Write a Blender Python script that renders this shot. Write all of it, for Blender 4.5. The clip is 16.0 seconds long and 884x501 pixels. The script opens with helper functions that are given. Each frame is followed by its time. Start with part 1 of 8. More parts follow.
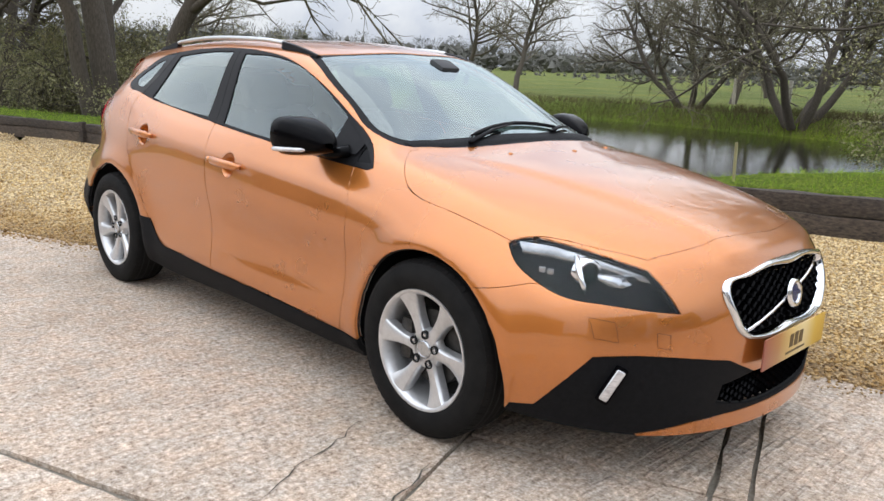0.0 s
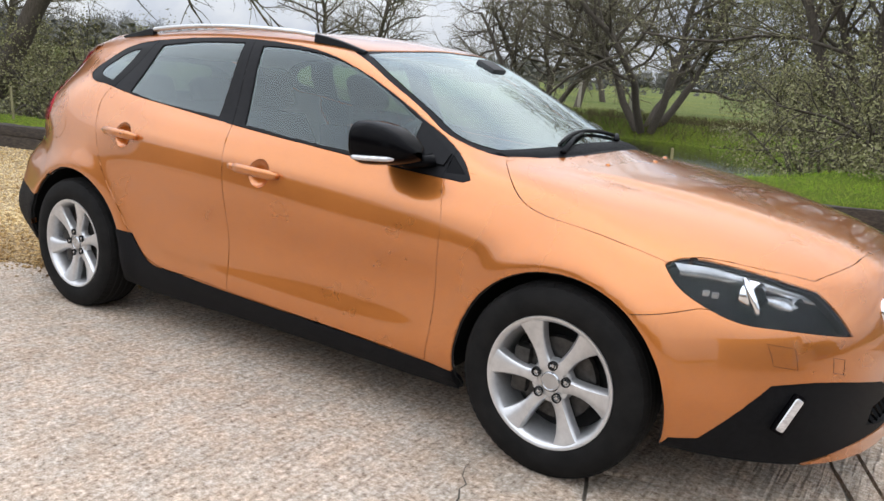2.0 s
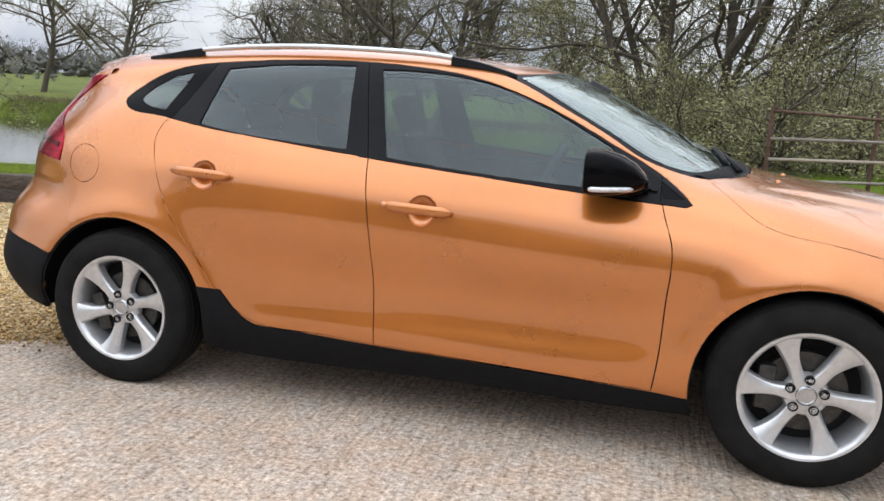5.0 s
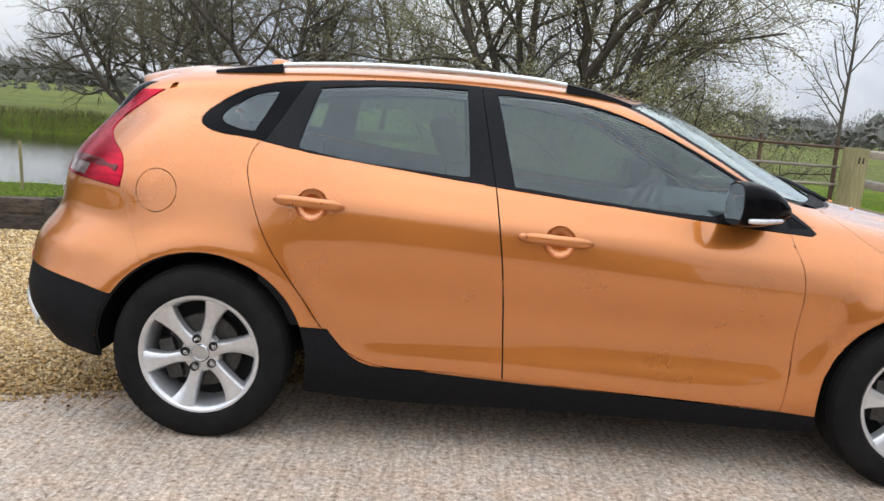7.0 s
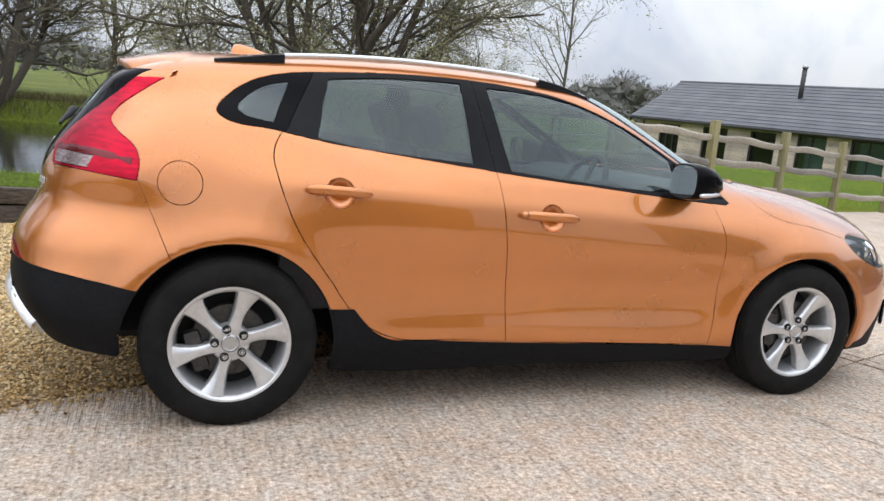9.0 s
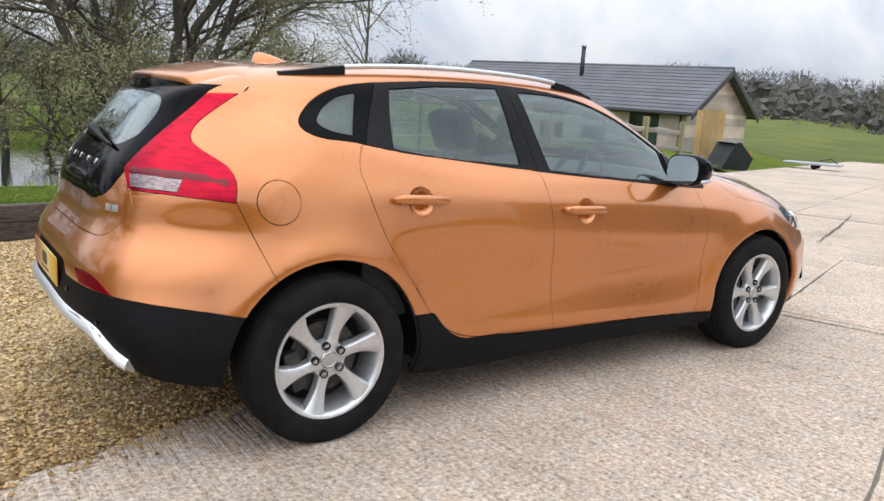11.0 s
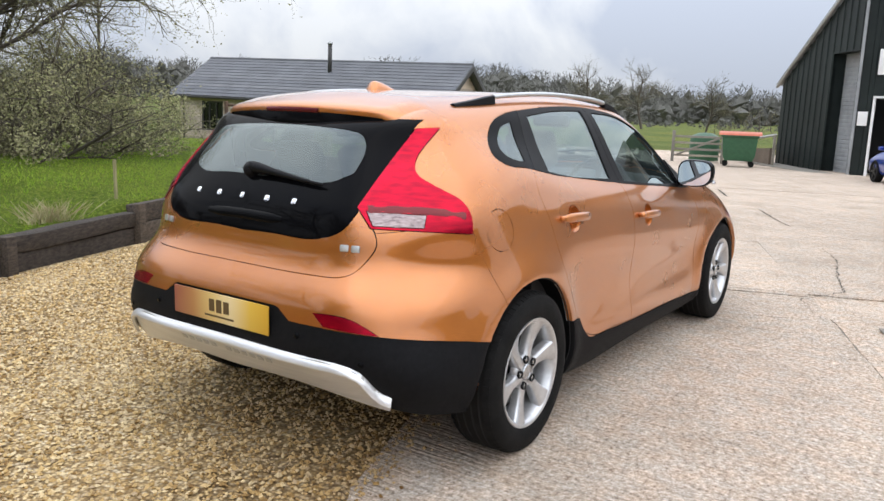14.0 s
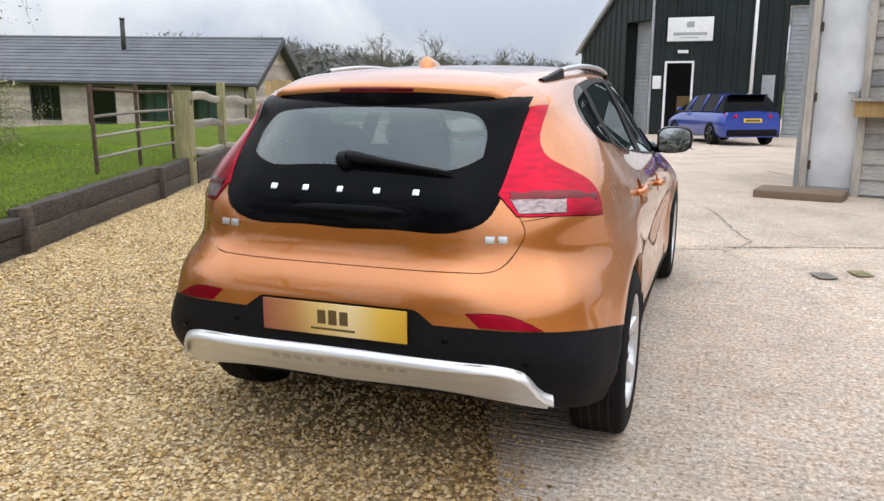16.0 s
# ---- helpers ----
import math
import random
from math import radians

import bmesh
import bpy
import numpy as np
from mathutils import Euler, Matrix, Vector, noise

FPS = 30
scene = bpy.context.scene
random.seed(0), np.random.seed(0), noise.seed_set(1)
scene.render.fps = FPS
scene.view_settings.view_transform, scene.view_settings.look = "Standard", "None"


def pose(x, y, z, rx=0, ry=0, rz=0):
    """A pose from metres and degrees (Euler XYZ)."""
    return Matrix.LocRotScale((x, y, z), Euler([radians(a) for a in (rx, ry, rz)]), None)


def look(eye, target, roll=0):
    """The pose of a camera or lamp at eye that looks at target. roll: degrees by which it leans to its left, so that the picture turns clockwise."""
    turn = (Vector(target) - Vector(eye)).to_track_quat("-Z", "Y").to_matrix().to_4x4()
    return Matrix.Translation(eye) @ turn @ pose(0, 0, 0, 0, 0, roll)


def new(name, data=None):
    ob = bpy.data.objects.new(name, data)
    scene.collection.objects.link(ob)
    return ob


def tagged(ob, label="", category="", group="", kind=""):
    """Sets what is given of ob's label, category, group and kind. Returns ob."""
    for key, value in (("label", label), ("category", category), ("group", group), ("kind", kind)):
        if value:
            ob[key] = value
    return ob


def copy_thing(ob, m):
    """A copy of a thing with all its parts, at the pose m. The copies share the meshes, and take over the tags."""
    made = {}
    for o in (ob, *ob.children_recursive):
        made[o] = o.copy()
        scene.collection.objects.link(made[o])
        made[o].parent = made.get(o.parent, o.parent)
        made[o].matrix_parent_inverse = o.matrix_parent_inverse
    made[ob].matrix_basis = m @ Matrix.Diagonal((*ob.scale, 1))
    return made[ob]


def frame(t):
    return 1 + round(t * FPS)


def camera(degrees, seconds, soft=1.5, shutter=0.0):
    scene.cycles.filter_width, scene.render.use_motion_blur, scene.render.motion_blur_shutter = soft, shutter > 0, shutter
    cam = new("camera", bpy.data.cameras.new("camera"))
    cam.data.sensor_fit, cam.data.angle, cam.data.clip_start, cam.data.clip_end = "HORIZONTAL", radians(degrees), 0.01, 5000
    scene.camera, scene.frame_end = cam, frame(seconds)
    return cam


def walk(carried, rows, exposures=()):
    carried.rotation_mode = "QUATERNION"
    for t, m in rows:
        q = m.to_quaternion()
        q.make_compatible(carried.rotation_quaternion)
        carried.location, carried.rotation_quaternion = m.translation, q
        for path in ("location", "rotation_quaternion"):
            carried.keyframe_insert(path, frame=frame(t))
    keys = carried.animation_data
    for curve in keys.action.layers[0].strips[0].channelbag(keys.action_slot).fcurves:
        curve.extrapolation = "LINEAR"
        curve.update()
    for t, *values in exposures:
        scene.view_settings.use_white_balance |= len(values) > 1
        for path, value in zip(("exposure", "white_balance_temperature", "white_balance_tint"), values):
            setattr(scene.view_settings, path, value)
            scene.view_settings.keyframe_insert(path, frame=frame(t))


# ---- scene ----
cam = camera(59.4, 16.0)
PATH = [
    (0, (4.528, -2.672, 1.283), (3.152, -1.290, 0.841), 2.38),
    (0.5, (4.285, -2.672, 1.288), (2.976, -1.227, 0.844), 2.81),
    (1, (4.061, -2.811, 1.281), (2.830, -1.297, 0.842), 3.48),
    (1.5, (3.845, -2.990, 1.278), (2.695, -1.411, 0.848), 4.00),
    (2, (3.611, -3.045, 1.248), (2.551, -1.404, 0.823), 4.11),
    (2.5, (3.375, -3.105, 1.246), (2.419, -1.400, 0.824), 3.90),
    (3, (3.132, -3.270, 1.237), (2.300, -1.501, 0.814), 3.52),
    (3.5, (2.897, -3.370, 1.211), (2.172, -1.552, 0.798), 3.06),
    (4, (2.613, -3.335, 1.220), (1.985, -1.480, 0.814), 2.90),
    (4.5, (2.347, -3.400, 1.226), (1.796, -1.518, 0.828), 2.85),
    (5, (2.065, -3.541, 1.230), (1.573, -1.640, 0.854), 2.77),
    (7.5, (0.616, -3.627, 1.238), (0.753, -1.658, 0.914), 4.37),
    (8, (0.352, -3.704, 1.256), (0.652, -1.757, 0.918), 4.46),
    (8.5, (0.061, -3.743, 1.257), (0.547, -1.835, 0.902), 4.69),
    (11, (-1.257, -3.325, 1.291), (-0.126, -1.720, 0.912), 3.13),
    (11.5, (-1.583, -3.228, 1.311), (-0.359, -1.693, 0.931), 2.85),
    (12, (-1.795, -3.030, 1.303), (-0.482, -1.570, 0.924), 2.67),
    (12.5, (-2.029, -2.848, 1.321), (-0.629, -1.470, 0.945), 2.49),
    (13, (-2.318, -2.697, 1.327), (-0.836, -1.407, 0.954), 2.53),
    (13.5, (-2.496, -2.491, 1.325), (-0.942, -1.286, 0.959), 2.30),
    (14, (-2.635, -2.234, 1.353), (-1.014, -1.121, 0.989), 1.84),
    (14.5, (-2.786, -1.974, 1.354), (-1.103, -0.959, 0.980), 1.32),
    (15, (-2.847, -1.702, 1.342), (-1.105, -0.798, 0.955), 0.72),
    (15.5, (-2.847, -1.422, 1.356), (-1.054, -0.634, 0.952), 0.25),
    (16, (-2.972, -1.147, 1.347), (-1.131, -0.489, 0.927), 0.02),
]
walk(cam, [(t, look(eye, target, roll)) for t, eye, target, roll in PATH])

# ---- world and light: a bright overcast sky ----
SUN_EL, SUN_AZ = 48.0, 215.0
world = bpy.data.worlds.new("overcast_sky")
scene.world = world
world.use_nodes = True
wn, wl = world.node_tree.nodes, world.node_tree.links
wn.clear()


def wnode(kind, **inputs):
    n = wn.new(kind)
    for k, v in inputs.items():
        n.inputs[k].default_value = v
    return n


w_out = wnode("ShaderNodeOutputWorld")
w_bg = wnode("ShaderNodeBackground", Strength=1.0)
w_sky = wn.new("ShaderNodeTexSky")
w_sky.sky_type, w_sky.sun_disc = "NISHITA", False
w_sky.sun_elevation, w_sky.sun_rotation = radians(SUN_EL), radians(SUN_AZ)
w_co = wn.new("ShaderNodeTexCoord")
w_sep = wn.new("ShaderNodeSeparateXYZ")
wl.new(w_co.outputs["Generated"], w_sep.inputs[0])
# the cloud deck is flattened towards the horizon by dividing by the height
w_h = wnode("ShaderNodeMath")
w_h.operation = "MAXIMUM"
w_h.inputs[1].default_value = 0.16
wl.new(w_sep.outputs["Z"], w_h.inputs[0])
w_div = wn.new("ShaderNodeVectorMath")
w_div.operation = "DIVIDE"
w_comb = wn.new("ShaderNodeCombineXYZ")
for k in "XYZ":
    wl.new(w_h.outputs[0], w_comb.inputs[k])
wl.new(w_co.outputs["Generated"], w_div.inputs[0])
wl.new(w_comb.outputs[0], w_div.inputs[1])
w_noise = wnode("ShaderNodeTexNoise", Scale=0.75, Detail=6.0, Roughness=0.55, Distortion=0.4)
wl.new(w_div.outputs[0], w_noise.inputs["Vector"])
w_ramp = wn.new("ShaderNodeValToRGB")
w_ramp.color_ramp.elements[0].position, w_ramp.color_ramp.elements[0].color = 0.38, (0.60, 0.66, 0.79, 1)
w_ramp.color_ramp.elements[1].position, w_ramp.color_ramp.elements[1].color = 0.60, (0.90, 0.93, 0.98, 1)
wl.new(w_noise.outputs["Fac"], w_ramp.inputs[0])
# an overcast sky is brighter overhead than at the horizon
w_grad = wnode("ShaderNodeMapRange")
w_grad.inputs["From Min"].default_value, w_grad.inputs["From Max"].default_value = 0.0, 1.0
w_grad.inputs["To Min"].default_value, w_grad.inputs["To Max"].default_value = 0.76, 3.0
wl.new(w_sep.outputs["Z"], w_grad.inputs["Value"])
w_scale = wn.new("ShaderNodeVectorMath")
w_scale.operation = "SCALE"
wl.new(w_ramp.outputs[0], w_scale.inputs[0])
wl.new(w_grad.outputs[0], w_scale.inputs["Scale"])
w_skys = wn.new("ShaderNodeVectorMath")
w_skys.operation = "SCALE"
w_skys.inputs["Scale"].default_value = 0.05
wl.new(w_sky.outputs[0], w_skys.inputs[0])
w_mix = wn.new("ShaderNodeMix")
w_mix.data_type = "RGBA"
w_mix.inputs["Factor"].default_value = 0.90
wl.new(w_skys.outputs[0], w_mix.inputs[6])
wl.new(w_scale.outputs[0], w_mix.inputs[7])
wl.new(w_mix.outputs[2], w_bg.inputs["Color"])
wl.new(w_bg.outputs[0], w_out.inputs[0])

sun = new("sun", bpy.data.lights.new("sun", "SUN"))
sun.data.energy, sun.data.angle, sun.data.color = 0.7, radians(90), (1.0, 0.98, 0.95)
sun.matrix_world = pose(0, 0, 20, 90 - SUN_EL, 0, 180 - SUN_AZ)
scene.view_settings.exposure = 0.15

# ---- materials ----
def material(name, color, rough=0.5, metal=0.0, **extra):
    m = bpy.data.materials.new(name)
    m.use_nodes = True
    b = m.node_tree.nodes["Principled BSDF"]
    b.inputs["Base Color"].default_value = (*color, 1)
    b.inputs["Roughness"].default_value, b.inputs["Metallic"].default_value = rough, metal
    for k, v in extra.items():
        b.inputs[k.replace("_", " ")].default_value = v
    return m


def nodes_of(m):
    return m.node_tree.nodes, m.node_tree.links, m.node_tree.nodes["Principled BSDF"]


def noise_node(m, scale, detail=4.0, rough=0.55, vec=None, stretch=None, coord="Object"):
    n, l, _ = nodes_of(m)
    t = n.new("ShaderNodeTexNoise")
    t.inputs["Scale"].default_value, t.inputs["Detail"].default_value, t.inputs["Roughness"].default_value = scale, detail, rough
    co = n.new("ShaderNodeTexCoord")
    src = co.outputs[coord]
    if stretch:
        mp = n.new("ShaderNodeMapping")
        mp.inputs["Scale"].default_value = stretch
        l.new(src, mp.inputs["Vector"])
        src = mp.outputs[0]
    l.new(src, t.inputs["Vector"])
    return t


def ramp_node(m, fac, stops):
    n, l, _ = nodes_of(m)
    r = n.new("ShaderNodeValToRGB")
    while len(r.color_ramp.elements) < len(stops):
        r.color_ramp.elements.new(0.5)
    for e, (p, c) in zip(r.color_ramp.elements, stops):
        e.position, e.color = p, (*c, 1) if len(c) == 3 else c
    l.new(fac, r.inputs[0])
    return r


def mix_node(m, a, b, fac, blend="MIX"):
    n, l, _ = nodes_of(m)
    x = n.new("ShaderNodeMix")
    x.data_type, x.blend_type = "RGBA", blend
    for sock, v in ((0, fac), (6, a), (7, b)):
        if isinstance(v, (int, float)):
            x.inputs[sock].default_value = v
        elif isinstance(v, tuple):
            x.inputs[sock].default_value = (*v, 1)
        else:
            l.new(v, x.inputs[sock])
    return x.outputs[2]


def bump_node(m, height, strength, distance=0.01, after=None):
    n, l, b = nodes_of(m)
    k = n.new("ShaderNodeBump")
    k.inputs["Strength"].default_value, k.inputs["Distance"].default_value = strength, distance
    l.new(height, k.inputs["Height"])
    if after is not None:
        l.new(after.outputs[0], k.inputs["Normal"])
    l.new(k.outputs[0], b.inputs["Normal"])
    return k


def varied(name, dark, light, scale, rough=0.7, metal=0.0, bump=0.0, bump_scale=None, stretch=None, coarse=None, spread=0.25, **extra):
    """A material with grain between two colours, coarse patches, and fine relief."""
    m = material(name, light, rough, metal, **extra)
    n, l, b = nodes_of(m)
    fine = noise_node(m, scale, 5, 0.6, stretch=stretch)
    r = ramp_node(m, fine.outputs["Fac"], [(0.5 - spread, dark), (0.5 + spread, light)])
    out = r.outputs[0]
    if coarse:
        c = noise_node(m, coarse, 3, 0.5)
        cr_ = ramp_node(m, c.outputs["Fac"], [(0.3, (0.72, 0.72, 0.72)), (0.7, (1.12, 1.12, 1.12))])
        out = mix_node(m, out, cr_.outputs[0], 1.0, "MULTIPLY")
    l.new(out, b.inputs["Base Color"])
    if bump:
        h = noise_node(m, bump_scale or scale * 1.7, 5, 0.65, stretch=stretch)
        bump_node(m, h.outputs["Fac"], bump)
    return m

# the car's materials
def car_paint():
    m = material("copper_metallic_paint", (0.62, 0.235, 0.062), 0.36, 0.70, Coat_Weight=1.0, Coat_Roughness=0.03, Coat_IOR=1.65)
    n, l, b = nodes_of(m)
    flake = noise_node(m, 900, 2, 0.7)
    r = ramp_node(m, flake.outputs["Fac"], [(0.35, (0.400, 0.127, 0.022)), (0.65, (0.625, 0.214, 0.041))])
    dust = noise_node(m, 2.2, 4, 0.6)
    dr = ramp_node(m, dust.outputs["Fac"], [(0.35, (0.94, 0.94, 0.94)), (0.7, (1.05, 1.05, 1.05))])
    l.new(mix_node(m, r.outputs[0], dr.outputs[0], 1.0, "MULTIPLY"), b.inputs["Base Color"])
    rr = ramp_node(m, dust.outputs["Fac"], [(0.3, (0.25, 0.25, 0.25)), (0.75, (0.34, 0.34, 0.34))])
    l.new(rr.outputs[0], b.inputs["Roughness"])
    return m


def thin_glass(name, tint, mirror=0.12, rough=0.015, dirt=0.03, peak=0.72):
    """A thin pane: what lies behind, tinted, under a mirror sheen that grows with the angle."""
    m = bpy.data.materials.new(name)
    m.use_nodes = True
    n, l = m.node_tree.nodes, m.node_tree.links
    n.clear()
    out, mix, tr, gl, fr = (n.new("ShaderNode" + k) for k in ("OutputMaterial", "MixShader", "BsdfTransparent", "BsdfGlossy", "LayerWeight"))
    tr.inputs["Color"].default_value = (*tint, 1)
    gl.inputs["Roughness"].default_value, gl.inputs["Color"].default_value = rough, (0.90, 1.0, 1.0, 1)
    fr.inputs["Blend"].default_value = 0.5
    steep, sheen = n.new("ShaderNodeMath"), n.new("ShaderNodeMath")
    steep.operation, steep.inputs[1].default_value = "POWER", 2.9
    sheen.operation, sheen.inputs[1].default_value, sheen.inputs[2].default_value = "MULTIPLY_ADD", peak - mirror, mirror
    l.new(fr.outputs["Facing"], steep.inputs[0])
    l.new(steep.outputs[0], sheen.inputs[0])
    film, df = n.new("ShaderNodeMixShader"), n.new("ShaderNodeBsdfDiffuse")
    df.inputs["Color"].default_value = (0.5, 0.52, 0.52, 1)
    film.inputs[0].default_value = dirt
    l.new(tr.outputs[0], film.inputs[1])
    l.new(df.outputs[0], film.inputs[2])
    l.new(sheen.outputs[0], mix.inputs[0])
    l.new(film.outputs[0], mix.inputs[1])
    l.new(gl.outputs[0], mix.inputs[2])
    l.new(mix.outputs[0], out.inputs[0])
    return m


PAINT = car_paint()
CLADDING = varied("textured_black_plastic", (0.004, 0.0042, 0.005), (0.009, 0.0092, 0.0105), 60, 0.58, bump=0.2, bump_scale=700, Specular_IOR_Level=0.10)
GLOSS_BLACK = material("gloss_black_plastic", (0.003, 0.003, 0.0035), 0.04, Specular_IOR_Level=0.055)
TRIM_BLACK = varied("satin_black_trim", (0.004, 0.004, 0.005), (0.008, 0.008, 0.009), 30, 0.45, Specular_IOR_Level=0.12)
# near-black that puts the shade of gaps and hollows into the colour
CAVITY_DARK = material("dark_cavity", (0.006, 0.006, 0.006), 0.9)
SIDE_GLASS = thin_glass("side_glass", (0.52, 0.63, 0.63), 0.055, dirt=0.008, peak=0.95)
REAR_GLASS = thin_glass("rear_glass", (0.30, 0.35, 0.36), 0.08, dirt=0.008, peak=0.95)
SCREEN_GLASS = thin_glass("windscreen_glass", (0.58, 0.70, 0.70), 0.12, dirt=0.012, peak=0.95)
LENS = thin_glass("clear_lens", (0.95, 0.96, 0.97), 0.015, dirt=0.001, peak=0.22)
CHROME = material("chrome", (0.82, 0.83, 0.85), 0.09, 1.0)
SILVER = varied("silver_paint", (0.52, 0.53, 0.54), (0.66, 0.67, 0.68), 90, 0.34, 0.75)
ALLOY = varied("alloy_wheel_lacquer", (0.50, 0.505, 0.515), (0.63, 0.635, 0.64), 40, 0.33, 0.72, Coat_Weight=0.4)
SKID = varied("brushed_silver_plastic", (0.66, 0.66, 0.66), (0.80, 0.80, 0.80), 6, 0.28, 0.6, stretch=(8, 0.6, 8))
RUBBER = varied("tyre_rubber", (0.006, 0.006, 0.006), (0.015, 0.0145, 0.014), 14, 0.75, bump=0.15, bump_scale=160, Specular_IOR_Level=0.10)
BRAKE = varied("dull_steel", (0.035, 0.034, 0.032), (0.09, 0.086, 0.082), 50, 0.5, 0.8)
RED_LENS = varied("red_lens", (0.30, 0.0005, 0.013), (0.54, 0.0010, 0.030), 14, 0.22, 0.8, stretch=(1, 1, 5), Coat_Weight=0.15, Coat_Roughness=0.02, Coat_IOR=1.4)
RED_DARK = material("deep_red_lens", (0.13, 0.001, 0.004), 0.2, 0.7, Coat_Weight=0.6, Coat_Roughness=0.02)
REVERSE = varied("clear_reversing_optic", (0.10, 0.07, 0.07), (0.48, 0.38, 0.37), 38, 0.22, 0.7, stretch=(1, 1, 4), Coat_Weight=0.5)
CLEAR_LAMP = varied("clear_lamp_optic", (0.45, 0.45, 0.47), (0.85, 0.85, 0.86), 55, 0.15, 0.6, stretch=(1, 1, 3))
LAMP_GREY = varied("lamp_reflector", (0.30, 0.31, 0.32), (0.62, 0.63, 0.64), 9, 0.22, 0.8)


def plate_gold(name, sign):
    """Gold, with a wine-red flush at one end and a pale middle."""
    m = material(name, (0.6, 0.4, 0.1), 0.32)
    n, l, b = nodes_of(m)
    co, sep = n.new("ShaderNodeTexCoord"), n.new("ShaderNodeSeparateXYZ")
    l.new(co.outputs["Object"], sep.inputs[0])
    k = n.new("ShaderNodeMath")
    k.operation, k.inputs[1].default_value, k.inputs[2].default_value = "MULTIPLY_ADD", sign * 1.9, 0.5
    l.new(sep.outputs["Y"], k.inputs[0])
    r = ramp_node(m, k.outputs[0], [(0.0, (0.30, 0.085, 0.055)), (0.22, (0.42, 0.20, 0.07)), (0.42, (0.66, 0.47, 0.17)), (0.62, (0.75, 0.60, 0.32)), (0.82, (0.66, 0.42, 0.06)), (1.0, (0.58, 0.33, 0.03))])
    l.new(r.outputs[0], b.inputs["Base Color"])
    return m


PLATE_GOLD = {True: plate_gold("gold_front_plate", 1), False: plate_gold("gold_rear_plate", -1)}
PLATE_MARK = material("plate_marking", (0.10, 0.06, 0.02), 0.5)
SEAT_CLOTH = varied("charcoal_seat_cloth", (0.018, 0.018, 0.02), (0.045, 0.045, 0.047), 120, 0.9, bump=0.3)
DASH = varied("dark_dashboard", (0.016, 0.016, 0.018), (0.03, 0.03, 0.032), 80, 0.6)
PALE_LINING = varied("pale_headlining", (0.50, 0.49, 0.46), (0.60, 0.59, 0.56), 60, 0.9)
MIRROR_GLASS = material("mirror_glass", (0.85, 0.87, 0.88), 0.01, 1.0)
BLUE_ENAMEL = material("blue_enamel", (0.02, 0.03, 0.10), 0.25)

# the place's materials
def concrete():
    m = material("weathered_concrete", (0.47, 0.43, 0.38), 0.92)
    n, l, b = nodes_of(m)
    grit = noise_node(m, 48, 5, 0.85)
    r = ramp_node(m, grit.outputs["Fac"], [(0.38, (0.215, 0.152, 0.106)), (0.45, (0.445, 0.362, 0.287)), (0.54, (0.560, 0.464, 0.378)), (0.62, (0.80, 0.70, 0.61))])
    patch = noise_node(m, 1.3, 5, 0.6)
    pr = ramp_node(m, patch.outputs["Fac"], [(0.30, (0.80, 0.79, 0.77)), (0.55, (1.0, 1.0, 1.0)), (0.75, (1.10, 1.08, 1.05))])
    warm = noise_node(m, 9, 4, 0.6)
    wr = ramp_node(m, warm.outputs["Fac"], [(0.38, (1.05, 0.99, 0.93)), (0.62, (0.97, 1.0, 1.02))])
    out = mix_node(m, r.outputs[0], pr.outputs[0], 1.0, "MULTIPLY")
    out = mix_node(m, out, wr.outputs[0], 1.0, "MULTIPLY")
    info = n.new("ShaderNodeObjectInfo")
    vr = ramp_node(m, info.outputs["Random"], [(0.0, (0.92, 0.92, 0.92)), (1.0, (1.05, 1.04, 1.03))])
    out = mix_node(m, out, vr.outputs[0], 1.0, "MULTIPLY")
    # dark specks and small stones showing
    vor = n.new("ShaderNodeTexVoronoi")
    vor.inputs["Scale"].default_value = 60
    co = n.new("ShaderNodeTexCoord")
    l.new(co.outputs["Object"], vor.inputs["Vector"])
    spots = ramp_node(m, vor.outputs["Distance"], [(0.0, (0.55, 0.51, 0.47)), (0.26, (1.0, 1.0, 1.0))])
    out = mix_node(m, out, spots.outputs[0], 0.8, "MULTIPLY")
    # brushed ridges across the slab and open grit between
    mp = n.new("ShaderNodeMapping")
    mp.inputs["Rotation"].default_value = (0, 0, radians(-20))
    mp.inputs["Scale"].default_value = (48, 4, 1)
    l.new(co.outputs["Object"], mp.inputs["Vector"])
    brush = n.new("ShaderNodeTexNoise")
    brush.inputs["Scale"].default_value, brush.inputs["Detail"].default_value = 1.0, 3
    l.new(mp.outputs[0], brush.inputs["Vector"])
    dirt = ramp_node(m, brush.outputs["Fac"], [(0.34, (0.80, 0.78, 0.76)), (0.48, (1.0, 1.0, 1.0)), (0.66, (1.08, 1.08, 1.07))])
    l.new(mix_node(m, out, dirt.outputs[0], 0.85, "MULTIPLY"), b.inputs["Base Color"])
    k1 = bump_node(m, brush.outputs["Fac"], 1.0, 0.022)
    bump_node(m, grit.outputs["Fac"], 0.7, 0.008, after=k1)
    return m


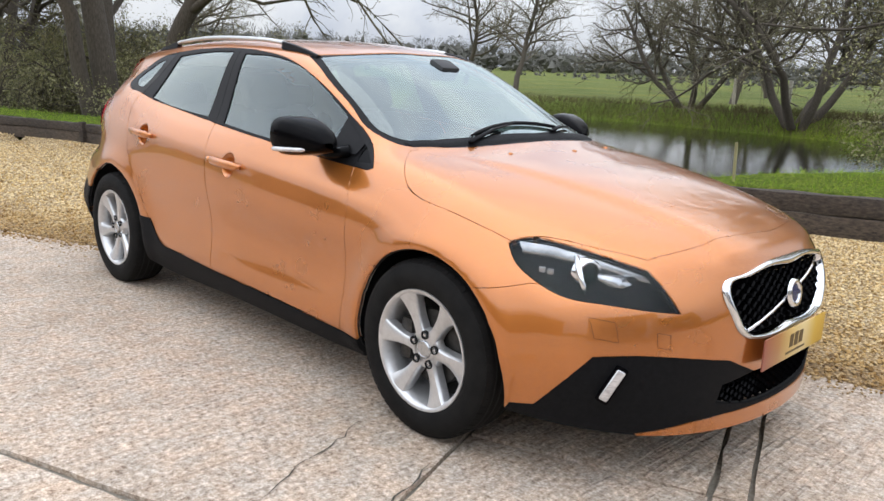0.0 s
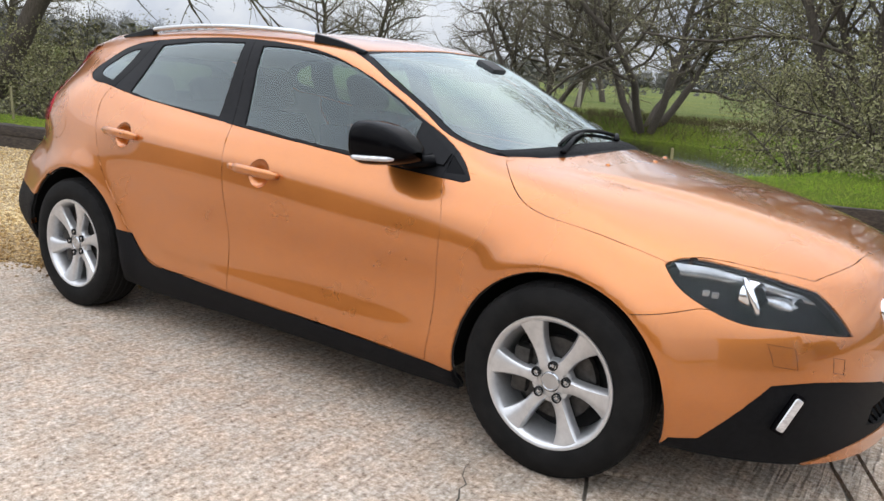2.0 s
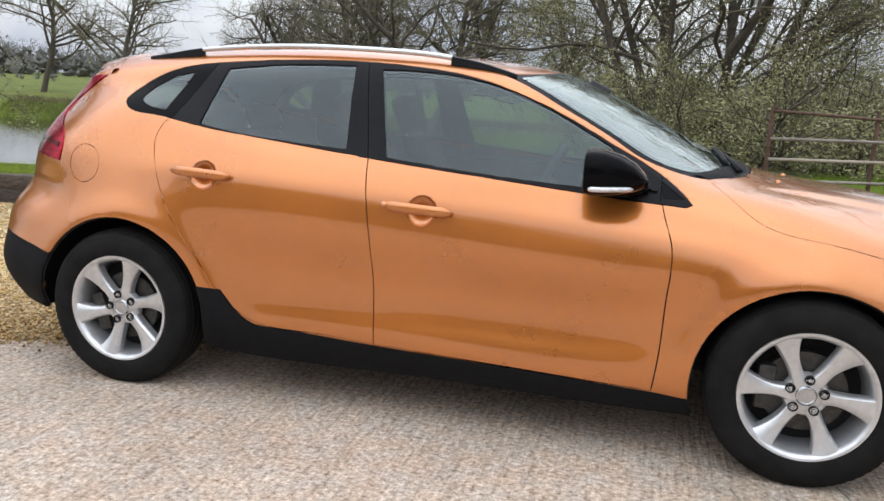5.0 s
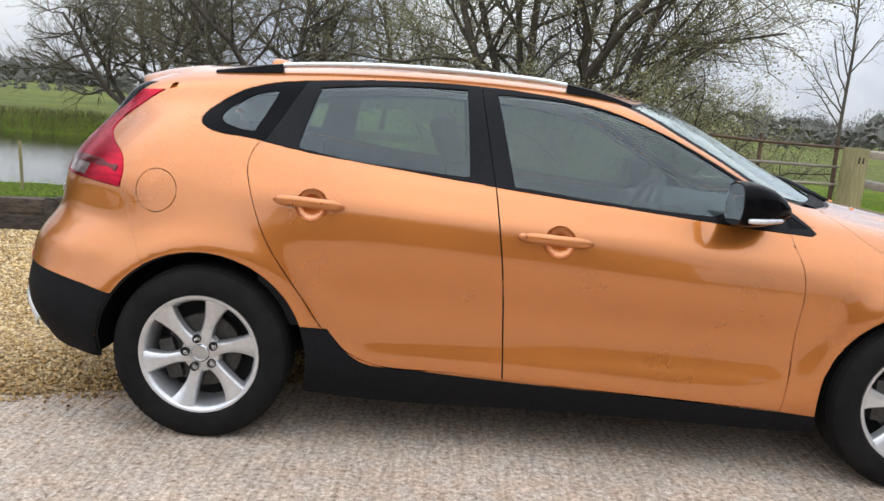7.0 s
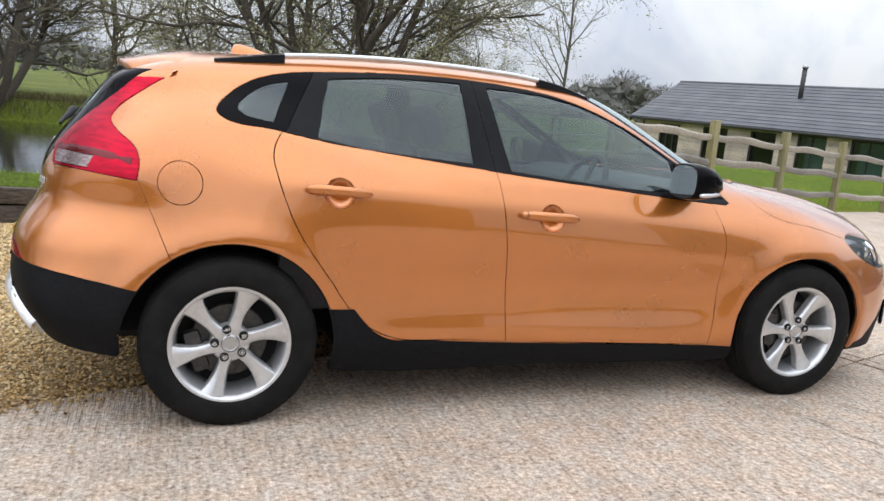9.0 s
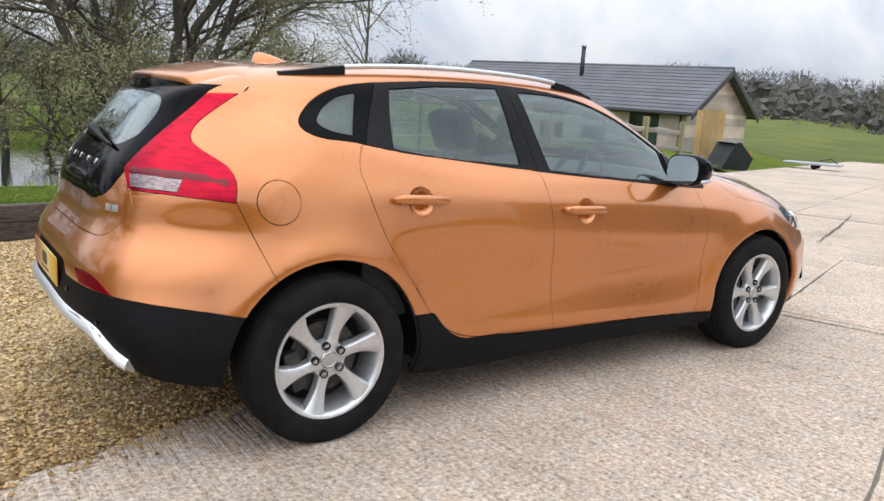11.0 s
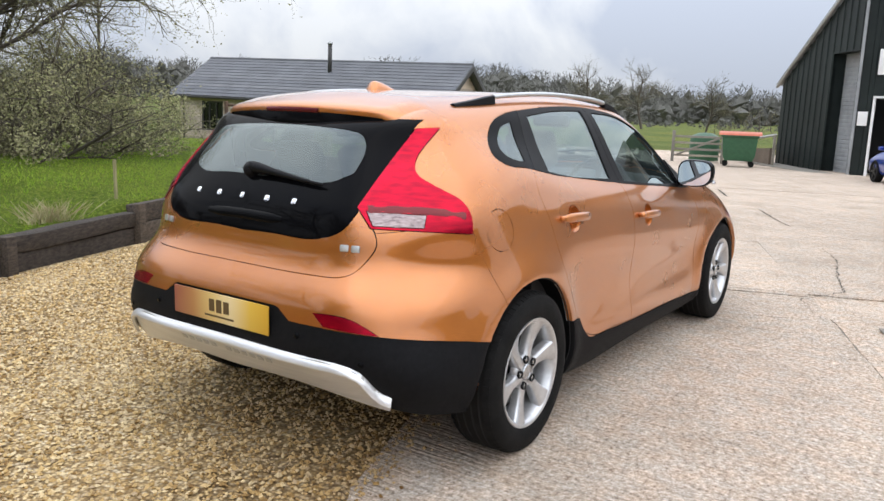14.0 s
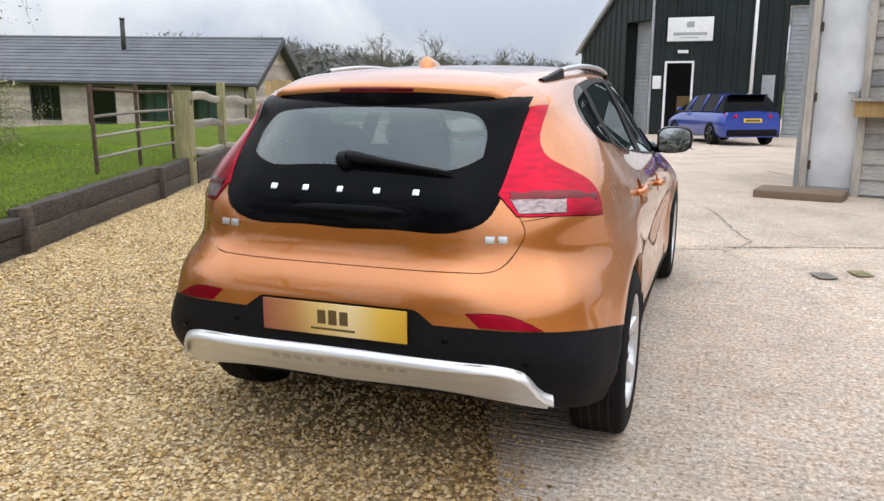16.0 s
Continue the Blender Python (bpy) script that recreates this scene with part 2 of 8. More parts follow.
def shaded_damp_edge(m, colour):
    """Brown soil trodden into the gravel in a ragged strip along the concrete, with the car's shade put into the
    colour.
    """
    n, l, b = nodes_of(m)
    co, dot = n.new("ShaderNodeNewGeometry"), n.new("ShaderNodeVectorMath")
    dot.operation, dot.inputs[1].default_value = "DOT_PRODUCT", (0.342, -0.94, 0)
    l.new(co.outputs["Position"], dot.inputs[0])
    wide = noise_node(m, 1.5, 4, 0.6)
    add = n.new("ShaderNodeMath")
    add.operation, add.inputs[1].default_value = "MULTIPLY_ADD", 1.5
    l.new(wide.outputs["Fac"], add.inputs[0])
    l.new(dot.outputs["Value"], add.inputs[2])
    # the concrete's edge lies at 0.31 along this axis
    r = ramp_node(m, add.outputs[0], [(0.0, (1, 1, 1)), (0.75, (0.72, 0.66, 0.59)), (1.0, (0.62, 0.55, 0.48))])
    return mix_node(m, colour, r.outputs[0], 1.0, "MULTIPLY")


def stone_mix(name, tones, rough=0.85, shaded_damp=False):
    m = material(name, tones[1], rough, Specular_IOR_Level=0.15)
    n, l, b = nodes_of(m)
    geo = n.new("ShaderNodeNewGeometry")
    r = ramp_node(m, geo.outputs["Random Per Island"], [(k / (len(tones) - 1), c) for k, c in enumerate(tones)])
    grain = noise_node(m, 160, 3, 0.6)
    g = ramp_node(m, grain.outputs["Fac"], [(0.3, (0.82, 0.82, 0.82)), (0.7, (1.12, 1.12, 1.12))])
    out = mix_node(m, r.outputs[0], g.outputs[0], 1.0, "MULTIPLY")
    l.new(shaded_damp_edge(m, out) if shaded_damp else out, b.inputs["Base Color"])
    return m


def gravel_bed():
    m = material("gravel_bed", (0.4, 0.3, 0.17), 0.95)
    n, l, b = nodes_of(m)
    vor = n.new("ShaderNodeTexVoronoi")
    vor.inputs["Scale"].default_value = 62
    co = n.new("ShaderNodeTexCoord")
    l.new(co.outputs["Object"], vor.inputs["Vector"])
    sep = n.new("ShaderNodeSeparateColor")
    l.new(vor.outputs["Color"], sep.inputs[0])
    r = ramp_node(m, sep.outputs[0], [(0.0, (0.27, 0.175, 0.075)), (0.35, (0.50, 0.355, 0.165)), (0.7, (0.63, 0.48, 0.26)), (1.0, (0.72, 0.62, 0.44))])
    # the shade in the gaps between stones is put into the colour
    gap_shade = ramp_node(m, vor.outputs["Distance"], [(0.15, (1, 1, 1)), (0.75, (0.35, 0.32, 0.28))])
    wide = noise_node(m, 0.9, 4, 0.6)
    wr = ramp_node(m, wide.outputs["Fac"], [(0.35, (0.84, 0.82, 0.78)), (0.65, (1.06, 1.05, 1.03))])
    out = mix_node(m, r.outputs[0], gap_shade.outputs[0], 1.0, "MULTIPLY")
    l.new(shaded_damp_edge(m, mix_node(m, out, wr.outputs[0], 1.0, "MULTIPLY")), b.inputs["Base Color"])
    bump_node(m, vor.outputs["Distance"], -1.0, 0.02)
    return m


def grass_ground(name, tones):
    m = material(name, (0.09, 0.16, 0.03), 0.95, Specular_IOR_Level=0.1)
    n, l, b = nodes_of(m)
    fine = noise_node(m, 26, 6, 0.7)
    r = ramp_node(m, fine.outputs["Fac"], list(zip((0.36, 0.50, 0.64), tones)))
    big = noise_node(m, 0.16, 4, 0.55)
    br = ramp_node(m, big.outputs["Fac"], [(0.35, (0.75, 0.82, 0.75)), (0.52, (1.0, 1.0, 1.0)), (0.66, (1.22, 1.10, 0.85))])
    l.new(mix_node(m, r.outputs[0], br.outputs[0], 1.0, "MULTIPLY"), b.inputs["Base Color"])
    h = noise_node(m, 45, 5, 0.75)
    bump_node(m, h.outputs["Fac"], 1.0, 0.06)
    return m


def planks(name, dark, light, stretch, rough=0.85, coarse=1.1):
    m = varied(name, dark, light, 4.0, rough, bump=0.55, bump_scale=7, stretch=stretch, coarse=coarse)
    n, l, b = nodes_of(m)
    info = n.new("ShaderNodeObjectInfo")
    vr = ramp_node(m, info.outputs["Random"], [(0.0, (0.72, 0.72, 0.74)), (1.0, (1.18, 1.15, 1.08))])
    src = b.inputs["Base Color"].links[0].from_socket
    l.new(mix_node(m, src, vr.outputs[0], 1.0, "MULTIPLY"), b.inputs["Base Color"])
    return m


CONCRETE = concrete()
JOINT = varied("joint_dirt", (0.13, 0.115, 0.09), (0.26, 0.235, 0.195), 60, 0.95, bump=0.6)
CRACK = varied("open_crack", (0.03, 0.027, 0.02), (0.085, 0.075, 0.058), 60, 0.95, bump=0.6)
GRAVEL_BED = gravel_bed()
PEBBLES = stone_mix("golden_gravel", [(0.22, 0.13, 0.05), (0.52, 0.355, 0.15), (0.65, 0.48, 0.24), (0.75, 0.61, 0.37), (0.46, 0.35, 0.22)], shaded_damp=True)
MEADOW = grass_ground("meadow_ground", [(0.045, 0.078, 0.009), (0.125, 0.18, 0.022), (0.235, 0.275, 0.050)])
# duller grass of the far fields, with distance haze mixed into its colour
FIELD = grass_ground("hazed_winter_field", [(0.075, 0.090, 0.028), (0.125, 0.150, 0.042), (0.195, 0.205, 0.072)])
BLADES = stone_mix("grass_blades", [(0.10, 0.19, 0.012), (0.21, 0.37, 0.024), (0.30, 0.46, 0.042), (0.42, 0.51, 0.080)], 0.85)
DRY_GRASS = stone_mix("dry_grass", [(0.36, 0.30, 0.16), (0.50, 0.44, 0.27), (0.24, 0.26, 0.10)], 0.8)
REEDS = stone_mix("brown_reeds", [(0.05, 0.042, 0.02), (0.13, 0.105, 0.05), (0.19, 0.16, 0.085), (0.07, 0.08, 0.025)], 0.8)
SLEEPER = planks("tarred_sleeper", (0.014, 0.011, 0.009), (0.115, 0.09, 0.07), (1.2, 14, 14), 0.9)
OAK_POST = planks("weathered_green_post", (0.16, 0.15, 0.07), (0.34, 0.31, 0.17), (14, 14, 1.2), 0.9)
GREY_RAIL = planks("weathered_grey_rail", (0.20, 0.18, 0.15), (0.40, 0.37, 0.32), (1.5, 12, 12), 0.9)
WEATHERBOARD = planks("silvered_weatherboard", (0.38, 0.315, 0.255), (0.70, 0.61, 0.52), (9, 1.0, 9), 0.9)
NEW_BOARD = planks("fresh_oak_board", (0.36, 0.22, 0.08), (0.55, 0.38, 0.17), (9, 9, 1.0), 0.8)
SLATE = planks("grey_slate", (0.075, 0.080, 0.092), (0.135, 0.142, 0.160), (6, 6, 6), 0.55)
DARK_FRAME = varied("dark_window_frame", (0.018, 0.017, 0.016), (0.035, 0.033, 0.03), 30, 0.5)
WINDOW_DARK = thin_glass("building_glass", (0.10, 0.11, 0.12), 0.035, dirt=0.01)
# near-black that holds the shade of rooms and post slots in its colour
SHADE_BLACK = material("shade_black", (0.02, 0.02, 0.02), 0.95)
BLIND = varied("white_blind", (0.55, 0.56, 0.56), (0.72, 0.73, 0.73), 10, 0.8)
GREEN_STEEL = varied("dark_green_cladding", (0.010, 0.015, 0.014), (0.016, 0.022, 0.021), 3, 0.5, coarse=0.7, Specular_IOR_Level=0.25)
GREY_STEEL = varied("grey_shutter", (0.26, 0.275, 0.285), (0.36, 0.375, 0.385), 5, 0.5, coarse=0.8)
PALE_STEEL = varied("pale_grey_door", (0.62, 0.63, 0.64), (0.74, 0.75, 0.76), 4, 0.5, coarse=1.2)
RUSTY = varied("rusty_steel", (0.045, 0.030, 0.022), (0.14, 0.085, 0.055), 25, 0.8, 0.3, bump=0.3)
GALV = varied("galvanised_steel", (0.34, 0.35, 0.35), (0.52, 0.53, 0.53), 20, 0.45, 0.8)
WHITE_BOARD = varied("white_board", (0.70, 0.70, 0.69), (0.80, 0.80, 0.79), 6, 0.5)
GREY_MARK = material("grey_lettering", (0.33, 0.36, 0.36), 0.6)
BIN_GREEN = varied("green_plastic", (0.018, 0.075, 0.035), (0.035, 0.115, 0.055), 8, 0.45)
BIN_LID = varied("orange_red_plastic", (0.42, 0.09, 0.04), (0.58, 0.15, 0.08), 8, 0.45)
BLUE_PAINT = material("blue_car_paint", (0.012, 0.045, 0.33), 0.28, 0.4, Coat_Weight=1.0, Coat_Roughness=0.03)
BARK = varied("grey_brown_bark", (0.045, 0.037, 0.028), (0.125, 0.105, 0.082), 9, 0.95, bump=0.7, bump_scale=14, stretch=(5, 5, 1.2))
TWIGS = varied("olive_brown_twigs", (0.085, 0.075, 0.048), (0.185, 0.160, 0.100), 3, 0.9)
BUDS = stone_mix("pale_spring_buds", [(0.14, 0.145, 0.055), (0.25, 0.248, 0.11), (0.33, 0.315, 0.17), (0.18, 0.165, 0.085)], 0.7)
FAR_TWIGS = varied("distant_bare_wood", (0.080, 0.080, 0.070), (0.150, 0.145, 0.128), 0.05, 1.0)
BROWN_STEP = varied("worn_brown_timber", (0.10, 0.065, 0.04), (0.24, 0.165, 0.11), 14, 0.85, bump=0.4, stretch=(2, 9, 9))
STONE_GREY = varied("grey_stone_slab", (0.16, 0.145, 0.12), (0.30, 0.28, 0.24), 30, 0.9, bump=0.6, coarse=4)


def pond_water():
    m = material("pond_water", (0.018, 0.020, 0.012), 0.045, 0.0)
    r = noise_node(m, 5, 3, 0.5, stretch=(1, 2.5, 1))
    bump_node(m, r.outputs["Fac"], 0.10, 0.03)
    return m


WATER = pond_water()

# ---- the car's body surface: thirteen lines from the tail's middle round the flank to the nose's middle (x ahead, y out, z up) ----
def spline(knots, values, at):
    """A smooth cubic through values at knots, with free ends."""
    k, v, at = np.asarray(knots, float), np.asarray(values, float), np.asarray(at, float)
    h, n = np.diff(k), len(k)
    a, r = np.eye(n), np.zeros_like(v)
    for i in range(1, n - 1):
        a[i, i - 1 : i + 2] = h[i - 1], 2 * (h[i - 1] + h[i]), h[i]
        r[i] = 6 * ((v[i + 1] - v[i]) / h[i] - (v[i] - v[i - 1]) / h[i - 1])
    m = np.linalg.solve(a, r)
    i = np.clip(np.searchsorted(k, at) - 1, 0, n - 2)
    d, e, w = at - k[i], k[i + 1] - at, h[i]
    if v.ndim > 1:
        d, e, w = d[:, None], e[:, None], w[:, None]
    return m[i] * e**3 / (6 * w) + m[i + 1] * d**3 / (6 * w) + (v[i] / w - m[i] * w / 6) * e + (v[i + 1] / w - m[i + 1] * w / 6) * d


LINES = {
    "lip": "-.735,0,.372 -.72,.42,.368 -.62,.72,.315 -.34,.82,.27 0,.83,.25 .42,.82,.20 1.2,.815,.195 2.2,.82,.19 2.65,.83,.20 3.06,.81,.21 3.38,.63,.20 3.55,.28,.19 3.585,0,.19",
    "lower": "-.80,0,.47 -.785,.44,.465 -.67,.76,.43 -.36,.86,.40 0,.87,.40 .42,.855,.32 1.2,.85,.31 2.2,.85,.30 2.65,.87,.36 3.08,.84,.36 3.39,.65,.35 3.555,.28,.33 3.58,0,.33",
    "middle": "-.80,0,.61 -.79,.42,.61 -.69,.70,.61 -.36,.84,.63 0,.875,.64 .42,.85,.57 1.2,.834,.54 2.2,.838,.54 2.65,.88,.60 3.05,.835,.58 3.37,.665,.57 3.557,.30,.55 3.575,0,.55",
    "flank": "-.765,0,.77 -.755,.40,.77 -.66,.65,.78 -.36,.80,.80 0,.85,.82 .42,.857,.78 1.2,.854,.74 2.2,.849,.71 2.65,.845,.76 3.00,.79,.71 3.31,.635,.69 3.527,.30,.685 3.55,0,.685",
    "shoulder": "-.71,0,.91 -.70,.38,.91 -.61,.60,.93 -.34,.77,.96 0,.805,.99 .42,.82,.96 1.2,.82,.91 2.05,.80,.87 2.6,.76,.875 2.95,.70,.818 3.23,.54,.803 3.432,.27,.797 3.455,0,.797",
    "belt": "-.655,0,1.02 -.645,.37,1.02 -.56,.55,1.05 -.32,.69,1.10 -.03,.735,1.13 .42,.755,1.075 1.2,.775,.995 2.0,.755,.955 2.4,.68,.955 2.68,.58,.935 2.88,.42,.928 3.02,.2,.923 3.05,0,.923",
    "glass": "-.53,0,1.19 -.52,.33,1.19 -.45,.49,1.20 -.27,.60,1.22 -.03,.64,1.235 .42,.67,1.21 1.2,.69,1.16 1.85,.69,1.075 2.12,.65,1.03 2.30,.52,1.02 2.42,.36,1.015 2.50,.18,1.01 2.52,0,1.01",
    "rail": "-.37,0,1.325 -.36,.30,1.325 -.33,.45,1.32 -.22,.515,1.33 0,.55,1.34 .42,.57,1.36 1.05,.575,1.365 1.42,.565,1.345 1.56,.53,1.335 1.66,.42,1.34 1.72,.3,1.345 1.76,.15,1.35 1.77,0,1.35",
    "roof": "-.24,0,1.38 -.23,.25,1.377 -.19,.39,1.372 -.1,.44,1.375 .1,.47,1.385 .45,.49,1.405 .95,.495,1.41 1.25,.475,1.40 1.36,.44,1.395 1.44,.35,1.395 1.49,.24,1.40 1.52,.12,1.405 1.53,0,1.405",
    "crown": "-.1,0,1.41 -.09,.14,1.407 -.05,.21,1.405 .0,.23,1.405 .12,.24,1.41 .45,.25,1.425 .9,.255,1.432 1.1,.245,1.428 1.17,.22,1.427 1.21,.18,1.428 1.24,.12,1.43 1.26,.06,1.43 1.27,0,1.43",
    "ridge": "0,0,1.418 .01,0,1.418 .03,0,1.419 .07,0,1.42 .15,0,1.422 .45,0,1.43 .85,0,1.438 .98,0,1.437 1.02,0,1.437 1.05,0,1.436 1.07,0,1.436 1.09,0,1.436 1.1,0,1.436",
}
NET = np.array([[[float(v) for v in knot.split(",")] for knot in line.split()] for line in LINES.values()])
FLIP = np.array([1, -1, 1])


def body_surface(nu=110, nv=64):
    """Points of the car's right half, from its tail to its nose and from its lower lip to its roof."""
    net = NET * FLIP
    step = np.linalg.norm(np.diff(net, axis=1), axis=2)[:8].mean(0)
    u = np.r_[0, np.cumsum(step)]
    rise = np.linalg.norm(np.diff(net, axis=0), axis=2).mean(1)
    v = np.r_[0, np.cumsum(rise)]
    wide = np.concatenate([net[:, 2:0:-1] * FLIP, net, net[:, -2:-4:-1] * FLIP], 1)
    uw = np.r_[-u[2], -u[1], u, 2 * u[-1] - u[-2], 2 * u[-1] - u[-3]]
    us = np.linspace(0, u[-1], nu)
    rows = np.array([spline(uw, line, us) for line in wide])
    tall = np.concatenate([rows, rows[-2:-4:-1] * FLIP], 0)
    vt = np.r_[v, 2 * v[-1] - v[-2], 2 * v[-1] - v[-3]]
    vs = np.linspace(0, v[-1], nv)
    grid = spline(vt, tall.reshape(len(vt), -1), vs).reshape(nv, nu, 3)
    grid[:, (0, -1), 1] = 0
    grid[-1, :, 1] = 0
    grid[..., 1] = np.minimum(grid[..., 1], 0)
    # the wings swell round the wheel arches
    for cx, r0 in ((0.0, 0.385), (2.646, 0.372)):
        r = np.hypot(grid[..., 0] - cx, grid[..., 2] - 0.315)
        out = np.clip((r - r0 + 0.02) / 0.02, 0, 1) * np.exp(-(np.maximum(r - r0 - 0.02, 0) / 0.065) ** 2)
        grid[..., 1] -= 0.013 * out * (grid[..., 1] < -0.72) * (grid[..., 2] > 0.22)
    x, y, z = (grid[..., k].copy() for k in range(3))

    def soft(v):
        v = np.clip(v, 0, 1)
        return v * v * (3 - 2 * v)

    # the tail draws in to a waist between the lamps and the bumper
    waist = spline([0.40, 0.52, 0.62, 0.685, 0.73, 0.77, 0.81, 0.86, 0.92, 0.98, 1.04], [0, 0, 0.003, 0.004, -0.010, -0.028, -0.036, -0.024, -0.006, 0, 0], np.clip(z, 0.40, 1.04).ravel()).reshape(z.shape)
    reach = np.maximum(np.hypot(x - 0.2, y), 1e-6)
    waist = waist * soft((-0.20 - x) / 0.34)
    grid[..., 0] += waist * (x - 0.2) / reach
    grid[..., 1] += waist * y / reach
    # a soft shoulder along the doors and a kick above the sills
    flank = (y < -0.7)
    line = np.interp(x, [-0.2, 1.2, 2.2, 2.9], [0.955, 0.875, 0.815, 0.80])
    along = soft((x + 0.1) / 0.4) * soft((2.55 - x) / 0.5)
    grid[..., 1] -= 0.006 * np.exp(-(((z - line) / 0.05) ** 2)) * along * flank
    grid[..., 1] -= 0.004 * soft((0.415 - z) / 0.05) * soft((x - 0.45) / 0.2) * soft((2.2 - x) / 0.2) * flank
    # the raised middle of the bonnet
    middle = np.interp(x, [2.45, 3.45], [0.52, 0.34])
    grid[..., 2] += 0.011 * soft((middle + 0.03 + y) / 0.06) * soft((x - 2.42) / 0.25) * (z > 0.74)
    return grid

# ---- cutting the body surface into panels ----
from mathutils.bvhtree import BVHTree

X3, Y3, Z3 = (np.array(v, float) for v in ((1, 0, 0), (0, 1, 0), (0, 0, 1)))
H = math.sqrt(0.5)
VIEWS = {
    "side": (X3, Z3, -Y3),
    "rear": (Y3, Z3, -X3),
    "front": (Y3, Z3, X3),
    "top": (X3, Y3, Z3),
    "tail": (H * (X3 - Y3), Z3, -H * (X3 + Y3)),
    "nose": (H * (X3 + Y3), Z3, H * (X3 - Y3)),
}


def outline(text, step=0.019):
    """A closed line through the knots; it turns sharply at knots that end in an exclamation mark."""
    words = text.split()
    knots = [tuple(float(v) for v in w.rstrip("!").split(",")) for w in words]
    sharp = [i for i, w in enumerate(words) if w.endswith("!")]
    n = len(knots)
    if not sharp:
        loop = np.array(knots[-3:] + knots + knots[:3])
        d = np.r_[0, np.cumsum(np.linalg.norm(np.diff(loop, axis=0), axis=1))]
        return spline(d, loop, np.linspace(d[3], d[3 + n], max(8, int((d[3 + n] - d[3]) / step)), endpoint=False))
    out = []
    for a, b in zip(sharp, sharp[1:] + [sharp[0] + n]):
        run = np.array([knots[i % n] for i in range(a, b + 1)])
        d = np.r_[0, np.cumsum(np.linalg.norm(np.diff(run, axis=0), axis=1))]
        count = 1 if len(run) == 2 else max(2, int(d[-1] / step))
        out.append(spline(d, run, np.linspace(0, d[-1], count + 1))[:-1] if len(run) > 2 else run[:1])
    return np.concatenate(out)


def ring(cx, cz, r, count=40):
    a = np.linspace(0, 2 * np.pi, count, endpoint=False)
    return np.stack([cx + r * np.cos(a), cz + r * np.sin(a)], 1)


def inside(poly, p):
    """Whether the flat point p lies in the polygon."""
    x, y = poly[:, 0], poly[:, 1]
    x2, y2 = np.roll(x, -1), np.roll(y, -1)
    cross = (y > p[1]) != (y2 > p[1])
    at = x + (p[1] - y) / np.where(y2 == y, 1e-9, y2 - y) * (x2 - x)
    return bool((cross & (p[0] < at)).sum() % 2)


def cut(bm, view, poly, least=0.1, test=None):
    """Knife the faces that look towards the view along the polygon."""
    u, v, w = VIEWS[view]
    lo, hi = poly.min(0) - 0.005, poly.max(0) + 0.005
    boxes = {}

    def add(f):
        if f.normal.dot(Vector(w)) < least:
            return
        co = np.array([x.co for x in f.verts])
        if test and not test(co.mean(0)):
            return
        a, b = co @ u, co @ v
        box = (a.min(), a.max(), b.min(), b.max())
        if box[1] > lo[0] and box[0] < hi[0] and box[3] > lo[1] and box[2] < hi[1]:
            boxes[f] = box

    uu, vv, mid, span = Vector(u), Vector(v), (lo + hi) / 2, (hi - lo) / 2 + 0.09
    for f in bm.faces:
        c = f.verts[0].co
        if abs(c.dot(uu) - mid[0]) < span[0] and abs(c.dot(vv) - mid[1]) < span[1]:
            add(f)
    for p, q in zip(poly, np.roll(poly, -1, 0)):
        d = q - p
        if np.hypot(*d) < 1e-6:
            continue
        x0, x1, y0, y1 = min(p[0], q[0]), max(p[0], q[0]), min(p[1], q[1]), max(p[1], q[1])
        near = [f for f, b in boxes.items() if b[1] > x0 and b[0] < x1 and b[3] > y0 and b[2] < y1]
        if not near:
            continue
        normal = (u * -d[1] + v * d[0]) / np.hypot(*d)
        geom = set(near)
        for f in near:
            geom.update(f.edges)
            geom.update(f.verts)
            boxes.pop(f)
        got = bmesh.ops.bisect_plane(bm, geom=list(geom), dist=2e-4, plane_co=Vector(u * p[0] + v * p[1]), plane_no=Vector(normal))
        for f in got["geom"]:
            if isinstance(f, bmesh.types.BMFace):
                f.normal_update()
                add(f)


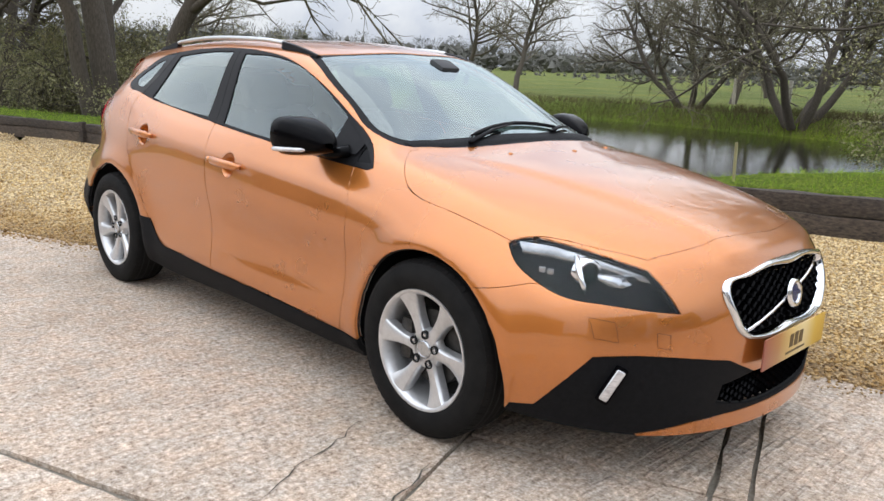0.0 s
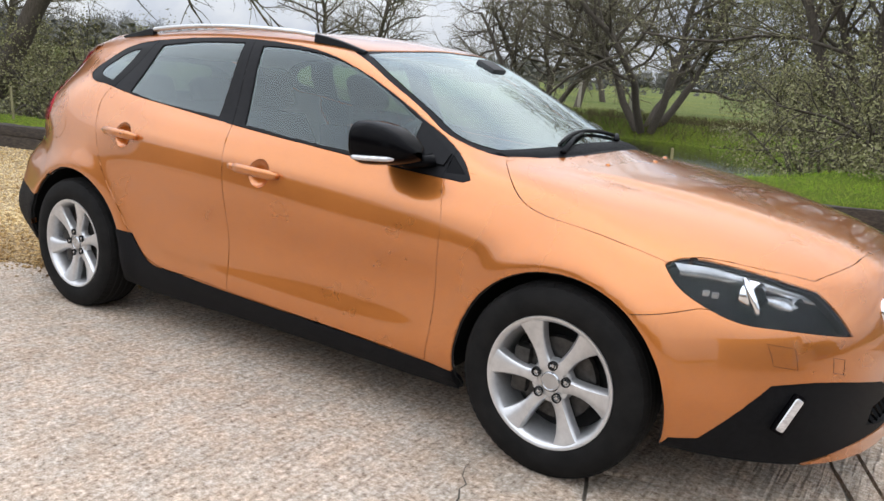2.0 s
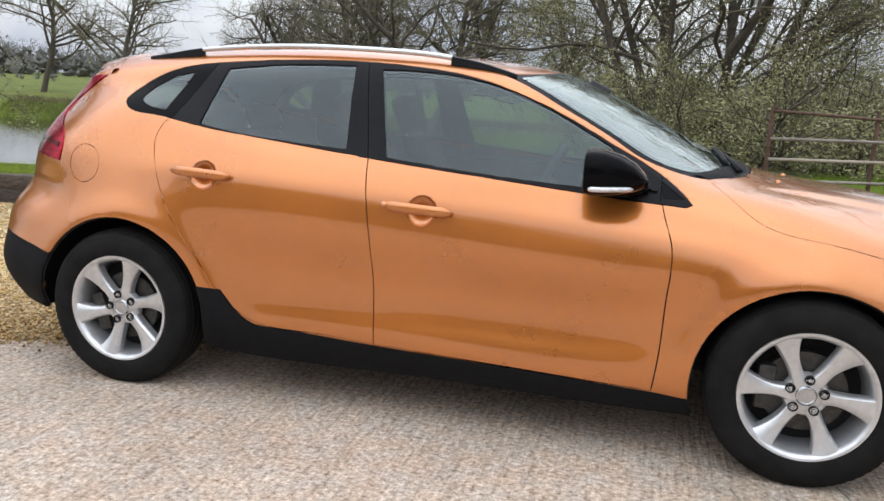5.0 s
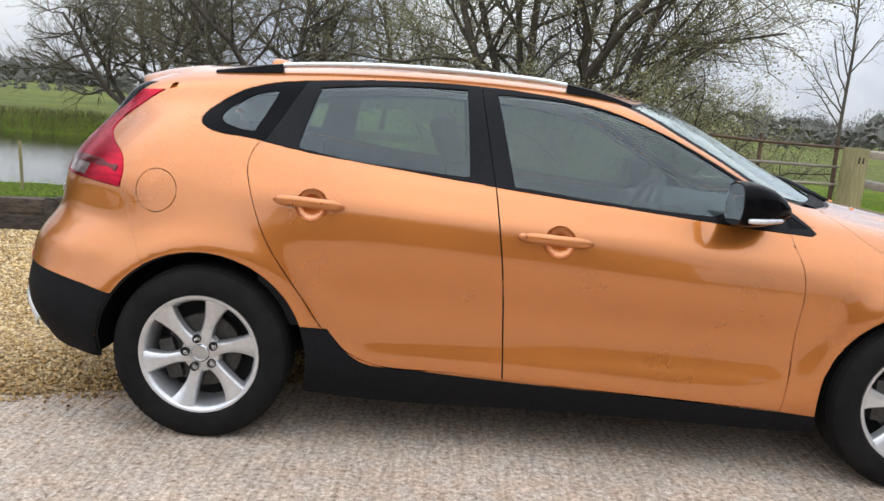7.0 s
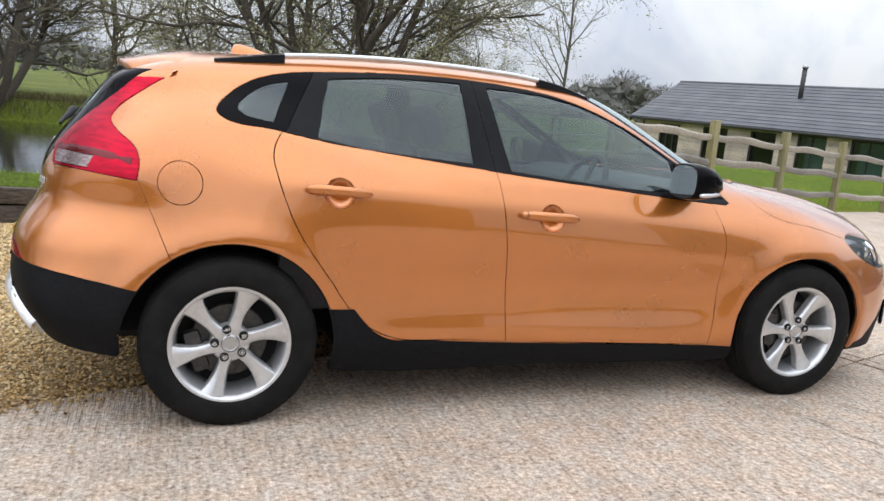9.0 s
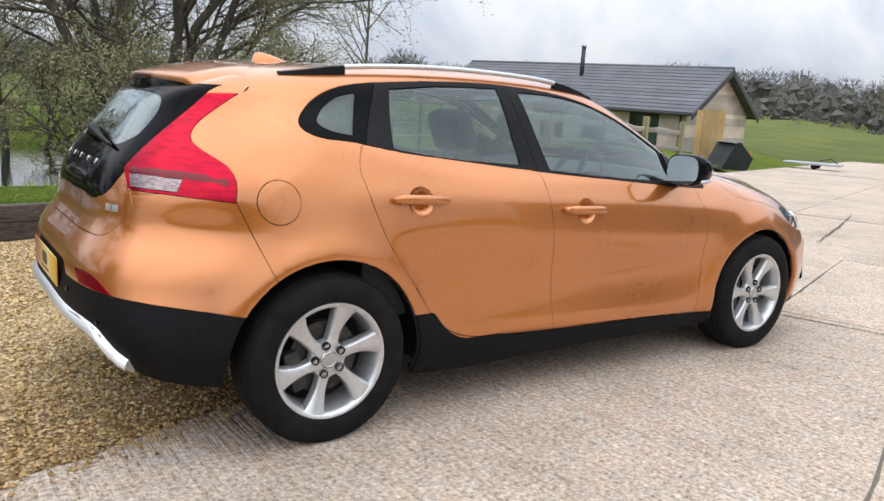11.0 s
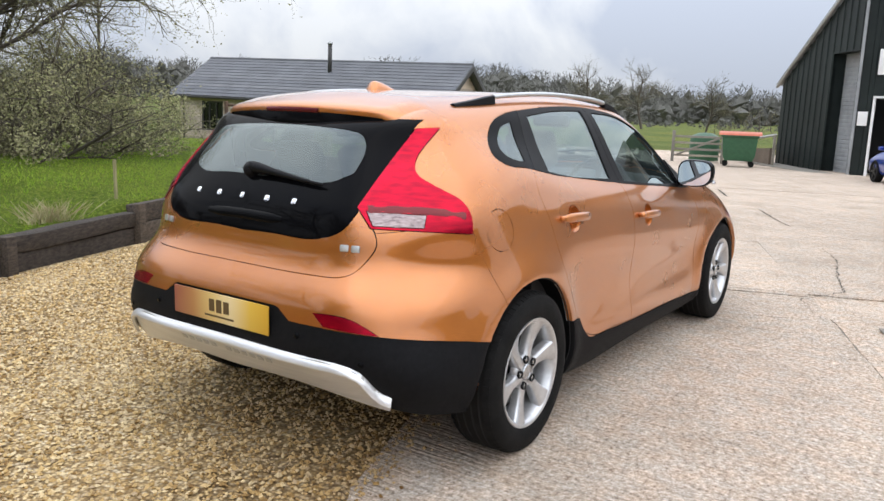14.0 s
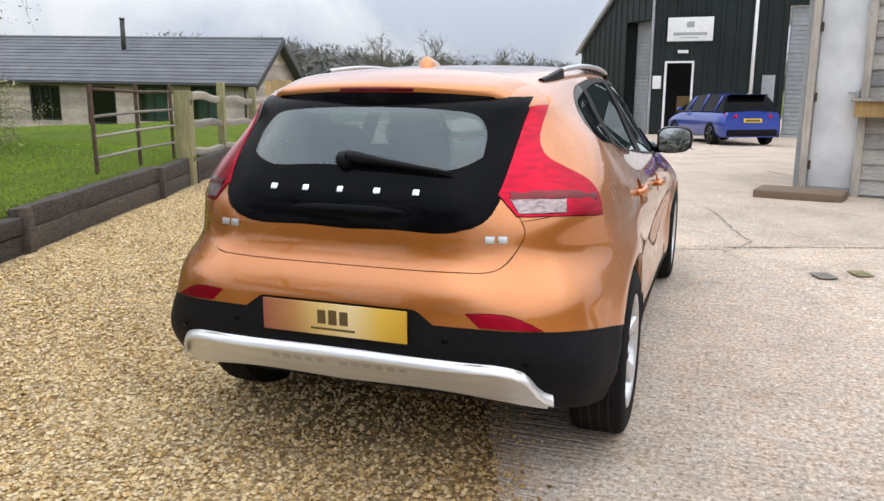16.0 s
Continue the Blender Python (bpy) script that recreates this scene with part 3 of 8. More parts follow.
SHAPES = {
    # windows, doors and flaps, seen from the side (x, z)
    "dlo": ("side", outline("-.064,1.172 -.022,1.236 .065,1.295 .18,1.331 .298,1.347 .60,1.369 .93,1.374 1.17,1.360 1.395,1.329 1.60,1.267 1.79,1.186 1.95,1.103 2.10,1.023 2.20,.950 2.228,.922! 2.205,.912! 1.98,.928 1.69,.953 1.36,.981 1.04,1.010 .787,1.037 .515,1.066 .287,1.095 .08,1.127 -.03,1.146")),
    "quarter_glass": ("side", outline(".012,1.186 .06,1.247 .134,1.286 .205,1.302! .140,1.148! .06,1.160")),
    "rear_glass": ("side", outline(".362,1.325! .60,1.348 .915,1.355! .945,1.037! .66,1.056 .41,1.084 .31,1.101! .335,1.225")),
    "front_glass": ("side", outline("1.032,1.345! 1.24,1.340 1.44,1.312 1.62,1.258 1.79,1.178 1.94,1.098! 1.945,.956! 1.69,.968 1.36,.992 1.112,1.016!")),
    "fixed_glass": ("side", outline("2.115,.995! 2.20,.937! 2.125,.936!")),
    "front_door": ("side", outline("1.041,1.02! 1.067,.847 1.094,.641 1.107,.470 1.117,.308! 1.527,.292 2.148,.268! 2.163,.42 2.170,.62 2.166,.80 2.145,.86 2.125,.925!")),
    "rear_door": ("side", outline("1.041,1.02! 1.067,.847 1.094,.641 1.107,.470 1.117,.308! .835,.322 .624,.336 .518,.385 .453,.443 .387,.535 .322,.626 .235,.754 .189,.851 .150,.967 .138,1.025 .150,1.08 .175,1.12!")),
    "fuel_flap": ("side", ring(-0.187, 0.913, 0.077)),
    "front_cup": ("side", ring(1.283, 0.834, 0.056, 28)),
    "rear_cup": ("side", ring(0.385, 0.903, 0.056, 28)),
    "rear_arch": ("side", ring(0.0, 0.315, 0.392, 64)),
    "front_arch": ("side", ring(2.646, 0.312, 0.377, 64)),
    "sill": ("side", outline(".30,.462! .462,.452! .517,.388 .604,.331 .70,.322 .836,.317 1.117,.303 1.527,.288 2.153,.263 2.33,.255! 2.33,.10! .20,.10!")),
    # lamps and bumpers, seen from the corners
    "tail_light": ("tail", outline(".228,1.277! .128,1.272! .062,1.195 -.006,1.115 -.092,1.005! -.048,.938! .117,.930 .318,.911! .315,.972 .285,1.022 .215,1.062 .155,1.092 .118,1.125 .118,1.150 .150,1.200")),
    "reverse_lamp": ("tail", outline("-.062,.995! .145,.983! .135,.940! -.042,.946!")),
    "rear_clad": ("tail", outline("-.70,.652! -.372,.652! -.362,.648! -.325,.609! -.215,.607! -.03,.598! .14,.579 .38,.532! .60,.52! .60,.05! -.70,.05!")),
    "skid": ("tail", outline("-.70,.496! -.35,.492 -.14,.485 -.083,.462 -.04,.405 .02,.372! .02,.05! -.70,.05!")),
    "reflector": ("tail", outline("-.245,.653! -.13,.650 -.03,.600! -.21,.611!")),
    "headlight": ("nose", outline("1.533,.760! 1.575,.778 1.66,.780 1.79,.759 1.955,.720! 2.00,.676 2.055,.601! 1.93,.612 1.80,.622 1.70,.630 1.60,.672 1.55,.715")),
    "front_clad": ("nose", outline("1.555,.255! 1.63,.268! 1.722,.385 1.79,.462! 1.90,.474 2.05,.467 2.245,.435! 2.36,.375! 2.60,.375! 2.60,.245! 2.26,.243! 2.14,.236! 1.95,.205! 1.94,.10! 1.50,.10!")),
    "front_seam": ("nose", outline("1.42,.612! 1.50,.627 1.60,.655! 1.72,.66! 2.00,.62! 2.10,.60! 2.7,.60! 2.7,.05! 1.42,.05!")),
    "grille": ("front", outline("0,.730! -.21,.722 -.335,.700 -.385,.686 -.398,.660 -.380,.590 -.338,.522 -.300,.500! -.20,.486 0,.482! .30,.482! .30,.730!")),
    "low_grille": ("front", outline(".3,.375! -.215,.375! -.372,.350! -.385,.288! -.25,.262 0,.258 .3,.258!")),
    "gate_panel": ("rear", outline(".3,1.305! -.525,1.305! -.525,1.26! -.524,1.095 -.507,1.004! -.470,.930 -.420,.902 -.20,.888 0,.883 .3,.883!")),
    "gate_glass": ("rear", outline(".3,1.262! -.31,1.258 -.39,1.236 -.422,1.185 -.425,1.115! -.37,1.086 -.20,1.079 0,1.078 .3,1.078!")),
    "gate": ("rear", outline(".3,1.305! -.525,1.305! -.525,1.26! -.524,1.095 -.516,1.004! -.566,.938 -.588,.888 -.567,.832 -.524,.781 -.470,.768! -.313,.766 0,.765 .3,.765!")),
    # bonnet and windscreen, seen from above (x, y)
    "bonnet": ("top", outline("2.475,.1! 2.475,0 2.45,-.30 2.377,-.491 2.28,-.61! 2.36,-.712 2.43,-.765 2.52,-.790 2.683,-.794 2.81,-.785 2.946,-.766! 3.02,-.708 3.17,-.640 3.325,-.556! 3.38,-.45 3.445,-.20 3.465,0 3.465,.1!")),
    "screen": ("top", outline("1.69,.1! 1.69,0 1.665,-.20 1.60,-.42 1.503,-.545! 1.635,-.574 1.746,-.598 1.84,-.609 1.953,-.626 2.031,-.642 2.118,-.640 2.218,-.625 2.26,-.610 2.334,-.538 2.377,-.491 2.45,-.30 2.475,0 2.475,.1!")),
    "screen_glass": ("top", outline("1.72,.1! 1.72,0 1.695,-.20 1.635,-.40 1.567,-.525! 1.692,-.560 1.797,-.581 1.895,-.594 2.005,-.612 2.074,-.622 2.165,-.609 2.243,-.571 2.30,-.48 2.37,-.30 2.40,0 2.40,.1!")),
}


BOUNDS = {k: (*p.min(0), *p.max(0)) for k, (_, p) in SHAPES.items()}


def side_of(shape, c):
    view, poly = SHAPES[shape]
    u, v, w = VIEWS[view]
    a, b = c @ u, c @ v
    x0, y0, x1, y1 = BOUNDS[shape]
    return x0 < a < x1 and y0 < b < y1 and inside(poly, (a, b))


def region(c, n):
    """Which panel a piece of the right half belongs to, by its middle c and its normal n."""
    x, y, z = c
    if n[1] < -0.1 and y < -0.4:
        if side_of("rear_arch", c) or side_of("front_arch", c):
            return None
        if z > 0.85 and side_of("dlo", c):
            for k in ("quarter_glass", "rear_glass", "front_glass", "fixed_glass"):
                if side_of(k, c):
                    return k
            if x < 0.183 + (z - 1.112) * 0.52:
                return "quarter_frame"
            if x < 1.041 - (z - 1.009) * 0.205:
                return "rear_frame"
            return "front_frame" if x < 2.118 else "fixed_frame"
        for k in ("fuel_flap", "front_cup", "rear_cup"):
            if side_of(k, c):
                return None if k.endswith("cup") else k
        if side_of("sill", c) and 0.2 < x < 2.33:
            return "sill"
        for k in ("rear_door", "front_door"):
            if side_of(k, c):
                return k
    if x < 0 and n[0] < 0.3:
        if n @ VIEWS["tail"][2] > 0.1 and side_of("tail_light", c):
            return "reverse_lamp" if side_of("reverse_lamp", c) else "tail_light"
        if z < 0.7:
            if side_of("reflector", c):
                return "reflector"
            if side_of("skid", c):
                return "skid"
            if side_of("rear_clad", c):
                return "rear_clad"
        if n[0] < -0.1 and side_of("gate", c) and y > -0.62:
            if side_of("gate_panel", c):
                return "gate_glass" if side_of("gate_glass", c) else "gate_black"
            return "gate"
        if z < 0.93 and x < -0.235 - (z - 0.69) * 0.43:
            return "rear_bumper"
    if x > 2.3:
        if x > 2.85:
            if n @ VIEWS["nose"][2] > 0.05 and side_of("headlight", c):
                return "headlight"
            if n[0] > 0.3 and side_of("grille", c):
                return "grille"
            if n[0] > 0.3 and side_of("low_grille", c):
                return "low_grille"
            if side_of("front_clad", c):
                return "front_clad"
            if z < 0.66 and side_of("front_seam", c):
                return "front_bumper"
        if n[2] > 0.1 and z > 0.7 and side_of("bonnet", c):
            return "bonnet"
        if x > 3.15 and z < 0.83:
            return "front_bumper"
    if x > 1.4 and n[2] > 0.1 and z > 0.95 and side_of("screen", c):
        return "screen_glass" if side_of("screen_glass", c) else "screen_frame"
    return "body"


def smooth_normals(grid):
    du, dv = np.gradient(grid, axis=1), np.gradient(grid, axis=0)
    n = np.cross(du, dv)
    n /= np.maximum(np.linalg.norm(n, axis=2, keepdims=True), 1e-12)
    n[:, (0, -1), 1] = 0
    n[-1] = (0, 0, 1)
    return n / np.linalg.norm(n, axis=2, keepdims=True)


GRID = body_surface(176, 108)
NORMALS = smooth_normals(GRID)
NV, NU = GRID.shape[:2]
if NORMALS[NV // 3, NU // 2, 1] > 0:
    NORMALS = -NORMALS
    NORMALS[-1] = (0, 0, 1)
QUADS = [(i * NU + j, (i + 1) * NU + j, (i + 1) * NU + j + 1, i * NU + j + 1) for i in range(NV - 1) for j in range(NU - 1)]
FLAT = [Vector(p) for p in GRID.reshape(-1, 3)]
FLATN = NORMALS.reshape(-1, 3)
TRIS = [t for a, b, c, d in QUADS for t in ((a, b, c), (a, c, d))]
TREE = BVHTree.FromPolygons(FLAT, TRIS)


def normal_at(co):
    hit, _, k, _ = TREE.find_nearest(co)
    a, b, c = (FLAT[i] for i in TRIS[k])
    e1, e2, e3 = b - a, c - a, hit - a
    d11, d12, d22, d31, d32 = e1.dot(e1), e1.dot(e2), e2.dot(e2), e3.dot(e1), e3.dot(e2)
    den = d11 * d22 - d12 * d12
    if den < 1e-14:
        return FLATN[TRIS[k][0]]
    v, w = (d22 * d31 - d12 * d32) / den, (d11 * d32 - d12 * d31) / den
    n = FLATN[TRIS[k][0]] * (1 - v - w) + FLATN[TRIS[k][1]] * v + FLATN[TRIS[k][2]] * w
    size = np.linalg.norm(n)
    return n / size if size > 1e-9 else FLATN[TRIS[k][0]]


def on_side(x, z):
    """The right flank's place and normal at x, z."""
    hit = TREE.ray_cast(Vector((x, -3, z)), Vector((0, 1, 0)))[0]
    return np.array(hit), normal_at(hit)


def on_top(x, y):
    hit = TREE.ray_cast(Vector((x, -abs(y), 3)), Vector((0, 0, -1)))[0]
    return np.array(hit) * (1, 1 if y <= 0 else -1, 1), normal_at(hit) * (1, 1 if y <= 0 else -1, 1)


def on_rear(y, z):
    hit = TREE.ray_cast(Vector((-3, -abs(y), z)), Vector((1, 0, 0)))[0]
    return np.array(hit) * (1, 1 if y <= 0 else -1, 1), normal_at(hit) * (1, 1 if y <= 0 else -1, 1)


def on_front(y, z):
    hit = TREE.ray_cast(Vector((6, -abs(y), z)), Vector((-1, 0, 0)))[0]
    return np.array(hit) * (1, 1 if y <= 0 else -1, 1), normal_at(hit) * (1, 1 if y <= 0 else -1, 1)


def cut_body():
    """The right half's faces by panel: lists of corner places."""
    bm = bmesh.new()
    vs = [bm.verts.new(p) for p in FLAT]
    for q in QUADS:
        try:
            bm.faces.new([vs[i] for i in q])
        except ValueError:
            pass
    bmesh.ops.remove_doubles(bm, verts=bm.verts, dist=1e-5)
    bm.normal_update()
    if sum(f.normal.y for f in bm.faces if f.calc_center_median().y < -0.8) > 0:
        bmesh.ops.reverse_faces(bm, faces=bm.faces)
        bm.normal_update()
    keep = {
        "dlo": lambda c: c[2] > 0.85, "tail_light": lambda c: c[0] < 0, "reverse_lamp": lambda c: c[0] < 0, "rear_clad": lambda c: c[0] < 0,
        "skid": lambda c: c[0] < 0, "reflector": lambda c: c[0] < 0, "headlight": lambda c: c[0] > 2.8, "front_clad": lambda c: c[0] > 2.8,
        "front_seam": lambda c: c[0] > 2.8, "bonnet": lambda c: c[2] > 0.68 and c[0] > 2.2, "gate": lambda c: c[0] < -0.2, "gate_panel": lambda c: c[0] < -0.2,
    }
    for name, (view, poly) in SHAPES.items():
        cut(bm, view, poly, 0.05, keep.get(name))
    # the split lines between the window frames, the bumper's edge
    for a, b, lo in (((0.183, 1.112), (0.305, 1.347), 1.0), ((1.041, 1.009), (0.966, 1.375), 1.0), ((2.118, 0.90), (2.118, 1.05), 0.9)):
        cut(bm, "side", np.array([a, b]), 0.05, lambda c: c[2] > 0.88)
    cut(bm, "side", np.array([(-0.3340, 0.92), (-0.192, 0.59)]), 0.0, lambda c: c[0] < -0.1)
    groups = {}
    for f in bm.faces:
        name = region(np.array(f.calc_center_median()), np.array(f.normal))
        if name:
            groups.setdefault(name, []).append([tuple(v.co) for v in f.verts])
    bm.free()
    return groups


PANELS = cut_body()
NORMAL_OF = {}


def panel_mesh(name, regions, mat, sides=(1,), gap=0.0022, depth=0.014, sink=0.0, flange=True):
    """One mesh of the named regions: on the right (1), the left (-1) or both, with drawn-in edges and a returned flange."""
    verts, normals, faces, index = [], [], [], {}
    for s in sides:
        for r in regions:
            for poly in PANELS.get(r, ()):
                ids = []
                for co in poly:
                    key = (round(co[0], 5), round(co[1] * s, 5), round(co[2], 5))
                    if key not in index:
                        if co not in NORMAL_OF:
                            NORMAL_OF[co] = normal_at(Vector(co))
                        n = NORMAL_OF[co] * (1, s, 1)
                        if abs(co[1]) < 1e-5:
                            n = n * (1, 0, 1)
                            n = n / np.linalg.norm(n)
                        index[key] = len(verts)
                        verts.append(np.array(co) * (1, s, 1) - n * sink)
                        normals.append(n)
                    ids.append(index[key])
                ids = [v for k, v in enumerate(ids) if v != ids[k - 1]]
                if len(ids) > 2:
                    faces.append(ids if s > 0 else ids[::-1])
    edges = {}
    for f in faces:
        for a, b in zip(f, f[1:] + f[:1]):
            edges[(a, b)] = f
    rim = [(a, b) for a, b in edges if (b, a) not in edges and not (abs(verts[a][1]) < 1e-4 and abs(verts[b][1]) < 1e-4)]
    pull = {}
    for a, b in rim:
        d = verts[b] - verts[a]
        inwards = np.cross(normals[a] + normals[b], d)
        size = np.linalg.norm(inwards)
        if size > 1e-9:
            for k in (a, b):
                pull[k] = pull.get(k, 0) + inwards / size * max(np.linalg.norm(d), 1e-4)
    moved = {}
    for k, p in pull.items():
        size = np.linalg.norm(p)
        if size > 1e-9:
            p = p / size
            if abs(verts[k][1]) < 1e-4:
                p = p * (1, 0, 1)
            moved[k] = p
            verts[k] = verts[k] + p * gap
    if flange:
        back = {}
        for k, p in moved.items():
            back[k] = len(verts)
            verts.append(verts[k] - normals[k] * depth + p * 0.002)
            normals.append(-p)
        for a, b in rim:
            if a in back and b in back:
                faces.append([b, a, back[a], back[b]])
    me = bpy.data.meshes.new(name)
    me.from_pydata([tuple(v) for v in verts], [], faces)
    me.materials.append(mat)
    me.shade_smooth()
    me.normals_split_custom_set_from_vertices([tuple(n) for n in normals])
    return me

# ---- mesh helpers ----
def link_mesh(name, me, mats, parent=None, label="", smooth=None):
    for m in mats if isinstance(mats, (list, tuple)) else [mats]:
        if m and m.name not in me.materials:
            me.materials.append(m)
    if smooth is not None:
        me.shade_smooth() if smooth is True else me.shade_flat()
        if smooth not in (True, False):
            me.shade_smooth()
            me.set_sharp_from_angle(angle=radians(smooth))
    ob = new(name, me)
    if parent:
        ob.parent = parent
    return tagged(ob, label) if label else ob


def part(name, bm, mat, parent, label="", smooth=35):
    me = bpy.data.meshes.new(name)
    bmesh.ops.recalc_face_normals(bm, faces=bm.faces)
    bm.to_mesh(me)
    bm.free()
    return link_mesh(name, me, mat, parent, label, smooth)


def thing(name, label, category, m=None, group="", kind=""):
    ob = new(name)
    if m is not None:
        ob.matrix_world = m
    return tagged(ob, label, category, group, kind)


def add_box(bm, size, m=None, bevel=0.0, segments=2):
    got = bmesh.ops.create_cube(bm, size=1, matrix=(m or Matrix()) @ Matrix.Diagonal((*size, 1)))
    if bevel:
        es = list({e for v in got["verts"] for e in v.link_edges})
        bmesh.ops.bevel(bm, geom=es, offset=bevel, segments=segments, affect="EDGES", profile=0.6)
    return bm


def box_bm(size, m=None, bevel=0.0, segments=2):
    return add_box(bmesh.new(), size, m, bevel, segments)


def add_grid(bm, rows, closed_u=False, closed_v=False):
    """Faces over rows of points."""
    vs = [[bm.verts.new(p) for p in row] for row in rows]
    n, k = len(vs), len(vs[0])
    for i in range(n if closed_v else n - 1):
        for j in range(k if closed_u else k - 1):
            a, b, c, d = vs[i][j], vs[i][(j + 1) % k], vs[(i + 1) % n][(j + 1) % k], vs[(i + 1) % n][j]
            try:
                bm.faces.new((a, b, c, d))
            except ValueError:
                pass
    return vs


def add_lathe(bm, profile, axis_m, count=48, closed=False):
    """Turns a profile of (radius, height) about the z axis of axis_m."""
    rows = []
    for r, h in profile:
        rows.append([axis_m @ Vector((r * math.cos(2 * math.pi * k / count), r * math.sin(2 * math.pi * k / count), h)) for k in range(count)])
    vs = add_grid(bm, rows, closed_u=True, closed_v=closed)
    return vs


def add_tube(bm, path, radii, sides=8, flat=1.0, up=(0, 0, 1), caps=True):
    """A tube along path; flat squeezes it along up."""
    path = [Vector(p) for p in path]
    rows = []
    for i, p in enumerate(path):
        d = (path[min(i + 1, len(path) - 1)] - path[max(i - 1, 0)]).normalized()
        a = d.cross(Vector(up))
        if a.length < 1e-4:
            a = d.cross(Vector((1, 0, 0)))
        a.normalize()
        b = a.cross(d).normalized()
        r = radii[i] if hasattr(radii, "__len__") else radii
        rows.append([p + a * r * math.cos(2 * math.pi * k / sides) + b * r * flat * math.sin(2 * math.pi * k / sides) for k in range(sides)])
    vs = add_grid(bm, rows, closed_u=True)
    if caps:
        for row in (vs[0][::-1], vs[-1]):
            try:
                bm.faces.new(row)
            except ValueError:
                pass
    return bm


def add_prism(bm, poly, m, depth):
    """A flat polygon (x, y) set thick along -z, placed by m."""
    top = [bm.verts.new(m @ Vector((x, y, 0))) for x, y in poly]
    low = [bm.verts.new(m @ Vector((x, y, -depth))) for x, y in poly]
    bm.faces.new(top)
    bm.faces.new(low[::-1])
    for i in range(len(poly)):
        j = (i + 1) % len(poly)
        bm.faces.new((top[j], top[i], low[i], low[j]))
    return bm

# ---- the car ----
car = thing("car", "copper-orange metallic five-door hatchback with black cladding, parked half on gravel", "car")


def mesh_part(name, regions, mat, parent=None, label="", **how):
    return link_mesh(name, panel_mesh(name, regions, mat, **how), [], parent or car, label)


BOTH = (1, -1)
body = mesh_part("body", ["body"], PAINT, sides=BOTH, gap=0.0018, depth=0.03)
bonnet = mesh_part("bonnet", ["bonnet"], PAINT, sides=BOTH, depth=0.02)
front_bumper = mesh_part("front_bumper", ["front_bumper"], PAINT, sides=BOTH, gap=0.001, depth=0.03)
mesh_part("lower_cladding", ["front_clad"], CLADDING, front_bumper, "textured black plastic cladding", sides=BOTH, gap=0.0, sink=0.004, depth=0.03)
rear_bumper = mesh_part("rear_bumper", ["rear_bumper"], PAINT, sides=BOTH, gap=0.001)
mesh_part("lower_cladding", ["rear_clad"], CLADDING, rear_bumper, "textured black plastic cladding", sides=BOTH, gap=0.0, sink=0.003, depth=0.03)
mesh_part("skid_plate", ["skid"], SKID, rear_bumper, "silver skid plate with a raised upper edge", sides=BOTH, gap=0.0, sink=-0.008, depth=0.05)
# a bright raised lip along the top of the skid plate
rows = []
lip_line = [(-0.50, 0.495), (-0.42, 0.494), (-0.35, 0.492), (-0.25, 0.489), (-0.17, 0.486), (-0.125, 0.478), (-0.09, 0.464), (-0.065, 0.44), (-0.04, 0.41), (-0.01, 0.385), (0.02, 0.372)]
for q, z in lip_line:
    hit = TREE.ray_cast(Vector((q * H - 2 * H, -q * H - 2 * H, z)), Vector((H, H, 0)))[0]
    if hit:
        n = normal_at(hit)
        rows.append([np.array(hit) + n * d + np.array((0, 0, dz)) for d, dz in ((0.000, 0.008), (0.012, 0.004), (0.021, -0.010), (0.021, -0.018), (0.006, -0.028))])
rows = [r for r in rows if r[0][1] < -0.02]
rows = [[p * (1, -1, 1) for p in r] for r in reversed(rows)] + rows if rows[0][0][1] > rows[-1][0][1] else rows + [[p * (1, -1, 1) for p in r] for r in reversed(rows)]
bm = bmesh.new()
add_grid(bm, [[tuple(p) for p in r] for r in rows])
part("skid_plate_lip", bm, SKID, rear_bumper, "bright raised lip of the skid plate", True)
tailgate = mesh_part("tailgate", ["gate"], PAINT, sides=BOTH, gap=0.003, depth=0.02)
mesh_part("gloss_panel", ["gate_black"], GLOSS_BLACK, tailgate, "gloss black glass surround", sides=BOTH, gap=0.001)
mesh_part("rear_window", ["gate_glass"], REAR_GLASS, tailgate, "tinted rear window", sides=BOTH, gap=0.0, sink=0.001, flange=False)
windscreen = mesh_part("windscreen", ["screen_glass"], SCREEN_GLASS, sides=BOTH, gap=0.0, sink=0.001, flange=False)
mesh_part("windscreen_border", ["screen_frame"], TRIM_BLACK, windscreen, "black windscreen border", sides=BOTH, gap=0.001, sink=0.003)
doors = {}
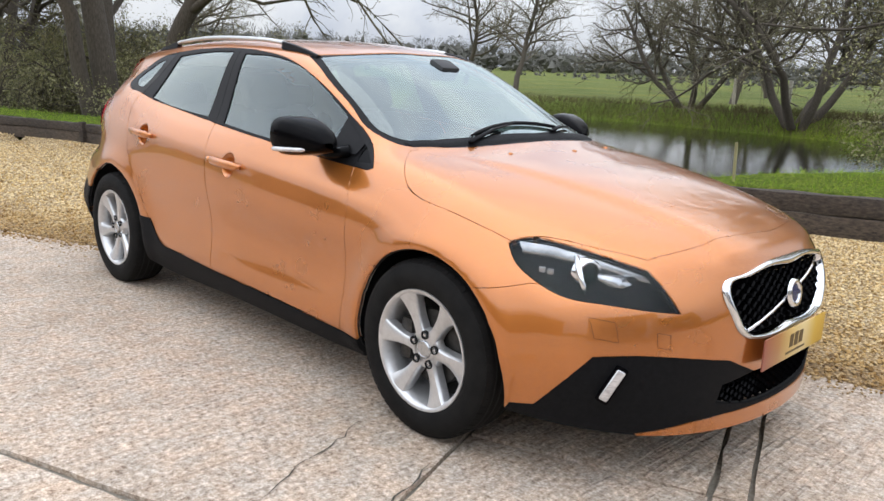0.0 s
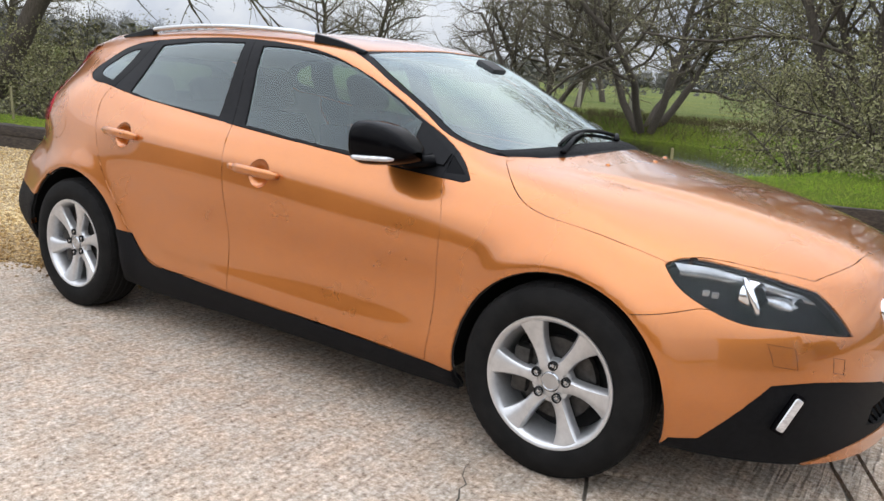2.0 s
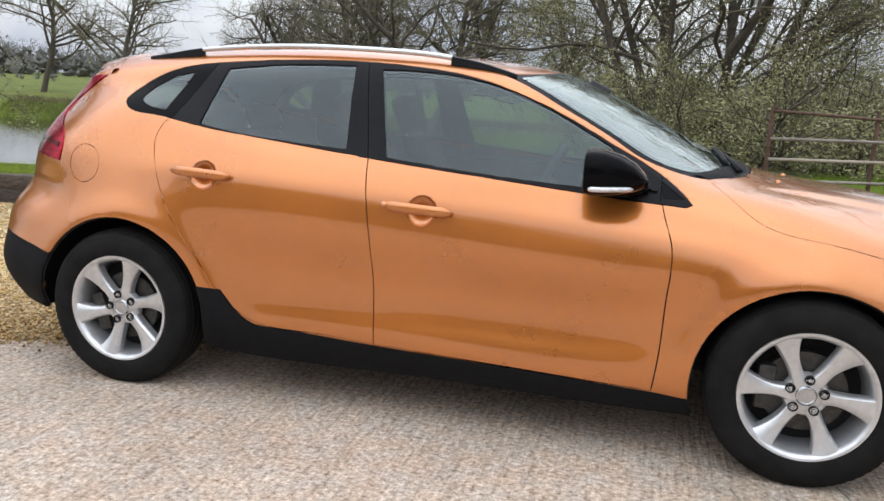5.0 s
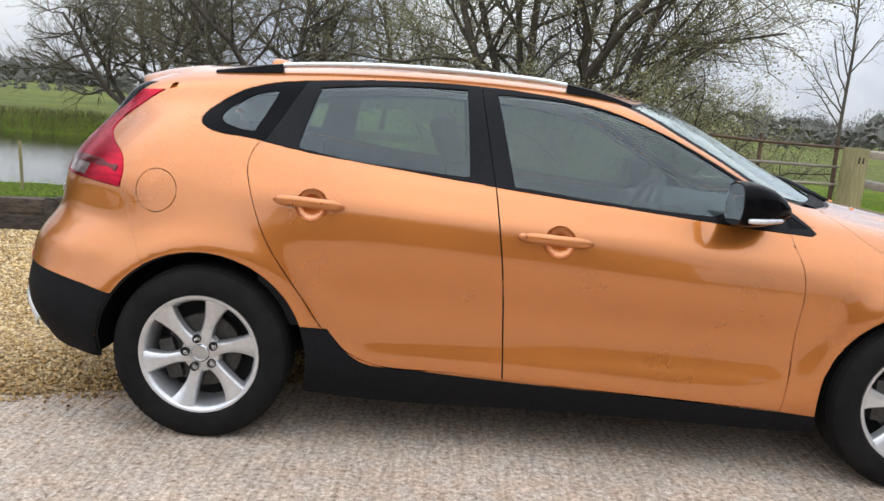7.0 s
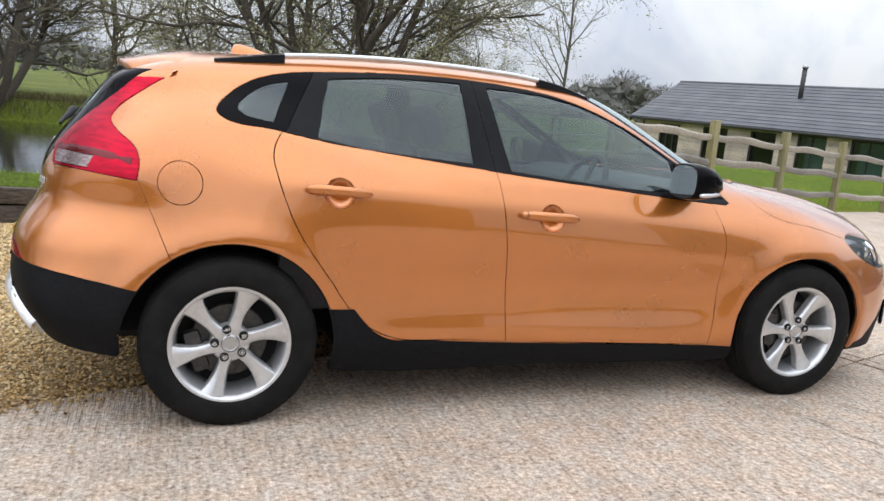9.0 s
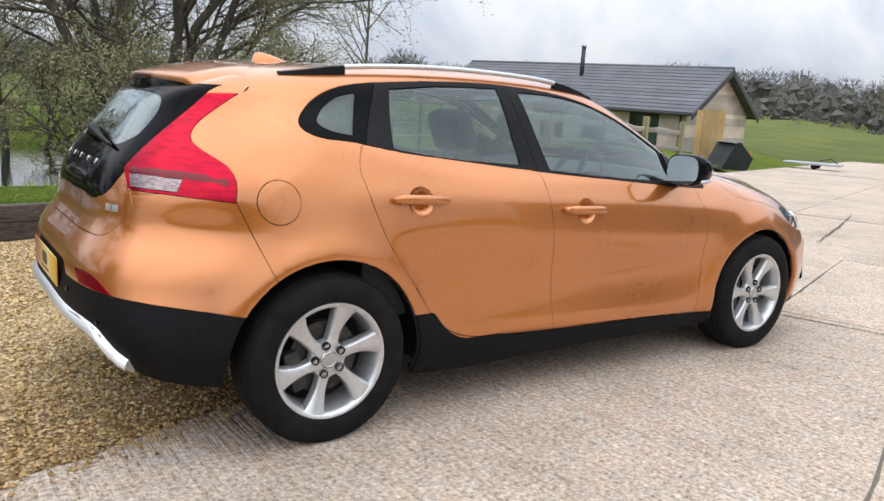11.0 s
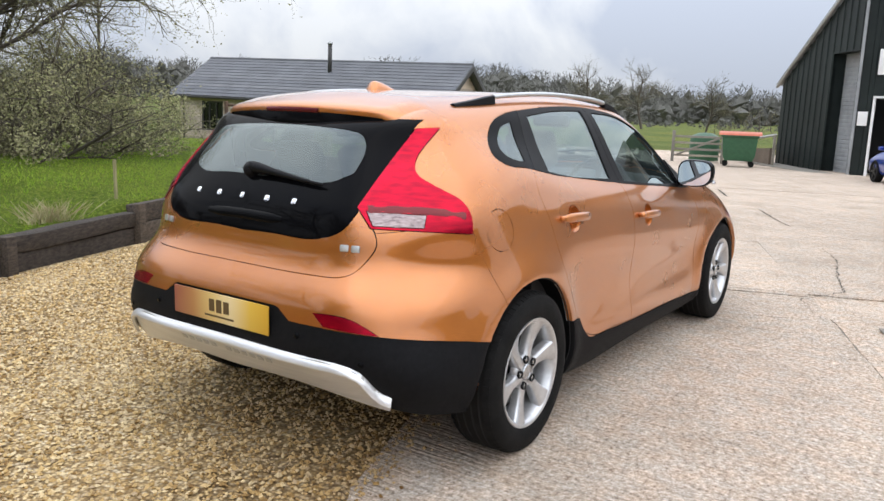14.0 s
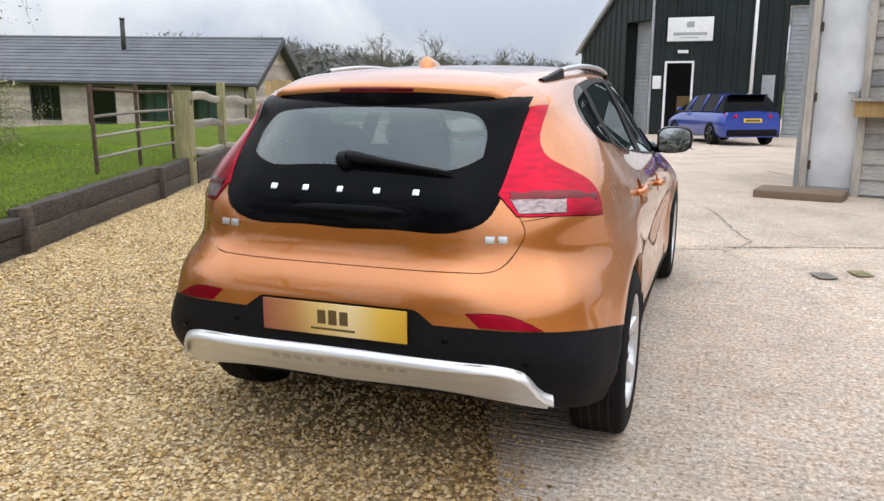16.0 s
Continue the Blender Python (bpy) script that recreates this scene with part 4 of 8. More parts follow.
for s in BOTH:
    for k, glass in (("front", "front_glass"), ("rear", "rear_glass")):
        d = mesh_part(k + "_door", [k + "_door"], PAINT, sides=(s,), gap=0.0028, depth=0.02)
        doors[k, s] = d
        mesh_part("window_frame", [k + "_frame"], TRIM_BLACK, d, "satin black window frame", sides=(s,), gap=0.0015)
        mesh_part("window_pane", [glass], SIDE_GLASS, d, "lightly tinted side glass", sides=(s,), gap=0.0, sink=0.005, flange=False)
    q = mesh_part("quarter_window", ["quarter_frame"], GLOSS_BLACK, sides=(s,), gap=0.0015, label="fixed black-framed quarter window")
    mesh_part("window_pane", ["quarter_glass"], SIDE_GLASS, q, sides=(s,), gap=0.0, sink=0.003, flange=False)
    q = mesh_part("corner_window", ["fixed_frame"], TRIM_BLACK, sides=(s,), gap=0.0012, label="small black corner window")
    mesh_part("window_pane", ["fixed_glass"], GLOSS_BLACK, q, sides=(s,), gap=0.0, sink=0.003)
    mesh_part("fuel_flap" if s > 0 else "blank_panel", ["fuel_flap"], PAINT, sides=(s,), gap=0.0016 if s > 0 else 0.0, depth=0.01)
    mesh_part("sill", ["sill"], CLADDING, sides=(s,), gap=0.001, sink=-0.006, depth=0.04, label="black plastic sill cladding")
    mesh_part("reflector", ["reflector"], RED_LENS, rear_bumper, "red rear reflector", sides=(s,), gap=0.001, sink=-0.002)

# a black inner shell added behind the gaps, their shade in its colour
INNER = [r for r in PANELS if r not in ("front_glass", "rear_glass", "quarter_glass", "gate_glass", "screen_glass", "headlight", "grille", "low_grille", "tail_light", "reverse_lamp")]
mesh_part("inner_shell", INNER, CAVITY_DARK, sides=BOTH, gap=-0.006, sink=0.016, flange=False, label="black shell added to darken the panel gaps")


# lamps
def lamp_lining(region, name, mat, parent, s, sink):
    return mesh_part(name, [region], mat, parent, sides=(s,), gap=0.004, sink=sink, flange=False)


for s in BOTH:
    hl = mesh_part("headlight", ["headlight"], LENS, sides=(s,), gap=0.002, depth=0.004, label="clear wraparound headlight with a dark housing")
    hl.visible_shadow = False
    mesh_part("housing", ["headlight"], TRIM_BLACK, hl, sides=(s,), gap=0.001, sink=0.045, flange=False)
    mesh_part("housing_rim", ["headlight"], CAVITY_DARK, hl, sides=(s,), gap=0.0005, sink=0.006, depth=0.04)
    rim = next(o for o in hl.children if o.name.startswith("housing_rim"))
    bm = bmesh.new()
    bm.from_mesh(rim.data)
    # only the returned edge of the rim stays, as the wall of the housing
    n_base = len(next(o for o in hl.children if not o.name.startswith("housing_rim")).data.vertices)
    gone = [f for f in bm.faces if all(v.index < n_base for v in f.verts)]
    bmesh.ops.delete(bm, geom=gone, context="FACES")
    bm.to_mesh(rim.data)
    bm.free()
    # projector, bright reflector bowl and the light bar along the top
    at = Vector((3.195, -0.672 * s, 0.690))
    aim = look(at, at + Vector((1, -0.32 * s, 0)))
    bm = bmesh.new()
    add_lathe(bm, [(0.0, 0.022), (0.016, 0.019), (0.029, 0.010), (0.034, 0.0)], aim @ pose(0, 0, 0, 180, 0, 0) @ Matrix.Translation((0, 0, 0)), 28)
    part("projector_lens", bm, GLOSS_BLACK, hl, "glass projector lens", True)
    bm = bmesh.new()
    add_lathe(bm, [(0.034, -0.004), (0.040, 0.003), (0.047, 0.0), (0.052, -0.03)], aim @ pose(0, 0, 0, 180, 0, 0), 28)
    part("bezel", bm, CHROME, hl, "chrome projector ring", True)
    bm = bmesh.new()
    at2 = Vector((3.295, -0.605 * s, 0.655))
    add_lathe(bm, [(0.008, -0.035), (0.02, -0.028), (0.034, -0.012), (0.042, 0.004)], look(at2, at2 + Vector((1, -0.3 * s, 0))) @ pose(0, 0, 0, 180, 0, 0), 24)
    part("reflector_bowl", bm, CHROME, hl, "bright reflector bowl", True)
    bm = bmesh.new()
    strip = [(2.975, 0.742, 0.757), (3.05, 0.700, 0.752), (3.13, 0.660, 0.742), (3.22, 0.615, 0.727), (3.30, 0.570, 0.707), (3.35, 0.52, 0.685)]
    add_grid(bm, [[(x - 0.014, -y * s, z + 0.008) for x, y, z in strip], [(x + 0.008, -(y + 0.010) * s, z - 0.016) for x, y, z in strip], [(x + 0.002, -(y + 0.004) * s, z - 0.034) for x, y, z in strip], [(x - 0.03, -(y - 0.03) * s, z - 0.040) for x, y, z in strip]])
    part("light_guide", bm, LAMP_GREY, hl, "grey reflector strip", True)
    # the bright upright blade between the two lamps, and the stepped side marker
    bm = bmesh.new()
    vert = [(3.155, 0.695, 0.745), (3.178, 0.712, 0.72), (3.196, 0.722, 0.690), (3.208, 0.722, 0.660), (3.212, 0.715, 0.640)]
    add_tube(bm, [(x, -y * s, z) for x, y, z in vert], [0.008, 0.012, 0.012, 0.010, 0.005], 8)
    part("accent", bm, CHROME, hl, "bright vertical accent", True)
    bm = bmesh.new()
    for k in range(2):
        add_box(bm, (0.022, 0.006, 0.020), Matrix.Translation((3.065 + 0.024 * k, -(0.747 - 0.012 * k) * s, 0.692 - 0.004 * k)) @ pose(0, 0, 0, 0, 0, 30 * s), 0.003, 2)
    part("side_marker", bm, LAMP_GREY, hl, "small clear side marker")
    bm = bmesh.new()
    rows = []
    for k in range(9):
        t0 = k / 8
        x, y, z = 3.225 + 0.125 * t0, 0.668 - 0.128 * t0, 0.690 - 0.046 * t0
        wide = 0.030 * math.sin(math.pi * (0.12 + 0.80 * t0))
        rows.append([(x - 0.012, -(y - 0.012) * s, z + wide * 0.6), (x - 0.002, -(y + 0.002) * s, z + wide * 0.2), (x + 0.003, -(y + 0.006) * s, z - wide * 0.5), (x - 0.006, -y * s, z - wide)])
    add_grid(bm, rows)
    part("reflector_step", bm, LAMP_GREY, hl, "tapering bright reflector", True)
    # tail light
    tl = mesh_part("tail_light", ["tail_light"], RED_LENS, sides=(s,), gap=0.0015, sink=-0.004, depth=0.02, label="tall red tail light with a clear lower band")
    mesh_part("reverse_lamp", ["reverse_lamp"], REVERSE, tl, "clear reversing lamp", sides=(s,), gap=0.002, sink=-0.003, depth=0.01)
    bm = bmesh.new()
    rows = []
    for q, z in ((-0.055, 1.0), (0.03, 1.0), (0.12, 0.997), (0.20, 0.99), (0.29, 0.975)):
        row = []
        for dz in (0.012, 0.0, -0.012):
            hit = TREE.ray_cast(Vector((q * H - 2 * H, -q * H - 2 * H, z + dz)), Vector((H, H, 0)))[0]
            n = normal_at(hit)
            c = np.array(hit) + n * (0.0075 if dz == 0 else 0.0052)
            row.append((c[0], c[1] * s, c[2]))
        rows.append(row)
    add_grid(bm, rows)
    part("lamp_divider", bm, RED_DARK, tl, "dark red dividing band", True)
    # fog lamp: a slanted lens in its dark pocket
    bm = bmesh.new()
    c0, n0 = on_front(-0.712, 0.375)
    m = Matrix.Translation((c0[0] + 0.004, c0[1] * s - 0.003 * s, 0.378)) @ pose(0, 0, 0, 90, 0, 90 - 48 * s) @ pose(0, 0, 0, 0, 0, -28 * s)
    add_box(bm, (0.034, 0.116, 0.024), m, 0.011, 3)
    part("fog_lamp", bm, CLEAR_LAMP, front_bumper, "slanted clear fog lamp")
    bm = box_bm((0.044, 0.130, 0.018), m, 0.009, 2)
    part("fog_lamp_bezel", bm, GLOSS_BLACK, front_bumper, "black fog lamp bezel")
    # jet cover and towing-eye cover lines
    for name, y, z, w, h in (("washer_cover", 0.728, 0.547, 0.062, 0.06), ("towing_eye_cover", 0.600, 0.520, 0.05, 0.045)):
        if name[0] == "t" and s < 0:
            continue
        bm = bmesh.new()
        loop = [(a, b) for a, b in ((-1, -1), (1, -1), (1, 1), (-1, 1))]
        pts = []
        for a, b in loop:
            for k in range(4):
                t0 = k / 4
                a2, b2 = loop[(loop.index((a, b)) + 1) % 4]
                u, v = a + (a2 - a) * t0, b + (b2 - b) * t0
                p, n = on_front(-(y + u * w / 2 * 0.7), z + v * h / 2 + u * 0.004)
                pts.append(tuple((np.array(p) + n * 0.0005) * (1, s, 1)))
        add_tube(bm, pts + pts[:1], 0.0006, 5, caps=False)
        part(name, bm, CAVITY_DARK, front_bumper, "", True)

# grille: a recessed honeycomb behind a chrome frame
frame_poly = SHAPES["grille"][1]
half = [p for p in frame_poly if p[0] <= 1e-6]
half = sorted([p for p in half], key=lambda p: math.atan2(p[1] - 0.6, p[0] + 1e-4) % (2 * math.pi))
loop2 = [tuple(p) for p in half if p[0] < -1e-4]
loop2 = loop2 + [(-y, z) for y, z in reversed(loop2)]
rows = []
for k, (y, z) in enumerate(loop2):
    p, n = on_front(y, z)
    c = np.array((0, 0.0, 0.605))
    d = np.array((0, y, z)) - c
    d /= np.linalg.norm(d)
    wide = 0.027
    p, n = np.array(p), np.array(n)
    inner = np.array(on_front(y - d[1] * wide, z - d[2] * wide)[0])
    rows.append([p - n * 0.01, p + n * 0.006, (p + inner) / 2 + n * 0.014, inner + n * 0.008, inner - n * 0.03])
bm = bmesh.new()
add_grid(bm, rows, closed_v=True)
grille = part("grille", bm, CHROME, car, "chrome-framed front grille", True)
# the backing's black stands for the shade behind the mesh
mesh_part("backing", ["grille"], CAVITY_DARK, grille, sides=BOTH, gap=0.0, sink=0.05, flange=False)
inner_poly = np.array([(y * 0.93, 0.605 + (z - 0.605) * 0.77) for y, z in loop2])


def honeycomb(name, parent, poly, cell, sink, ylim, zlim, label):
    bm = bmesh.new()
    row = 0
    z = zlim[0]
    while z < zlim[1]:
        y = ylim[0] + (row % 2) * cell * 0.95
        while y < ylim[1]:
            if inside(poly, (y, z)):
                p, n = on_front(y, z)
                p = np.array(p) - np.array((sink, 0, 0))
                ring6 = [(cell * 0.95 * math.cos(radians(60 * k)) , cell * 0.62 * math.sin(radians(60 * k))) for k in range(6)]
                outer = [Vector((p[0], y + a, z + b)) for a, b in ring6]
                lip = [Vector((p[0] + 0.006, y + a * 0.88, z + b * 0.88)) for a, b in ring6]
                deep = [Vector((p[0] - 0.022, y + a * 0.72, z + b * 0.72)) for a, b in ring6]
                add_grid(bm, [outer, lip, deep], closed_u=True)
            y += cell * 1.9
        z += cell * 0.56
        row += 1
    return part(name, bm, GLOSS_BLACK, parent, label, 30)


honeycomb("grille_mesh", grille, inner_poly, 0.030, 0.022, (-0.39, 0.39), (0.49, 0.72), "gloss black honeycomb mesh")
low_full = np.array([(-0.37, 0.285), (-0.25, 0.266), (0.25, 0.266), (0.37, 0.285), (0.36, 0.345), (0.21, 0.37), (-0.21, 0.37), (-0.36, 0.345)])
low_grille = honeycomb("lower_grille", front_bumper, low_full, 0.024, 0.02, (-0.38, 0.38), (0.25, 0.38), "black honeycomb lower grille")
mesh_part("lower_grille_backing", ["low_grille"], CAVITY_DARK, front_bumper, sides=BOTH, gap=0.0, sink=0.05, flange=False)
# the round badge on its slanting bar, left as plain shapes
p, n = on_front(0.0, 0.605)
bm = bmesh.new()
m = look(tuple(p + n * 0.004), tuple(p + n)) @ pose(0, 0, 0, 180)
add_lathe(bm, [(0.030, 0.0), (0.034, 0.010), (0.046, 0.012), (0.050, 0.0)], m, 32)
part("badge_ring", bm, CHROME, grille, "chrome badge ring", True)
bm = bmesh.new()
add_lathe(bm, [(0.0, 0.007), (0.031, 0.006), (0.031, 0.0)], m, 32)
add_box(bm, (0.066, 0.014, 0.005), m @ Matrix.Translation((0, 0, 0.007)))
part("badge_disc", bm, BLUE_ENAMEL, grille, "dark blue badge disc")
bm = bmesh.new()
bar = [on_front(-0.29 + 0.58 * k / 8, 0.525 + 0.155 * k / 8)[0] - (np.array((0.006, 0, 0))) for k in range(9)]
add_tube(bm, [tuple(b) for b in bar], 0.006, 8)
part("slanting_bar", bm, CHROME, grille, "slanting chrome bar", True)
# bonnet washer jets
for y in (-0.33, 0.0, 0.33):
    p, n = on_top(2.62 - abs(y) * 0.2, y)
    bm = bmesh.new()
    add_lathe(bm, [(0.010, 0.0), (0.009, 0.004), (0.005, 0.006), (0.0, 0.0065)], look(tuple(p), tuple(p + n)) @ pose(0, 0, 0, 180), 16)
    part("washer_jet", bm, PAINT, bonnet, "", True)

# doors' handles in their cups
for k, x, z, x0, x1, z0, z1 in (("front", 1.283, 0.834, 1.141, 1.398, 0.845, 0.833), ("rear", 0.385, 0.903, 0.252, 0.503, 0.913, 0.902)):
    for s in BOTH:
        p, n = on_side(x, z)
        bm = bmesh.new()
        count = 28
        rows = []
        for f, deep in ((1.02, 0.001), (0.97, 0.006), (0.86, 0.014), (0.62, 0.023), (0.3, 0.027), (0.02, 0.028)):
            row = []
            for i in range(count):
                a = 2 * math.pi * i / count
                px, pz = x + 0.056 * f * math.cos(a), z + 0.056 * f * math.sin(a)
                c, nn = on_side(px, pz)
                c = c - nn * deep
                row.append((c[0], c[1] * s, c[2]))
            rows.append(row)
        add_grid(bm, rows, closed_u=True)
        part("handle_cup", bm, PAINT, doors[k, s], "rounded recess behind the handle", True)
        bm = bmesh.new()
        path, radii = [], []
        for i in range(15):
            t0 = i / 14
            hx, hz = x0 + (x1 - x0) * t0, z0 + (z1 - z0) * t0
            c, nn = on_side(hx, hz)
            c = c + nn * (0.010 + 0.026 * math.sin(math.pi * min(max(t0, 0.06), 0.94)) ** 0.5)
            path.append((c[0], c[1] * s, c[2]))
            radii.append(0.0195 * min(1, (0.25 + 5 * min(t0, 1 - t0))) ** 0.5)
        radii[0] = radii[-1] = 0.006
        add_tube(bm, path, radii, 14, flat=0.6 / 1.0, up=(0, 1, 0))
        h = part("door_handle", bm, PAINT, doors[k, s], "body-coloured bar handle", True)
        for hx in (x0 + 0.014, x1 - 0.014):
            c, nn = on_side(hx, z0 + (z1 - z0) * (hx - x0) / (x1 - x0))
            bm = bmesh.new()
            add_tube(bm, [tuple((c - nn * 0.004) * (1, s, 1)), tuple((c + nn * 0.02) * (1, s, 1))], 0.013, 12)
            part("handle_mount", bm, PAINT, doors[k, s], "", True)
        if k == "front" and s > 0:
            c, nn = on_side(x0 + 0.005, z0 + 0.001)
            bm = bmesh.new()
            add_tube(bm, [tuple(c + nn * 0.004), tuple(c + nn * 0.033)], [0.017, 0.015], 14, flat=0.85)
            part("lock_cover", bm, PAINT, doors[k, s], "", True)

# door mirrors
for s in BOTH:
    bm = bmesh.new()
    rows = []
    # the housing: rounded sections from the glass forwards
    for t0, sy, sz, cy, cz in ((0.0, 0.100, 0.076, 0.886, 1.022), (0.02, 0.104, 0.080, 0.886, 1.022), (0.06, 0.102, 0.077, 0.884, 1.022), (0.11, 0.094, 0.066, 0.878, 1.018), (0.155, 0.078, 0.048, 0.868, 1.010), (0.185, 0.055, 0.028, 0.858, 1.0), (0.198, 0.02, 0.01, 0.852, 0.995)):
        row = []
        for i in range(28):
            a = 2 * math.pi * i / 28
            ca, sa = math.cos(a), math.sin(a)
            e = 0.62
            yy = cy + sy * math.copysign(abs(ca) ** e, ca)
            zz = cz + sz * math.copysign(abs(sa) ** e, sa) + (0.012 * ca if sa < 0 else 0.0)
            row.append((1.872 + t0 - 0.05 * (yy - 0.886), -yy * s, zz))
        rows.append(row)
    vs = add_grid(bm, rows, closed_u=True)
    mirror = part("wing_mirror", bm, GLOSS_BLACK, car, "gloss black door mirror with an indicator strip", True)
    bm = bmesh.new()
    face = [Vector(p) for p in rows[0]]
    mid = sum(face, Vector()) / len(face)
    shrunk = [[mid + (p - mid) * f + Vector((dx, 0, 0)) for p in face] for f, dx in ((1.0, 0.0), (0.97, -0.004), (0.93, -0.003), (0.91, 0.004))]
    add_grid(bm, shrunk, closed_u=True)
    part("mirror_rim", bm, TRIM_BLACK, mirror, "", True)
    bm = bmesh.new()
    # the glass is turned a little outwards and up
    bm.faces.new([bm.verts.new(mid + (p - mid) * 0.915 + Vector((0.001 + 0.10 * (abs(p.y) - abs(mid.y)) + 0.04 * (p.z - mid.z), 0, 0))) for p in face])
    part("mirror_glass", bm, MIRROR_GLASS, mirror, "silvered mirror glass", False)
    bm = bmesh.new()
    strip = []
    for i in range(12):
        a = -0.55 + 1.75 * i / 11
        t0 = 0.012 + 0.14 * i / 11
        f = np.interp(t0, (0, 0.02, 0.06, 0.11, 0.155, 0.185), (0.100, 0.104, 0.102, 0.094, 0.078, 0.055))
        strip.append((1.872 + t0, -(0.886 - 0.1 * max(t0 - 0.05, 0) + f * (0.985 - 0.35 * (t0 / 0.16) ** 3)) * s, 0.974 + 0.004 * i / 11))
    add_tube(bm, strip, [0.006] + [0.0095] * 10 + [0.005], 8, flat=1.0)
    part("indicator", bm, CLEAR_LAMP, mirror, "clear indicator strip", True)
    bm = bmesh.new()
    arm = [(1.955, 0.80, 0.958), (1.99, 0.785, 0.958), (2.03, 0.762, 0.962), (2.055, 0.735, 0.970)]
    add_tube(bm, [(x, -y * s, z) for x, y, z in arm], [0.030, 0.032, 0.034, 0.04], 12, flat=0.7)
    part("arm", bm, GLOSS_BLACK, mirror, "", True)
    bm = bmesh.new()
    tri = [(1.955, 0.966), (2.105, 0.955), (2.11, 0.995), (1.955, 1.082)]
    rows2 = []
    for dep in (0.001, 0.009):
        row = []
        for px, pz in tri:
            c, nn = on_side(px, pz)
            c = c + nn * dep
            row.append((c[0], c[1] * s, c[2]))
        rows2.append(row)
    add_grid(bm, rows2, closed_u=True)
    bm.faces.new([v for v in list(bm.verts)[4:8]])
    part("mirror_base", bm, TRIM_BLACK, mirror, "", 30)

# roof rails, silver between black feet
for s in BOTH:
    rail = car
    xs = [-0.07, 0.0, 0.08, 0.2, 0.45, 0.7, 0.95, 1.15, 1.27, 1.38, 1.47, 1.55]
    lift = [0.0, 0.006, 0.014, 0.023, 0.029, 0.031, 0.030, 0.028, 0.024, 0.017, 0.007, 0.0]
    ys = [0.50, 0.508, 0.515, 0.522, 0.535, 0.543, 0.547, 0.545, 0.542, 0.538, 0.532, 0.525]
    pts = []
    for x, dz, y in zip(xs, lift, ys):
        c, nn = on_top(x, -y)
        pts.append((x, -y * s, c[2] + dz + 0.002))
    d = np.arange(len(pts), dtype=float)
    fine = spline(d, np.array(pts), np.linspace(0, len(pts) - 1, 60))
    for name, lo, hi, mat, label in (("roof_rail", 16, 44, SILVER, "low silver roof rail with black ends"), ("rail_foot", 0, 16, TRIM_BLACK, "black rail foot"), ("rail_foot", 44, 59, TRIM_BLACK, "black rail foot")):
        bm = bmesh.new()
        seg = fine[lo : hi + 1]
        if name == "rail_foot":
            rows = []
            for p in seg:
                c, nn = on_top(p[0], -abs(p[1]))
                top, low = p[2] + 0.007, c[2] - 0.004
                rows.append([(p[0], p[1] - 0.014, low), (p[0], p[1] - 0.011, top - 0.004), (p[0], p[1], top), (p[0], p[1] + 0.011, top - 0.004), (p[0], p[1] + 0.014, low)])
            add_grid(bm, rows)
            for row in (rows[0], rows[-1]):
                bm.faces.new([bm.verts.new(v) for v in row])
        else:
            add_tube(bm, [tuple(p) for p in seg], 0.0125, 12, flat=0.85)
        made = part(name, bm, mat, rail, label, 40)
        rail = made if rail is car else rail

# roof spoiler with a dark underside
def trailing(y):
    a = abs(y)
    return (-0.445 + 0.32 * a**2 + 1.1 * max(a - 0.40, 0) ** 1.5, 1.346 - 0.10 * a**2 - 1.9 * max(a - 0.40, 0) ** 1.6)


rows_top, rows_low = [], []
for i in range(49):
    y = -0.572 + 1.144 * i / 48
    tx, tz = trailing(y)
    a = abs(y)
    fx = -0.10 - 0.10 * max(a - 0.35, 0) / 0.2
    row = []
    start, _ = on_top(fx, -min(a, 0.55))
    for k in range(7):
        t0 = k / 6
        x = fx + (tx - fx) * t0
        z = start[2] + (tz - start[2]) * t0 + 0.010 * math.sin(math.pi * t0) + 0.0005
        row.append((x, y, z + (0.004 * (1 - t0) if k else -0.004)))
    rows_top.append(row + [(tx - 0.006, y, tz - 0.010), (tx - 0.004, y, tz - 0.024)])
    pod = 1 + 0.55 * (a / 0.55) ** 4
    rows_low.append([(tx - 0.004, y * 0.97, tz - 0.0235), (tx - 0.010, y * 0.96, tz - 0.045 * pod), (tx - 0.012, y * 0.95, tz - 0.072 * pod), (tx - 0.010, y * 0.94, tz - 0.088 * pod), (tx + 0.05, y * 0.92, tz - 0.094 * pod)])
bm = bmesh.new()
add_grid(bm, rows_top)
part("spoiler", bm, PAINT, tailgate, "body-coloured roof spoiler", True)
bm = bmesh.new()
add_grid(bm, rows_low)
part("spoiler_underside", bm, GLOSS_BLACK, tailgate, "gloss black underside", True)
bm = bmesh.new()
lamp_rows = []
for i in range(13):
    y = -0.14 + 0.28 * i / 12
    tx, tz = trailing(y)
    lamp_rows.append([(tx - 0.007, y, tz - 0.010), (tx - 0.011, y, tz - 0.018), (tx - 0.008, y, tz - 0.027)])
add_grid(bm, lamp_rows)
part("brake_lamp", bm, RED_DARK, tailgate, "dark red high brake lamp", True)

